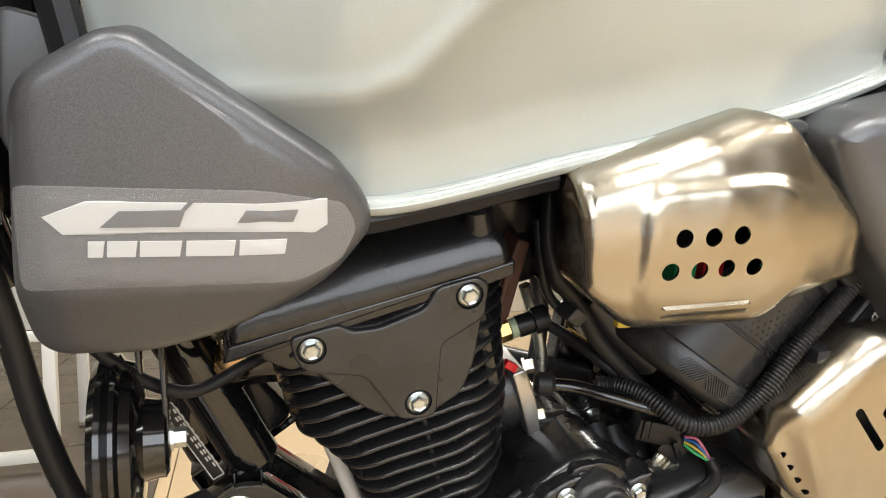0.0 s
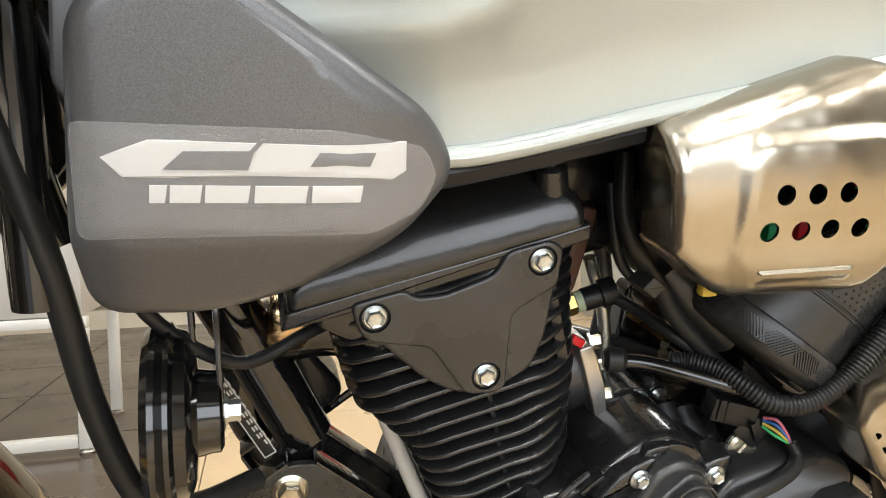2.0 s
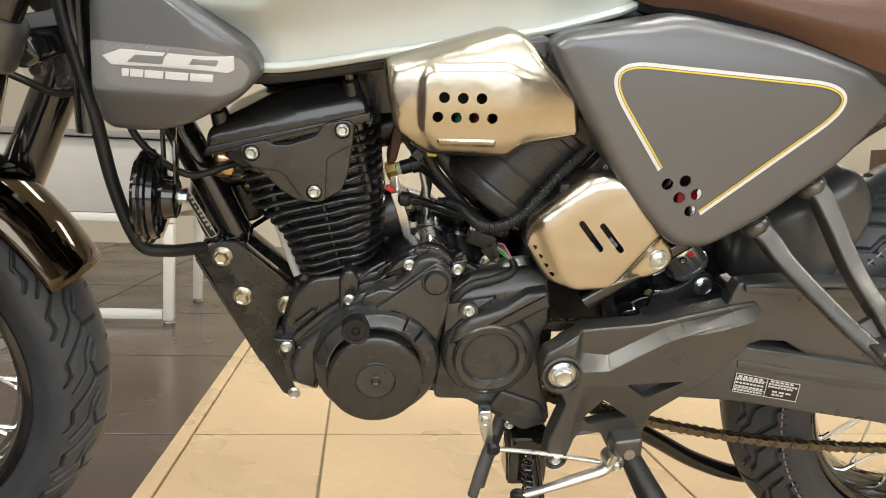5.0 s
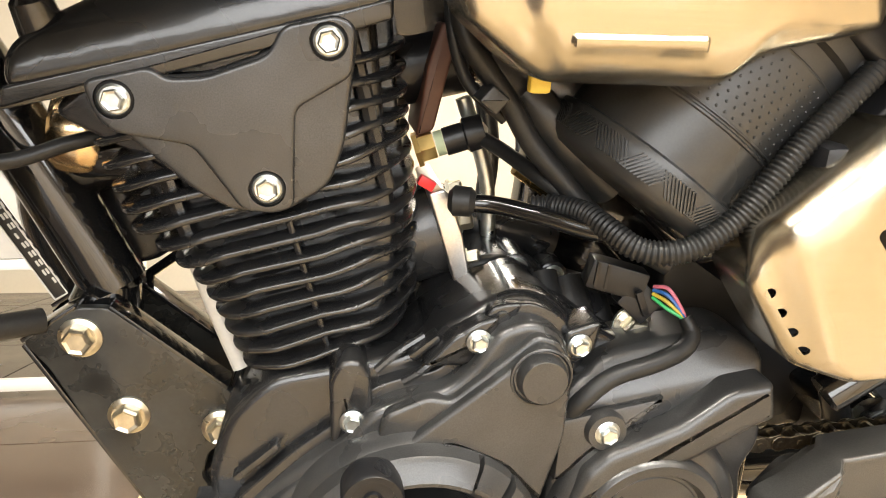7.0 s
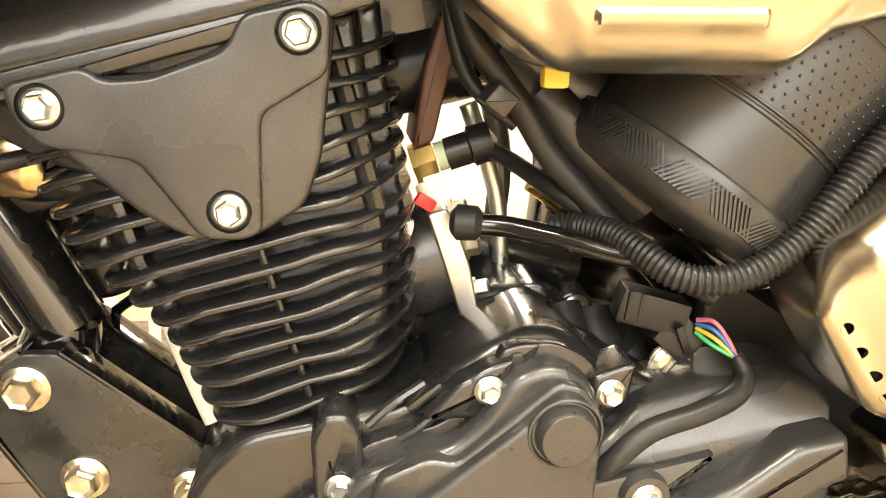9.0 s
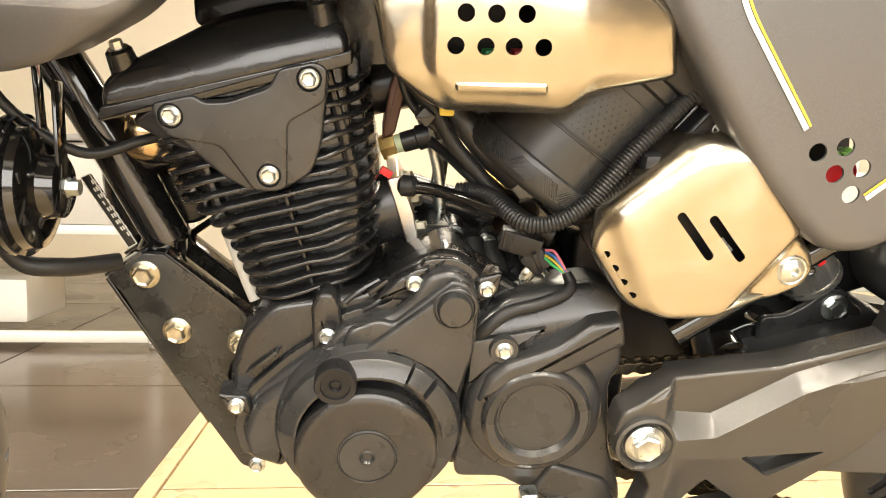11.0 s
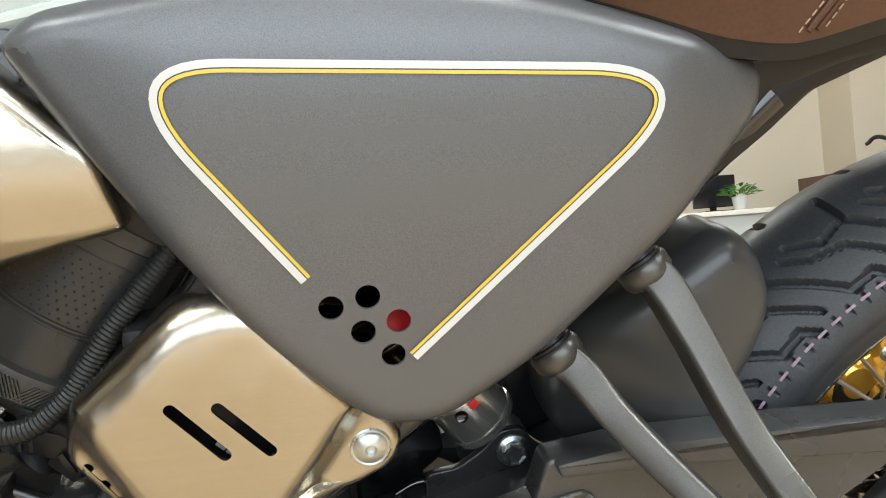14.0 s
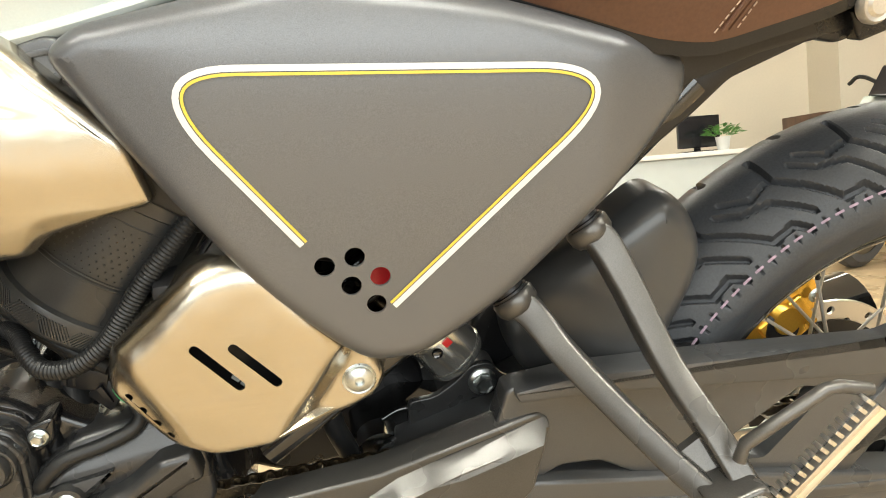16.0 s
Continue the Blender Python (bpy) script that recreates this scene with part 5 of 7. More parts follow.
    part("boss_cap", turned([(0, 0.0165), (0.0018, 0.0162), (0.0022, 0.0152), (0.0008, 0.0142), (0.0008, 0.0134), (0.006, 0.0128), (0.0078, 0.0115), (0.0082, 0)], (0.2635, -0.1115, 0.4775), n=32), CASE, gc, "round cast boss")
    for x, z in ((0.169, 0.4440), (0.2345, 0.4885), (0.2895, 0.4845), (0.0985, 0.383)):
        bolt(x, -0.0925, z, 0.0083, gc, ZINC, "case_bolt", turn=random.uniform(0, 60))
    # front sprocket cover
    spr = rounded([(0.2800, 0.456), (0.308, 0.477), (0.345, 0.485), (0.378, 0.489), (0.394, 0.482), (0.4005, 0.424), (0.392, 0.408), (0.400, 0.348), (0.415, 0.305), (0.420, 0.284), (0.384, 0.271), (0.311, 0.319), (0.273, 0.320), (0.271, 0.335), (0.278, 0.411)], 0.007, 4)

    sc = part("sprocket_cover", shell(spr, lambda x, z: -0.102 + 0.008 * ramp(0.318 - z, 0.0, 0.04) + bend(-side_of(x, z, (0.28, 0.449), (0.39, 0.470)), 0.7, 0.003), 0.005, 0.004, 0.004, 0.03), CASE, bike, "satin black front sprocket cover", smooth=35)
    sweep = rounded([(0.284, 0.400), (0.291, 0.421), (0.304, 0.433), (0.342, 0.448), (0.368, 0.468), (0.391, 0.472), (0.396, 0.449), (0.385, 0.445), (0.355, 0.427), (0.324, 0.415), (0.302, 0.400)], 0.004, 4)
    part("raised_sweep", slab(sweep, -0.119, -0.10, 0.0060, 4), CASE, sc)
    part("round_base", turned([(0, 0.0555), (0.008, 0.054), (0.012, 0.050), (0.0135, 0.043), (0.0135, 0.0)], (0.332, -0.101, 0.386), n=64), CASE, sc)
    panel = rounded([(0.279, 0.447), (0.298, 0.451), (0.337, 0.459), (0.313, 0.441), (0.310, 0.428), (0.297, 0.428), (0.278, 0.408)], 0.003, 3)
    part("upper_panel", slab(panel, -0.1065, -0.095, 0.002, 2), CASE, sc)
    foot = rounded([(0.352, 0.335), (0.40, 0.318), (0.416, 0.288), (0.385, 0.276), (0.335, 0.306)], 0.006, 4)
    part("raised_foot", slab(foot, -0.106, -0.09, 0.005, 4), CASE, sc)
    part("cover_ring", turned([(0, 0.0435), (0.004, 0.0425), (0.006, 0.040), (0.005, 0.034), (-0.001, 0.0305), (0.0005, 0.029), (0.0005, 0)], (0.332, -0.1155, 0.386), n=56), CASE, sc, "round ring with sunk centre")
    part("bolt_boss", turned([(0, 0.012), (0.006, 0.0105)], (0.3035, -0.105, 0.4415), n=24), CASE, sc)
    bolt(0.3035, -0.110, 0.4415, 0.0088, sc, ZINC, "cover_bolt", turn=20)
    bolt(0.37, -0.094, 0.278, 0.0075, sc, ZINC, "cover_bolt")
    # the rounded top of the case behind the covers, with leaf-shaped bolt lobes
    hump = rounded([(0.205, 0.470), (0.214, 0.488), (0.238, 0.505), (0.256, 0.512), (0.272, 0.509), (0.287, 0.497), (0.296, 0.484), (0.300, 0.470), (0.295, 0.44), (0.22, 0.44)], 0.012, 5)
    part("case_top", slab(hump, -0.083, 0.03, 0.009, 6), ENGINE, cc)
    part("arch_ridge", tube([(0.250, -0.083, 0.5035), (0.262, -0.084, 0.5045), (0.274, -0.084, 0.4995), (0.285, -0.083, 0.489)], 0.0022, 8), ENGINE, cc)

    def lobe(x, z, turn, size=1.0):
        c, s = math.cos(radians(turn)), math.sin(radians(turn))
        pts = [(-0.017, -0.006), (-0.006, 0.0085), (0.004, 0.0095), (0.016, 0.008), (0.0075, -0.004), (0.003, -0.0105), (-0.006, -0.009)]
        return rounded([(x + (u * c - v * s) * size, z + (u * s + v * c) * size) for u, v in pts], 0.003, 3)

    for x, z, turn in ((0.2345, 0.4885, 25), (0.2895, 0.4845, -150), (0.169, 0.4440, 80), (0.0985, 0.383, 120)):
        part("bolt_lobe", slab(lobe(x, z, turn), -0.092, -0.07, 0.0025), ENGINE, cc)
    part("cast_eye", slab(lobe(0.247, 0.499, 10, 0.8), -0.0875, -0.07, 0.0018), ENGINE, cc)
    part("eye_disc", turned([(0, 0.0042), (0.0015, 0.0042), (0.0022, 0.0034), (0.0022, 0)], (0.2475, -0.0873, 0.4995), n=18), ENGINE, cc)
    for pts in ([(0.196, -0.086, 0.463), (0.206, -0.087, 0.470), (0.219, -0.086, 0.482)], [(0.182, -0.080, 0.467), (0.193, -0.078, 0.476), (0.208, -0.074, 0.484)]):
        part("casting_ridge", tube(pts, 0.0024, 8), ENGINE, cc)
    # added black sheet: keeps the bright room from showing through behind the engine
    part("rear_gap_filler", slab(rounded([(0.285, 0.49), (0.292, 0.565), (0.36, 0.56), (0.40, 0.52), (0.40, 0.45), (0.285, 0.45)], 0.01), 0.05, 0.07, 0.004), GLOSS, cc, "black filler sheet that darkens the gap behind the engine")
    part("starter_motor", tube([(0.22, 0.04, 0.528), (0.31, 0.04, 0.500)], 0.016, 20, smooth=False), ENGINE, bike, "black cylindrical starter motor")
    for x, y, z in ((0.271, -0.018, 0.5019), (0.304, 0.009, 0.4867)):
        part("stud_boss", turned([(0, 0.0105), (0.03, 0.0098), (0.031, 0.0085)], (x, y + 0.028, z), n=20), ENGINE, cc)
        bolt(x, y - 0.003, z, 0.0092, cc, ZINC, "case_bolt", turn=12)
    # chain tensioner on the cylinder's rear
    part("tensioner_barrel", tube([(0.186, 0.005, 0.512), (0.226, 0.003, 0.5235)], 0.0315, 32, smooth=False), CASE, bike, "black round boss behind the cylinder")
    part("tensioner_flange", slab(rounded([(0.213, 0.5525), (0.2225, 0.5555), (0.2275, 0.546), (0.2345, 0.527), (0.2395, 0.5035), (0.2305, 0.4985), (0.2225, 0.524)], 0.002), -0.034, 0.035, 0.0015), ALU, bike, "bare aluminium flange")
    for x, z in ((0.2255, 0.5515), (0.233, 0.532), (0.2385, 0.509)):
        part("flange_bolt", turned([(0, 0.0068), (0.002, 0.0068), (0.002, 0.0050), (0.008, 0.0050), (0.009, 0.004), (0.009, 0)], (x, -0.022, z), (1, -0.25, 0.25), 6), PASSIVATED, bike)
    part("breather_stub", tube([(0.238, -0.018, 0.502), (0.248, -0.024, 0.506), (0.259, -0.022, 0.506), (0.271, -0.014, 0.5015)], 0.0062, 14), RUBBER, bike, "short black rubber hose")
    bm = bmesh.new()
    bar(bm, (0.208, -0.030, 0.5605), (0.2165, -0.030, 0.5555), 0.006, 0.006, 0.001)
    part("red_cap", bm, RED, bike, "small red rubber cap")


crankcase()


def intake():
    # rubber duct from the throttle body up to the air box
    a, b = Vector((0.3225, -0.055, 0.5625)), Vector((0.384, -0.055, 0.6495))
    d = (b - a).normalized()
    duct = part("intake_duct", turned([(-0.006, 0.030), (-0.004, 0.053), (-0.001, 0.0575), (0.003, 0.0600), (0.014, 0.0605), (0.0175, 0.0595), (0.019, 0.0560), (0.0445, 0.0560), (0.0452, 0.0568), (0.0462, 0.0568), (0.047, 0.0558), (0.100, 0.0565), (0.102, 0.060), (0.14, 0.062)], a, d, 64), DUCT, bike, "ribbed black rubber intake duct", smooth=40)
    s, u = frame_along(d)
    bm = bmesh.new()
    near = Vector((0, -1, 0))
    near = (near - d * near.dot(d)).normalized()
    side = d.cross(near)
    for i in range(9):
        for j in range(14):
            ang = radians(-40 + 5.2 * j + (2.6 if i % 2 else 0))
            p = a + d * (0.0515 + 0.0042 * i) + (near * math.cos(ang) + side * math.sin(ang)) * 0.0561
            bmesh.ops.create_icosphere(bm, subdivisions=1, radius=0.0008, matrix=Matrix.Translation(p))
    tagged(part("grip_dots", bm, DUCT, duct, "field of small raised dots"), kind="stuff")
    corners = [(0.0485, -45), (0.0485, 35), (0.0905, 35), (0.0905, -45)]
    line = []
    for (u0, a0), (u1, a1) in zip(corners, corners[1:] + corners[:1]):
        line += [(u0 + (u1 - u0) * k / 12, radians(a0 + (a1 - a0) * k / 12)) for k in range(12)]
    line.append(line[0])
    part("grip_border", tube([a + d * u + (near * math.cos(g) + side * math.sin(g)) * 0.0562 for u, g in line], 0.0007, 6, smooth=False), DUCT, duct, "raised border round the dots")
    bm = bmesh.new()
    for j in range(96):
        ang = radians(-95 + 2.0 * j)
        n = near * math.cos(ang) + side * math.sin(ang)
        tl = 0.0040 * (1 if (j // 10) % 2 else -1)
        bar(bm, a + d * 0.003 + n * 0.0600 - d.cross(n) * tl, a + d * 0.014 + n * 0.0604 + d.cross(n) * tl, 0.0009, 0.0020, 0, up=n)
    tagged(part("clamp_ribs", bm, DUCT, duct, "slanting ribs on the clamp band"), kind="stuff")
    tb = part("throttle_body", tube([(0.255, -0.01, 0.635), (0.295, -0.02, 0.605), (0.338, -0.03, 0.572)], 0.026, 24), ALU, bike, "cast throttle body", smooth=50)
    tb.data.materials[0] = DARKMETAL
    bm = bmesh.new()
    box(bm, 0.238, 0.285, -0.02, 0.05, 0.612, 0.66, 0.006)
    part("injector_body", bm, ENGINE, bike, "cast metal injector housing")
    part("duct_lug", slab(rounded([(0.326, 0.552), (0.328, 0.563), (0.335, 0.565), (0.348, 0.549), (0.338, 0.542)], 0.002), -0.100, -0.05, 0.003), PLASTIC, bike, "square black clamp lug")
    bm = bmesh.new()
    box(bm, 0.2455, 0.2555, -0.112, -0.105, 0.6185, 0.6290, 0.002)
    part("yellow_tab", bm, YELLOW, bike, "small yellow tab")
    part("duct_bypass", tube([(0.262, -0.045, 0.612), (0.276, -0.05, 0.597), (0.292, -0.05, 0.579), (0.314, -0.048, 0.560)], 0.0108, 18), DUCT, bike, "short black rubber bypass pipe")
    # insulator between head and throttle body
    part("inlet_stub", tube([(0.19, 0.03, 0.612), (0.245, 0.03, 0.625)], 0.022, 20, smooth=False), PLASTIC, bike, "black inlet stub")
    part("insulator", slab(rounded([(0.2085, 0.579), (0.219, 0.583), (0.232, 0.642), (0.222, 0.645), (0.214, 0.62)], 0.003), -0.004, 0.045, 0.002), mat("brown_insulator", (0.10, 0.045, 0.03), 0.5, grain=0.1), bike, "brown insulating flange")
    # air box and its ribbed wall
    bm = slab(rounded([(0.375, 0.66), (0.352, 0.70), (0.362, 0.745), (0.46, 0.77), (0.52, 0.74), (0.47, 0.65), (0.42, 0.63)], 0.01), -0.118, 0.12, 0.004)
    ab = part("air_box", bm, PLASTIC, bike, "matt black plastic air box")
    for k in range(7):
        z = 0.67 + 0.0115 * k
        bm = bmesh.new()
        bar(bm, (0.36 + 0.008 * abs(3 - k) / 3, -0.1195, z), (0.405, -0.1195, z - 0.004), 0.0025, 0.002, 0)
        part("wall_rib", bm, PLASTIC, ab)


intake()


def hoses():
    part("corrugated_hose", tube([(0.266, -0.060, 0.5525), (0.277, -0.065, 0.554), (0.288, -0.080, 0.555), (0.296, -0.095, 0.551), (0.307, -0.108, 0.5445), (0.321, -0.114, 0.544), (0.336, -0.116, 0.549), (0.353, -0.116, 0.562), (0.365, -0.116, 0.578), (0.384, -0.115, 0.603), (0.424, -0.112, 0.648), (0.45, -0.10, 0.68)], 0.0055, 16, 10, ribs=104, rib=0.0010), RUBBER, bike, "black corrugated wiring conduit", smooth=60)
    part("conduit_sleeve", tube([(0.226, -0.052, 0.5525), (0.247, -0.060, 0.553), (0.269, -0.075, 0.551), (0.290, -0.088, 0.5475), (0.300, -0.094, 0.5475)], 0.0050, 14), GLOSS, bike, "glossy black sleeve on the wiring")
    part("plug_boot", turned([(0, 0.005), (0.003, 0.0085), (0.012, 0.008), (0.015, 0.005), (0.015, 0)], (0.222, -0.051, 0.5535), (0.95, -0.3, 0.0), 20), RUBBER, bike, "black rubber plug boot")
    part("frame_pipe", tube([(0.33, -0.06, 0.555), (0.365, -0.075, 0.535), (0.41, -0.09, 0.60), (0.455, -0.095, 0.665)], 0.0095, 14), GLOSS, bike, "black steel pipe")
    part("harness", tube([(0.222, -0.05, 0.69), (0.221, -0.056, 0.66), (0.226, -0.06, 0.639), (0.236, -0.06, 0.625), (0.250, -0.06, 0.607), (0.263, -0.06, 0.587), (0.280, -0.062, 0.569), (0.295, -0.066, 0.553), (0.313, -0.072, 0.539), (0.34, -0.08, 0.525)], 0.0058, 14), RUBBER, bike, "black taped wiring harness")
    part("side_cable", tube([(0.217, -0.045, 0.67), (0.2205, -0.05, 0.640), (0.227, -0.05, 0.620), (0.237, -0.052, 0.608), (0.250, -0.052, 0.598)], 0.0034, 10), RUBBER, bike, "thin black cable")
    part("cable_clip", slab(rounded([(0.231, 0.610), (0.238, 0.618), (0.247, 0.611), (0.240, 0.603)], 0.0012), -0.074, -0.055, 0.0012), DUCT, bike, "square grey cable clip")
    for k, (p, q) in enumerate((((0.240, 0.02, 0.600), (0.262, 0.02, 0.505)), ((0.252, 0.03, 0.615), (0.258, 0.03, 0.52)), ((0.300, 0.0, 0.535), (0.345, 0.0, 0.50)), ((0.275, 0.01, 0.56), (0.325, 0.01, 0.515)))):
        part("inner_pipe", tube([p, ((p[0] + q[0]) / 2 + 0.006, p[1], (p[2] + q[2]) / 2), q], 0.005 + 0.0015 * (k % 2), 12), (ZINC, DARKMETAL, GLOSS, BRASS)[k], bike, "pipe between cylinder and duct")
    # temperature sensor
    part("sensor_hex", turned([(0, 0.011), (0.003, 0.011), (0.003, 0.0085), (0.012, 0.0085), (0.012, 0.006)], (0.2085, -0.004, 0.5715), (0.95, -0.1, 0.33), 6), BRASS, bike, "brass hexagon sensor")
    part("sensor_collar", turned([(0, 0.0075), (0.005, 0.0075)], (0.2205, -0.0055, 0.5755), (0.95, -0.1, 0.33), 18), mat("pale_green_plastic", (0.42, 0.5, 0.33), 0.5, grain=0.05), bike, "pale green plastic collar")
    part("sensor_plug", turned([(0, 0.0085), (0.012, 0.0085), (0.013, 0.0105), (0.024, 0.010), (0.024, 0.007), (0.027, 0)], (0.2255, -0.006, 0.577), (0.95, -0.1, 0.33), 20), PLASTIC, bike, "black sensor plug")
    part("sensor_lead", tube([(0.246, -0.012, 0.581), (0.258, -0.026, 0.575), (0.274, -0.054, 0.565), (0.299, -0.066, 0.549), (0.315, -0.075, 0.535)], 0.0044, 10), RUBBER, bike, "black sensor lead")
    # wiring connector behind the engine
    bm = bmesh.new()
    bar(bm, (0.303, -0.056, 0.515), (0.335, -0.062, 0.507), 0.017, 0.018, 0.002)
    bar(bm, (0.325, -0.060, 0.505), (0.340, -0.064, 0.492), 0.019, 0.018, 0.002)
    for k in range(5):
        bar(bm, (0.306 + 0.006 * k, -0.0662, 0.5225 - 0.0015 * k), (0.3045 + 0.006 * k, -0.0662, 0.5085 - 0.0015 * k), 0.0018, 0.002, 0)
    bar(bm, (0.328, -0.073, 0.507), (0.334, -0.073, 0.493), 0.004, 0.003, 0.0005)
    con = part("wiring_connector", bm, PLASTIC, bike, "black plastic wiring connector with coloured leads")
    for k, m in enumerate((GREEN, YELLOW, mat("blue_wire", (0.03, 0.14, 0.45), 0.4, grain=0.05), mat("pink_wire", (0.62, 0.17, 0.25), 0.4, grain=0.05))):
        o = 0.0021 * (k - 1.5)
        part("wire", tube([(0.337, -0.072, 0.5065 + o * 1.0), (0.342, -0.079, 0.5055 + o * 1.8), (0.348, -0.083, 0.500 + o), (0.353, -0.084, 0.494)], 0.0011, 6), m, con, "thin coloured wire")
    part("taped_lead", tube([(0.352, -0.084, 0.496), (0.355, -0.088, 0.488), (0.349, -0.093, 0.481), (0.331, -0.098, 0.4755), (0.306, -0.102, 0.4700), (0.290, -0.103, 0.457), (0.284, -0.098, 0.445)], [0.0038, 0.0052, 0.0054, 0.0052, 0.0052, 0.0052], 14), RUBBER, bike, "grey taped wiring lead")
    for x, z, r in ((0.285, 0.472, 0.009), (0.30, 0.468, 0.011), (0.318, 0.455, 0.010)):
        part("lead", tube([(x, -0.03, z + 0.03), (x + 0.004, -0.055, z), (x - 0.01, -0.065, z - 0.03)], r, 12), RUBBER, bike, "black rubber lead")
    part("injector", turned([(0, 0.011), (0.015, 0.011), (0.016, 0.014), (0.024, 0.014), (0.025, 0.009), (0.034, 0.008), (0.034, 0)], (0.316, -0.02, 0.462), (-0.1, -0.6, 0.75), 20), PLASTIC, bike, "black sensor body")
    bolt(0.333, -0.060, 0.4799, 0.0145, bike, PASSIVATED, "frame_bolt", turn=10)
    part("frame_bolt_washer", turned([(0, 0.0125), (0.002, 0.0125)], (0.333, -0.058, 0.4799), n=24), ZINC, bike)


hoses()

# ---- frame, wheels and running gear ----
REAR, FRONT = Vector((1.030, 0, 0.318)), Vector((-0.437, 0, 0.302))


def frame_parts():
    part("down_tube", tube([(-0.135, 0, 0.83), (-0.085, 0, 0.72), (-0.018, 0, 0.594), (0.032, 0, 0.488)], 0.019, 24, 6), GLOSS, bike, "gloss black steel down tube")
    lab = slab(rounded([(-0.0255, 0.545), (-0.0185, 0.548), (0.012, 0.491), (0.005, 0.487)], 0.0015, 2), -0.0215, -0.0185, 0.0004)
    pl = part("data_plate", lab, mat("black_label", (0.012, 0.012, 0.012), 0.4, grain=0.1), bike, "small black data plate with white border")
    for k in range(3):
        for j in range(9):
            if (j * 7 + k * 3) % 8 == 0:
                continue
            t = 0.06 + 0.098 * j
            x, z = -0.0228 + 0.0016 + 0.029 * t + 0.0018 * k, 0.5455 - 0.0545 * t + 0.0009 * k
            bm = bmesh.new()
            bar(bm, (x, -0.0218, z), (x + 0.0016, -0.0218, z - 0.0030), 0.0011, 0.0006, 0)
            part("label_bar", bm, WHITE, pl)
    for a, b in (((-0.0255, 0.545), (0.005, 0.487)), ((-0.0185, 0.548), (0.012, 0.491)), ((-0.0255, 0.545), (-0.0185, 0.548)), ((0.005, 0.487), (0.012, 0.491))):
        bm = bmesh.new()
        bar(bm, (a[0], -0.0218, a[1]), (b[0], -0.0218, b[1]), 0.0007, 0.0006, 0)
        part("label_border", bm, WHITE, pl)
    plate = rounded([(-0.0115, 0.467), (0.019, 0.487), (0.0365, 0.4865), (0.098, 0.433), (0.106, 0.420), (0.103, 0.400), (0.086, 0.392), (0.080, 0.374), (0.086, 0.364), (0.083, 0.340), (0.104, 0.286), (0.100, 0.279), (0.088, 0.282), (0.062, 0.328), (0.026, 0.394), (0.001, 0.450)], 0.005, 4)
    for y0, y1 in ((-0.0335, -0.0285), (0.0335, 0.0285)):
        ep = part("engine_mount_plate", slab(plate, y0, y1, 0.0015), GLOSS, bike, "black steel engine mounting plate with three bolts", smooth=30)
        ep.data.materials[0] = mat("satin_black_steel", (0.020, 0.020, 0.018), 0.3, coat=0.1, grain=0.15, vary=0.5, vsize=45, rvary=0.12)
        bm = bmesh.new()
        s = -1 if y0 < 0 else 1
        for a, b in (((-0.0115, 0.467), (0.019, 0.487)), ((0.0365, 0.4865), (0.098, 0.433)), ((-0.0105, 0.465), (0.062, 0.328))):
            bar(bm, (a[0], y0 - s * 0.009, a[1]), (b[0], y0 - s * 0.009, b[1]), 0.003, 0.018, 0.001)
        part("plate_flange", bm, GLOSS, ep)
    for x, z, t in ((0.020, 0.4690, 8), (0.0415, 0.4185, 25), (0.0935, 0.4075, 14)):
        bolt(x, -0.0335, z, 0.0145, bike, PASSIVATED, "engine_mount_bolt", turn=t)
    bolt(0.1015, -0.0335, 0.2835, 0.0095, bike, ZINC, "plate_bolt", turn=4)
    part("mount_boss", tube([(0.03, 0.0, 0.492), (0.026, 0.0, 0.476)], [0.017, 0.021], 20, smooth=False), GLOSS, bike)
    part("mount_bushing", tube([(0.086, -0.028, 0.368), (0.086, 0.028, 0.368)], 0.008, 14, smooth=False), PLASTIC, bike)
    part("cross_tube", tube([(0.075, -0.028, 0.35), (0.075, 0.028, 0.35)], 0.009, 14, smooth=False), GLOSS, bike)
    part("front_drain_pipe", tube([(0.082, -0.02, 0.512), (0.098, -0.03, 0.47), (0.107, -0.035, 0.448)], 0.0055, 12), mat("pale_plastic_pipe", (0.55, 0.53, 0.48), 0.4, grain=0.05), bike, "pale plastic pipe")
    part("exhaust_header", tube([(0.080, 0.0, 0.567), (0.035, 0.005, 0.568), (0.002, 0.02, 0.548), (-0.004, 0.04, 0.505), (0.020, 0.055, 0.447), (0.080, 0.06, 0.395), (0.15, 0.065, 0.35), (0.22, 0.08, 0.275), (0.4, 0.09, 0.25)], 0.0225, 24), GLOSS, bike, "black exhaust header pipe")
    part("exhaust_stub", turned([(0, 0.026), (0.018, 0.026), (0.02, 0.03), (0.03, 0.03), (0.03, 0.02)], (0.085, 0.0, 0.568), (-1, 0, -0.25), 28), ENGINE, bike, "black exhaust port collar")
    part("exhaust_collar", turned([(0, 0.0235), (0.004, 0.0260), (0.010, 0.0265), (0.022, 0.0260), (0.026, 0.0235)], (0.036, 0.004, 0.5765), (-1, 0, 0.1), 32), mat("bronzed_steel", (0.62, 0.45, 0.26), 0.18, 1.0, grain=0.06, vary=0.25, vsize=40, rvary=0.05), bike, "bronze tinted exhaust collar")
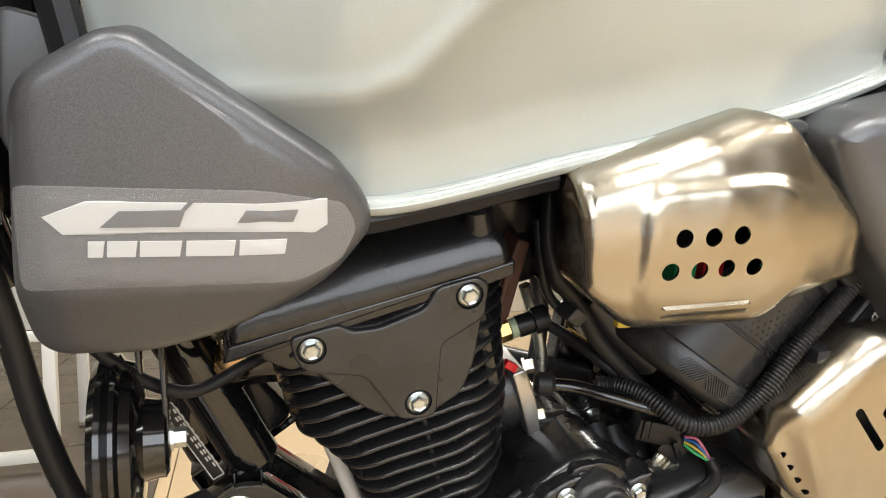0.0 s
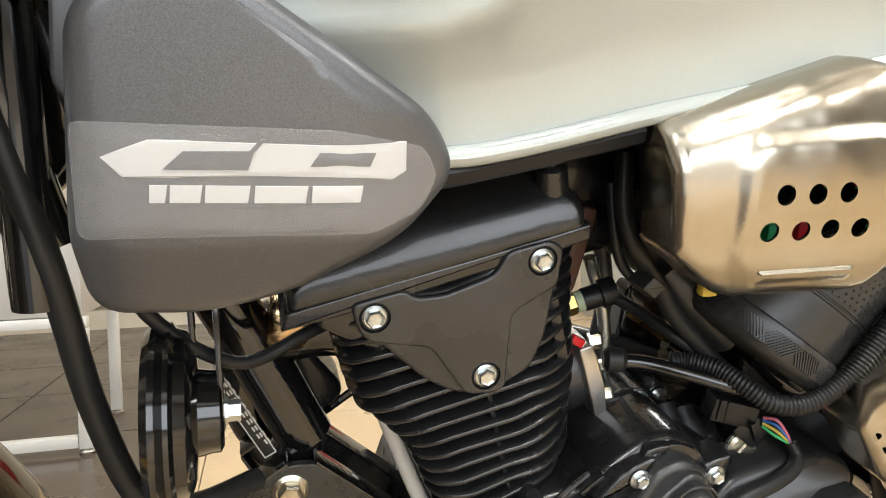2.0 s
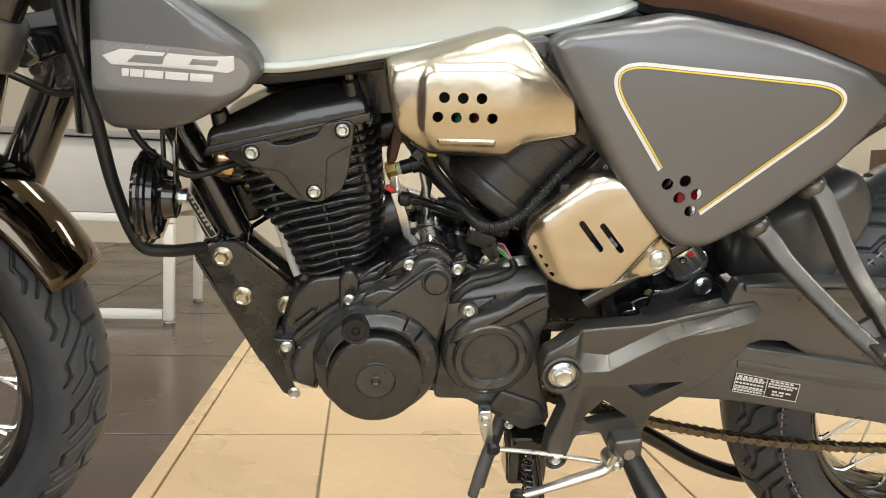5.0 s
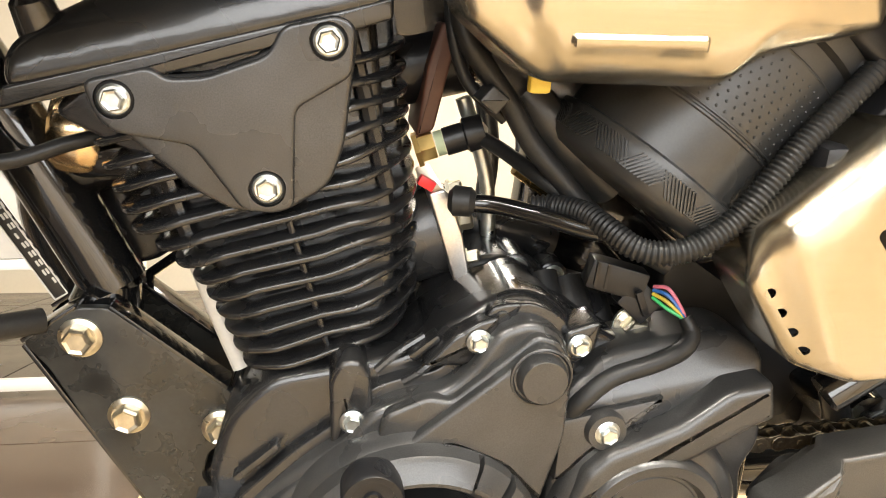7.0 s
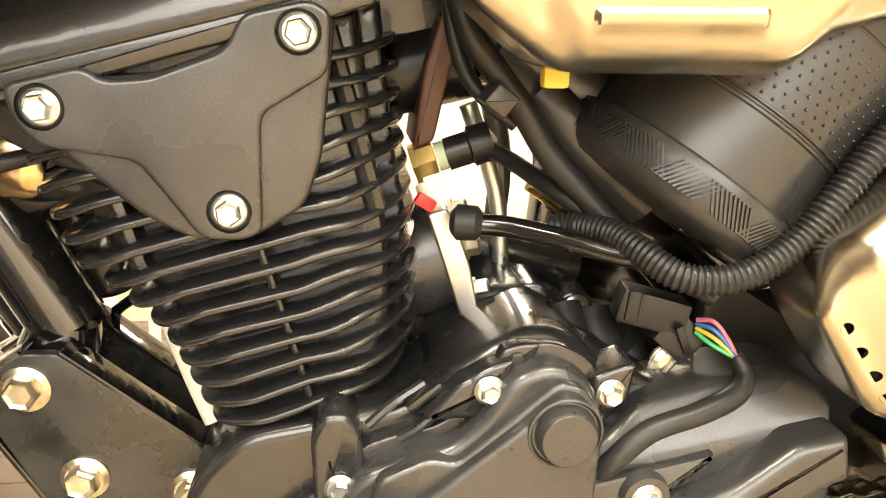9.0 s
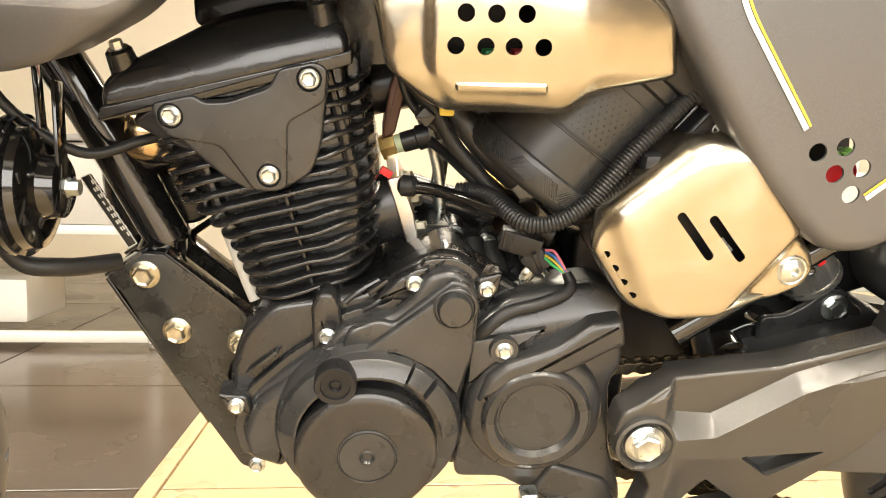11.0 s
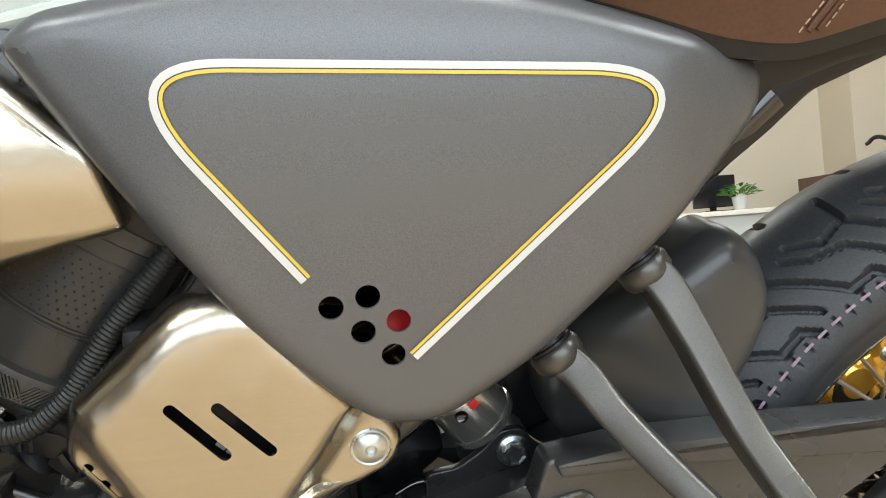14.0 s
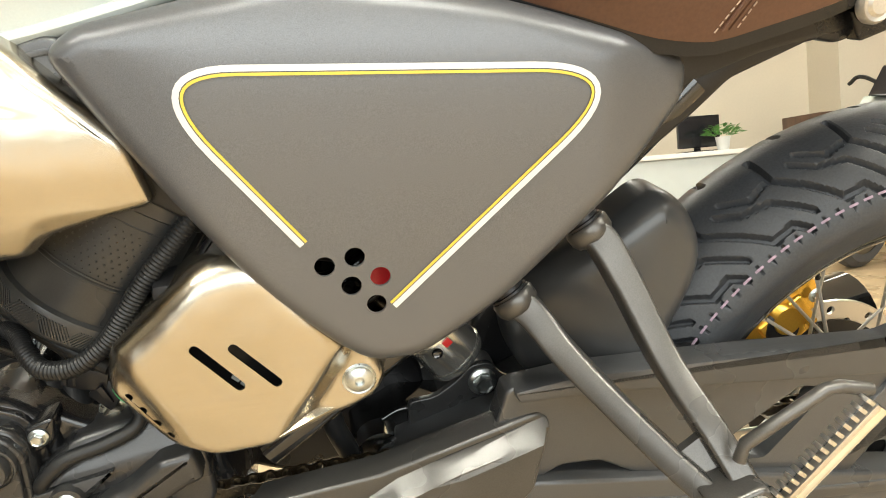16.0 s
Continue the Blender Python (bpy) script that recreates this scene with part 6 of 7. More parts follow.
    part("header_shield", shell(flowing([(-0.008, 0.562), (0.024, 0.560), (0.046, 0.530), (0.064, 0.505), (0.052, 0.4925), (0.018, 0.4935), (0.000, 0.525)], 2), lambda x, z: 0.018 + 9 * (x - 0.03) ** 2, 0.008, 0.005, 0.005, 0.03), PLASTIC, bike, "black plastic shield in front of the cylinder", smooth=50)
    part("thin_stay", tube([(0.040, 0.035, 0.4785), (0.068, 0.035, 0.4985)], 0.0032, 8, smooth=False), GLOSS, bike, "thin black stay")
    # backbone and rear frame
    part("backbone", tube([(-0.12, 0, 0.88), (0.0, 0, 0.80), (0.2, 0, 0.735), (0.4, 0, 0.72)], 0.028, 16), GLOSS, bike)
    for s in (-1, 1):
        part("seat_rail", tube([(0.40, s * 0.095, 0.70), (0.55, s * 0.10, 0.715), (0.72, s * 0.10, 0.715), (0.9, s * 0.10, 0.755), (1.12, s * 0.09, 0.835)], 0.0135, 14), PLASTIC, bike, "black rear frame rail")
        part("rear_stay", tube([(0.44, s * 0.095, 0.45), (0.515, s * 0.10, 0.508), (0.60, s * 0.105, 0.575), (0.68, s * 0.112, 0.64), (0.74, s * 0.118, 0.70)], 0.0115, 14), GLOSS, bike, "gloss black frame stay")
    part("tail_panel", slab(rounded([(0.69, 0.735), (0.74, 0.728), (0.82, 0.748), (0.90, 0.775), (1.0, 0.81), (0.985, 0.785), (0.90, 0.738), (0.84, 0.727), (0.78, 0.715), (0.735, 0.70), (0.70, 0.655), (0.685, 0.66)], 0.006), -0.128, 0.128, 0.006), PLASTIC, bike, "black plastic panel below the seat")
    for y0 in (-0.127, 0.113):
        part("tail_gusset", slab(rounded([(0.66, 0.722), (0.72, 0.738), (0.80, 0.748), (0.90, 0.772), (0.88, 0.733), (0.836, 0.7205), (0.820, 0.7245), (0.762, 0.7020), (0.737, 0.680), (0.695, 0.648), (0.655, 0.609), (0.625, 0.625)], 0.005), y0, y0 + 0.014, 0.004), PLASTIC, bike, "black pressed gusset under the seat")
    part("strap_mount", slab(rounded([(0.835, 0.742), (0.88, 0.752), (0.885, 0.735), (0.845, 0.722)], 0.003), -0.137, -0.125, 0.002), PLASTIC, bike)
    # wiring and brackets at the steering head
    part("ignition_hose", tube([(-0.14, -0.06, 0.90), (-0.122, -0.07, 0.80), (-0.112, -0.075, 0.73), (-0.092, -0.078, 0.64), (-0.080, -0.075, 0.56), (-0.062, -0.068, 0.497), (-0.035, -0.058, 0.484), (0.0, -0.03, 0.478)], 0.0072, 14), RUBBER, bike, "long black rubber hose")
    part("clutch_cable", tube([(-0.10, -0.05, 0.80), (-0.07, -0.07, 0.69), (-0.055, -0.075, 0.62), (-0.01, -0.06, 0.575), (0.03, -0.04, 0.58), (0.05, -0.03, 0.585)], 0.004, 10), RUBBER, bike, "thin black cable")
    part("head_pipe", tube([(-0.165, 0, 0.92), (-0.10, 0, 0.77)], 0.03, 20, smooth=False), GLOSS, bike, "black steering head tube")
    for p, q, r in (((-0.12, -0.075, 0.79), (-0.07, -0.09, 0.782), 0.02), ((-0.10, -0.06, 0.80), (-0.10, -0.075, 0.62), 0.012)):
        part("frame_gusset", tube([p, q], r, 14, smooth=False), GLOSS, bike)
    part("gusset_bolt", turned([(0, 0.013), (0.008, 0.013), (0.01, 0.009), (0.016, 0.009), (0.016, 0)], (-0.098, -0.07, 0.797), (0, -0.2, 1), 20), GLOSS, bike)
    part("frame_leg", tube([(-0.113, -0.065, 0.79), (-0.102, -0.068, 0.70), (-0.092, -0.065, 0.65)], 0.012, 14), GLOSS, bike)
    part("steering_plate", slab(rounded([(-0.19, 0.95), (-0.075, 0.92), (-0.05, 0.80), (-0.065, 0.70), (-0.10, 0.66), (-0.128, 0.70), (-0.165, 0.735), (-0.20, 0.83)], 0.01), -0.03, 0.045, 0.01), GLOSS, bike, "black steering head gusset")
    bm = bmesh.new()
    box(bm, -0.132, -0.1125, -0.062, -0.035, 0.661, 0.697, 0.002)
    sw = part("switch_box", bm, DARKMETAL, bike, "small black electrical box with fittings")
    for x, z in ((-0.1385, 0.698), (-0.1475, 0.679), (-0.122, 0.668)):
        part("box_screw", turned([(0, 0.008), (0.004, 0.008), (0.006, 0.005), (0.003, 0.003), (0.003, 0)], (x, -0.06, z), n=16), DARKMETAL, sw)
    part("blue_tip", turned([(0, 0.003), (0.006, 0.003), (0.007, 0)], (-0.106, -0.062, 0.69), n=12), mat("blue_plastic", (0.1, 0.18, 0.7), 0.4, grain=0.05), sw)
    part("brake_pipe", tube([(-0.20, -0.05, 0.68), (-0.165, -0.06, 0.668), (-0.13, -0.06, 0.655), (-0.10, -0.06, 0.665)], 0.004, 10), RUBBER, bike, "thin black brake pipe")


frame_parts()


def horn():
    at, ax = (-0.056, -0.072, 0.5525), Vector((1.0, 0.03, -0.02))
    h = part("horn", turned([(0, 0.0), (0.001, 0.046), (0.005, 0.0505), (0.008, 0.0505), (0.010, 0.0485), (0.012, 0.0505), (0.0145, 0.0505), (0.0165, 0.047), (0.022, 0.045), (0.026, 0.036), (0.027, 0.024), (0.034, 0.0225), (0.038, 0.0225), (0.040, 0.019), (0.040, 0)], at, ax, 56), GLOSS, bike, "round gloss black horn on a bracket", smooth=40)
    part("horn_nut", turned([(0, 0.0075), (0.002, 0.0075), (0.002, 0.006), (0.009, 0.006), (0.009, 0)], (-0.016, -0.0715, 0.5515), ax, 6), ZINC, h)
    bm = bmesh.new()
    bar(bm, (-0.0165, -0.078, 0.545), (-0.018, -0.06, 0.625), 0.016, 0.003, 0.001, up=(1, 0, 0))
    bar(bm, (-0.03, -0.066, 0.585), (-0.032, -0.055, 0.65), 0.011, 0.003, 0.001, up=(1, 0, 0))
    part("horn_bracket", bm, GLOSS, h)
    bm = bmesh.new()
    box(bm, -0.038, -0.03, -0.11, -0.095, 0.564, 0.572, 0.001)
    box(bm, -0.038, -0.03, -0.11, -0.095, 0.535, 0.543, 0.001)
    part("terminal", bm, PLASTIC, h)


horn()


def fork():
    # the bars are turned a little, so the near leg stands further out
    for y in (-0.15, 0.06):
        leg = part("fork_leg", tube([(-0.058, y, 0.906), (-0.147, y, 0.722)], 0.0200, 28, smooth=False), GLOSS, bike, "gloss black front fork leg")
        part("fork_clamp", tube([(-0.139, y, 0.741), (-0.1415, y, 0.736), (-0.156, y, 0.703), (-0.158, y, 0.698)], [0.0265, 0.0285, 0.0285, 0.0265], 32, smooth=False), DARKMETAL, leg, "dark grey clamp ring")
        part("fork_slider", tube([(-0.157, y, 0.700), (-0.178, y, 0.642), (-0.28, y, 0.43), (-0.36, y * 0.8, 0.305)], [0.0225, 0.0255, 0.0265, 0.0265], 24, smooth=False), GLOSS, leg)
    part("clamp_bridge", slab(rounded([(-0.150, 0.735), (-0.118, 0.722), (-0.110, 0.700), (-0.128, 0.690), (-0.160, 0.700)], 0.006), -0.14, 0.07, 0.006), GLOSS, bike, "black lower fork bridge")
    part("headlight", turned([(-0.06, 0.0), (-0.058, 0.03), (-0.03, 0.065), (0.0, 0.082), (0.05, 0.088), (0.06, 0.084), (0.065, 0.07), (0.068, 0.0)], (-0.25, -0.02, 0.80), (-1, 0, 0.05), 40), GLOSS, bike, "round black headlight housing")
    sig = part("turn_signal", turned([(0, 0.0), (0.002, 0.012), (0.010, 0.0175), (0.025, 0.0195), (0.045, 0.0165), (0.056, 0.009), (0.060, 0.0)], (-0.139, -0.2, 0.855), (1, 0, 0.05), 24), GREY, bike, "grey oval turn signal")
    part("signal_stalk", tube([(-0.12, -0.11, 0.86), (-0.12, -0.185, 0.857)], 0.006, 10, smooth=False), PLASTIC, sig)
    part("leg_guard", slab(rounded([(-0.33, 0.53), (-0.203, 0.515), (-0.200, 0.488), (-0.232, 0.40), (-0.29, 0.31), (-0.37, 0.30)], 0.012), -0.128, -0.112, 0.006), mat("pale_grey_plastic", (0.60, 0.57, 0.52), 0.4, grain=0.03, vary=0.04), bike, "pale grey fork leg guard")


fork()


GROOVES = [
    (0.0027, 0.0065, [(0.0, 0.08), (0.0, 0.43), (0.045, 0.88), (0.068, 0.86), (0.080, 0.965)]),
    (0.0021, 0.0055, [(0.021, 0.39), (0.038, 0.54), (0.065, 0.60), (0.093, 0.86)]),
    (0.0023, 0.0055, [(-0.004, 0.42), (-0.025, 0.48), (-0.046, 0.32)]),
]


def tyre(centre, r, wide, name, label, pitches, fall, ticks, bead):
    """A tyre whose tread grooves are pressed into its surface; fall: how far the tread drops from crown to shoulder."""
    nt, na = 1560, 124
    drop = fall / (1 - math.cos(1.0))
    low = r - fall
    t = (np.arange(nt) * math.tau / nt)[:, None]
    a = np.concatenate([np.linspace(-1.36, -1.02, 8), np.linspace(-1.0, 1.0, na - 15), np.linspace(1.02, 1.36, 8)])[None, :]
    s = np.abs(a)
    f = np.clip((s - 1.0) / 0.36, 0, 1)
    y = np.where(s <= 1, wide / 2 * np.sin(s) / math.sin(1.0), wide / 2 * (1 + 0.05 * np.sin(np.pi * np.minimum(1, f * 1.4)) - 0.16 * f * f))
    q = np.where(s <= 1, r - (1 - np.cos(s)) * drop, low - f * (low - bead))
    # unrolled: u round the wheel, v across, both in metres
    pitch = math.tau * r / pitches
    u = (-t * r + np.where(a > 0, pitch / 2, 0)) % pitch
    wide_v = 0.09
    v = s * wide_v
    depth = np.zeros((nt, a.shape[1]))
    for half, deep, pts in GROOVES:
        scale = pitch / 0.078
        for (u0, a0), (u1, a1) in zip(pts, pts[1:]):
            p0, p1 = np.array((u0 * scale, a0 * wide_v)), np.array((u1 * scale, a1 * wide_v))
            e = p1 - p0
            for k in (-2, -1, 0, 1):
                du, dv = u - (p0[0] + k * pitch), v - p0[1]
                w = np.clip((du * e[0] + dv * e[1]) / (e @ e), 0, 1)
                d = np.hypot(du - w * e[0], dv - w * e[1])
                g = np.clip((half + 0.0005 - d) / 0.001, 0, 1) * deep
                depth = np.maximum(depth, g)
    if ticks:
        n = pitch / 5
        off = np.abs((u + n * 0.45) % n - n / 2)
        g = np.clip((0.0015 - off) / 0.0008, 0, 1) * np.clip((0.0034 - np.abs(v - 0.967 * wide_v)) / 0.0008, 0, 1) * 0.003
        depth = np.maximum(depth, g)
    y = y - depth * np.sin(np.minimum(s, 1) * 0.85)
    q = q - depth * np.cos(np.minimum(s, 1) * 0.85)
    y = np.sign(a) * y
    co = np.stack([centre.x + np.cos(t) * q, y + 0 * t, centre.z + np.sin(t) * q], -1).reshape(-1, 3)
    m = a.shape[1]
    i, j = np.meshgrid(np.arange(nt), np.arange(m - 1), indexing="ij")
    i2 = (i + 1) % nt
    faces = np.stack([i * m + j, i * m + j + 1, i2 * m + j + 1, i2 * m + j], -1).reshape(-1, 4)
    me = bpy.data.meshes.new(name)
    me.from_pydata(co.tolist(), [], faces.tolist())
    me.materials.append(TYRE)
    me.shade_smooth()
    me.set_sharp_from_angle(angle=radians(32))
    ob = new(name, me)
    ob.parent = bike
    ob["label"] = label
    return ob


def wheel(centre, r, wide, label, pitches, spokes, brake_side, fall):
    grow = 1.062 if centre.x > 0 else 1.0
    ty = tyre(centre, r, wide, "tyre", label, pitches, fall, centre.x > 0, 0.2265 * grow)
    c = (centre.x, 0, centre.z)
    rim = turned([(h, q * grow) for h, q in [(-0.052, 0.222), (-0.050, 0.229), (-0.045, 0.228), (-0.041, 0.218), (-0.030, 0.212), (-0.018, 0.204), (0.018, 0.204), (0.030, 0.212), (0.041, 0.218), (0.045, 0.228), (0.050, 0.229), (0.052, 0.222), (0.049, 0.216), (0.040, 0.210), (0.030, 0.206), (0.018, 0.199), (-0.018, 0.199), (-0.030, 0.206), (-0.040, 0.210), (-0.049, 0.216), (-0.052, 0.222)]], c, n=96)
    rm = part("rim", rim, GLOSS, bike, "gloss black spoked wheel rim", smooth=40)
    part("hub", turned([(-0.055, 0.0), (-0.055, 0.045), (-0.045, 0.05), (-0.03, 0.03), (0.03, 0.03), (0.045, 0.05), (0.055, 0.045), (0.055, 0.0)], c, n=40), DARKMETAL, rm)
    bm = bmesh.new()
    nip = bmesh.new()
    for k in range(spokes):
        s = -1 if k % 2 else 1
        a = math.tau * (k + 0.5) / spokes
        lead = radians(58) * (1 if (k // 2) % 2 else -1)
        p = Vector((centre.x + math.cos(a + lead) * 0.046, s * 0.04, centre.z + math.sin(a + lead) * 0.046))
        q = Vector((centre.x + math.cos(a) * 0.206 * grow, s * 0.012, centre.z + math.sin(a) * 0.206 * grow))
        one = tube([p, q], 0.0019, 6, smooth=False)
        part("spoke", one, MACHINED, rm)
        d = (q - p).normalized()
        tube([q - d * 0.022, q], 0.0033, 6, smooth=False, bm=nip)
    tagged(part("spoke_sleeve", nip, CHROME, rm, "bright threaded spoke ends"), kind="stuff")
    bm.free()
    dr = 0.11 if brake_side > 0 and centre.x > 0 else 0.13
    holes = [disc(math.cos(math.tau * k / 24) * dr * (0.78 if k % 2 else 0.9), math.sin(math.tau * k / 24) * dr * (0.78 if k % 2 else 0.9), 0.005, 10) for k in range(24)]
    rotor = shell(disc(0, 0, dr, 64), lambda x, z: 0.0, 0.03, 0.001, 0.0005, 0.004, holes + [disc(0, 0, dr * 0.62, 40)], wall=0.004)
    ro = part("brake_disc", rotor, ALU, rm, "drilled steel brake disc")
    ro.matrix_basis = Matrix.Translation((centre.x, brake_side * 0.062, centre.z))
    part("disc_carrier", turned([(0, 0.035), (0.004, dr * 0.8), (0.006, dr * 0.8), (0.008, 0.035)], (centre.x, brake_side * 0.066, centre.z), n=40), PLASTIC, rm)
    return ty, rm


rear_tyre, rear_rim = wheel(REAR, 0.337, 0.136, "black rear tyre with zigzag tread", 27, 36, 1, 0.054)
front_tyre, front_rim = wheel(FRONT, 0.304, 0.108, "black front tyre with block tread", 26, 36, -1, 0.036)


def chalk_line():
    bm = bmesh.new()
    gap = math.tau / 135
    for k in range(135):
        rows = []
        for i in range(5):
            t = -(gap * (k + 0.18 + 0.64 * i / 4) - 0.45 * gap)
            rows.append([])
            for a in (-0.977, -0.957):
                q = 0.337 - (1 - math.cos(a)) * 0.054 / (1 - math.cos(1.0)) + 0.0004
                y = 0.068 * math.sin(a) / math.sin(1.0) - 0.0004
                rows[-1].append(bm.verts.new((REAR.x + math.cos(t) * q, y, REAR.z + math.sin(t) * q)))
        grid_faces(bm, rows)
    tagged(part("chalk_line", bm, PINK, rear_tyre, "faded pink broken line round the shoulder"), kind="stuff")


chalk_line()


def caliper(x, y, z, turn, name):
    bm = bmesh.new()
    m = Matrix.Translation((x, y, z)) @ Matrix.Rotation(radians(turn), 4, "Y")
    for b in ((-0.042, 0.042, -0.022, 0.022, -0.018, 0.022), (-0.028, 0.028, -0.028, -0.012, -0.03, 0.012), (-0.055, -0.03, -0.012, 0.01, -0.012, 0.014), (0.03, 0.056, -0.012, 0.01, -0.012, 0.014)):
        box(bm, *b, 0.005)
    turned([(0, 0.017), (0.012, 0.015), (0.012, 0)], (0.0, -0.02, 0.0), n=24, bm=bm)
    bmesh.ops.transform(bm, matrix=m, verts=bm.verts)
    c = part(name, bm, GOLD, bike, "gold anodised brake caliper")
    return c


rear_caliper = caliper(0.955, 0.062, 0.428, -38, "rear_caliper")
bolt(0.985, 0.035, 0.452, 0.009, rear_caliper, ZINC, "caliper_bolt")
part("caliper_pad", turned([(0, 0.02), (0.008, 0.018), (0.008, 0)], (0.952, 0.04, 0.418), n=24), PLASTIC, rear_caliper, "black piston cover")
caliper(-0.36, -0.075, 0.345, 40, "front_caliper")


def fender():
    bm = bmesh.new()
    rows = []
    for k in range(49):
        t = radians(25 + 120 * k / 48)
        row = []
        for j in range(17):
            a = -1.25 + 2.5 * j / 16
            q = 0.283 + 0.052 * math.cos(a)
            row.append(bm.verts.new((FRONT.x + math.cos(t) * q, 0.066 * math.sin(a), FRONT.z + math.sin(t) * q)))
        rows.append(row)
    grid_faces(bm, rows)
    ob = part("front_fender", bm, mat("smoked_chrome", (0.10, 0.085, 0.065), 0.08, 1.0, grain=0.05, rvary=0.02), bike, "glossy dark chromed front fender", smooth=60)
    mod = ob.modifiers.new("thickness", "SOLIDIFY")
    mod.thickness = 0.003
    part("fender_stay", slab(rounded([(-0.29, 0.53), (-0.235, 0.535), (-0.215, 0.515), (-0.235, 0.49), (-0.29, 0.47)], 0.008), -0.082, -0.07, 0.003), GLOSS, ob)
    part("fender_bolt", turned([(0, 0.011), (0.003, 0.011), (0.005, 0.008), (0.009, 0.007), (0.009, 0.0)], (-0.236, -0.082, 0.513), n=20), ALU, ob)


fender()


def swingarm():
    beam = rounded([(0.40, 0.385), (0.42, 0.412), (0.55, 0.405), (0.63, 0.408), (0.79, 0.3855), (1.086, 0.336), (1.110, 0.299), (1.100, 0.268), (0.886, 0.294), (0.635, 0.333), (0.45, 0.345)], 0.008, 4)
    sa = part("swingarm", slab(beam, -0.125, -0.095, 0.004), DARKMETAL, bike, "dark grey steel swingarm", smooth=30)
    part("far_swingarm", slab(beam, 0.125, 0.095, 0.004), DARKMETAL, sa)
    part("swingarm_yoke", slab(rounded([(0.52, 0.40), (0.60, 0.425), (0.665, 0.44), (0.70, 0.41), (0.60, 0.345), (0.52, 0.345)], 0.01), -0.094, 0.094, 0.008), DARKMETAL, sa)
    plate = rounded([(0.605, 0.455), (0.614, 0.486), (0.666, 0.492), (0.781, 0.490), (0.936, 0.4835), (0.956, 0.489), (1.079, 0.492), (1.165, 0.497), (1.165, 0.452), (1.089, 0.451), (0.984, 0.438), (0.965, 0.425), (0.917, 0.362), (0.866, 0.361), (0.775, 0.366), (0.723, 0.392), (0.689, 0.411), (0.658, 0.412), (0.632, 0.40), (0.612, 0.41)], 0.004, 3)
    window = rounded([(0.790, 0.392), (0.802, 0.415), (0.859, 0.453), (0.888, 0.447), (0.835, 0.388)], 0.005, 3)
    top_band = rounded([(0.618, 0.4865), (0.666, 0.4925), (0.781, 0.4905), (0.936, 0.4838), (0.956, 0.4895), (1.079, 0.4925), (1.164, 0.4975), (1.164, 0.468), (1.083, 0.464), (0.975, 0.460), (0.945, 0.455), (0.698, 0.475), (0.622, 0.4765)], 0.003, 3)
    strut = rounded([(0.945, 0.4535), (0.985, 0.4585), (1.085, 0.4635), (1.088, 0.4525), (0.985, 0.4395), (0.964, 0.425), (0.916, 0.3635), (0.872, 0.3625)], 0.003, 3)
    for s in (-1,):
        tp = part("truss", shell(plate, lambda x, z: -0.116, 0.02, 0.003, 0.003, 0.018, [window], wall=0.018), DARKMETAL, sa, "dark grey upper swingarm plate")
        tb = part("truss_band", slab(top_band, -0.1225, -0.108, 0.0025, 2), DARKMETAL, sa)
        ts = part("truss_strut", slab(strut, -0.1205, -0.108, 0.0025, 2), DARKMETAL, sa)
    part("chain_guard", slab(rounded([(0.62, 0.43), (0.70, 0.472), (0.78, 0.475), (0.86, 0.468), (0.90, 0.46), (0.86, 0.44), (0.80, 0.43), (0.70, 0.43)], 0.01), -0.092, -0.062, 0.004), PLASTIC, bike, "black plastic chain guard")
    part("beam_cap", slab(rounded([(0.628, 0.3915), (0.788, 0.3665), (0.898, 0.3555), (1.077, 0.3435), (1.104, 0.318), (1.098, 0.312), (1.072, 0.332), (0.898, 0.344), (0.788, 0.355), (0.63, 0.380)], 0.002, 2), -0.1268, -0.122, 0.0015, 2), DARKMETAL, sa)
    lab = rounded([(0.6305, 0.3745), (0.7165, 0.3585), (0.7155, 0.3345), (0.6295, 0.3485)], 0.002, 2)
    lb = part("specification_label", slab(lab, -0.1262, -0.1250, 0.0003), mat("black_label_film", (0.012, 0.012, 0.012), 0.35, grain=0.1), sa, "black label with rows of white marks")
    rows = [(0.04, 0.44, 5, 0.86), (0.02, 0.46, 9, 0.70), (0.02, 0.46, 8, 0.52), (0.02, 0.46, 8, 0.34), (0.02, 0.46, 9, 0.14), (0.54, 0.92, 5, 0.88), (0.52, 0.98, 10, 0.74), (0.52, 0.92, 8, 0.60), (0.60, 0.92, 3, 0.36), (0.60, 0.80, 3, 0.2)]
    for u0, u1, n, v in rows:
        for k in range(n):
            u = u0 + (u1 - u0) * k / n
            w = (u1 - u0) / n * 0.72
            bm = bmesh.new()
            p = [(0.6305 + 0.0855 * q, -0.1265, 0.3485 + 0.026 * v - (0.0152 + 0.0008 * v) * q) for q in (u, u + w)]
            bar(bm, p[0], p[1], 0.0022, 0.0004, 0)
            part("label_bar", bm, WHITE, lb)
    for u0, v0, u1, v1 in ((0, 0.02, 1, 0.02), (0, 0.98, 1, 0.98), (0.005, 0, 0.005, 1), (0.995, 0, 0.995, 1), (0.49, 0, 0.49, 1), (0, 0.78, 0.49, 0.78), (0, 0.25, 0.49, 0.25)):
        p = [(0.6305 + 0.0855 * u, -0.1265, 0.3485 + 0.026 * v - (0.0152 + 0.0008 * v) * u) for u, v in ((u0, v0), (u1, v1))]
        bm = bmesh.new()
        bar(bm, p[0], p[1], 0.0007, 0.0004, 0)
        part("label_border", bm, WHITE, lb)
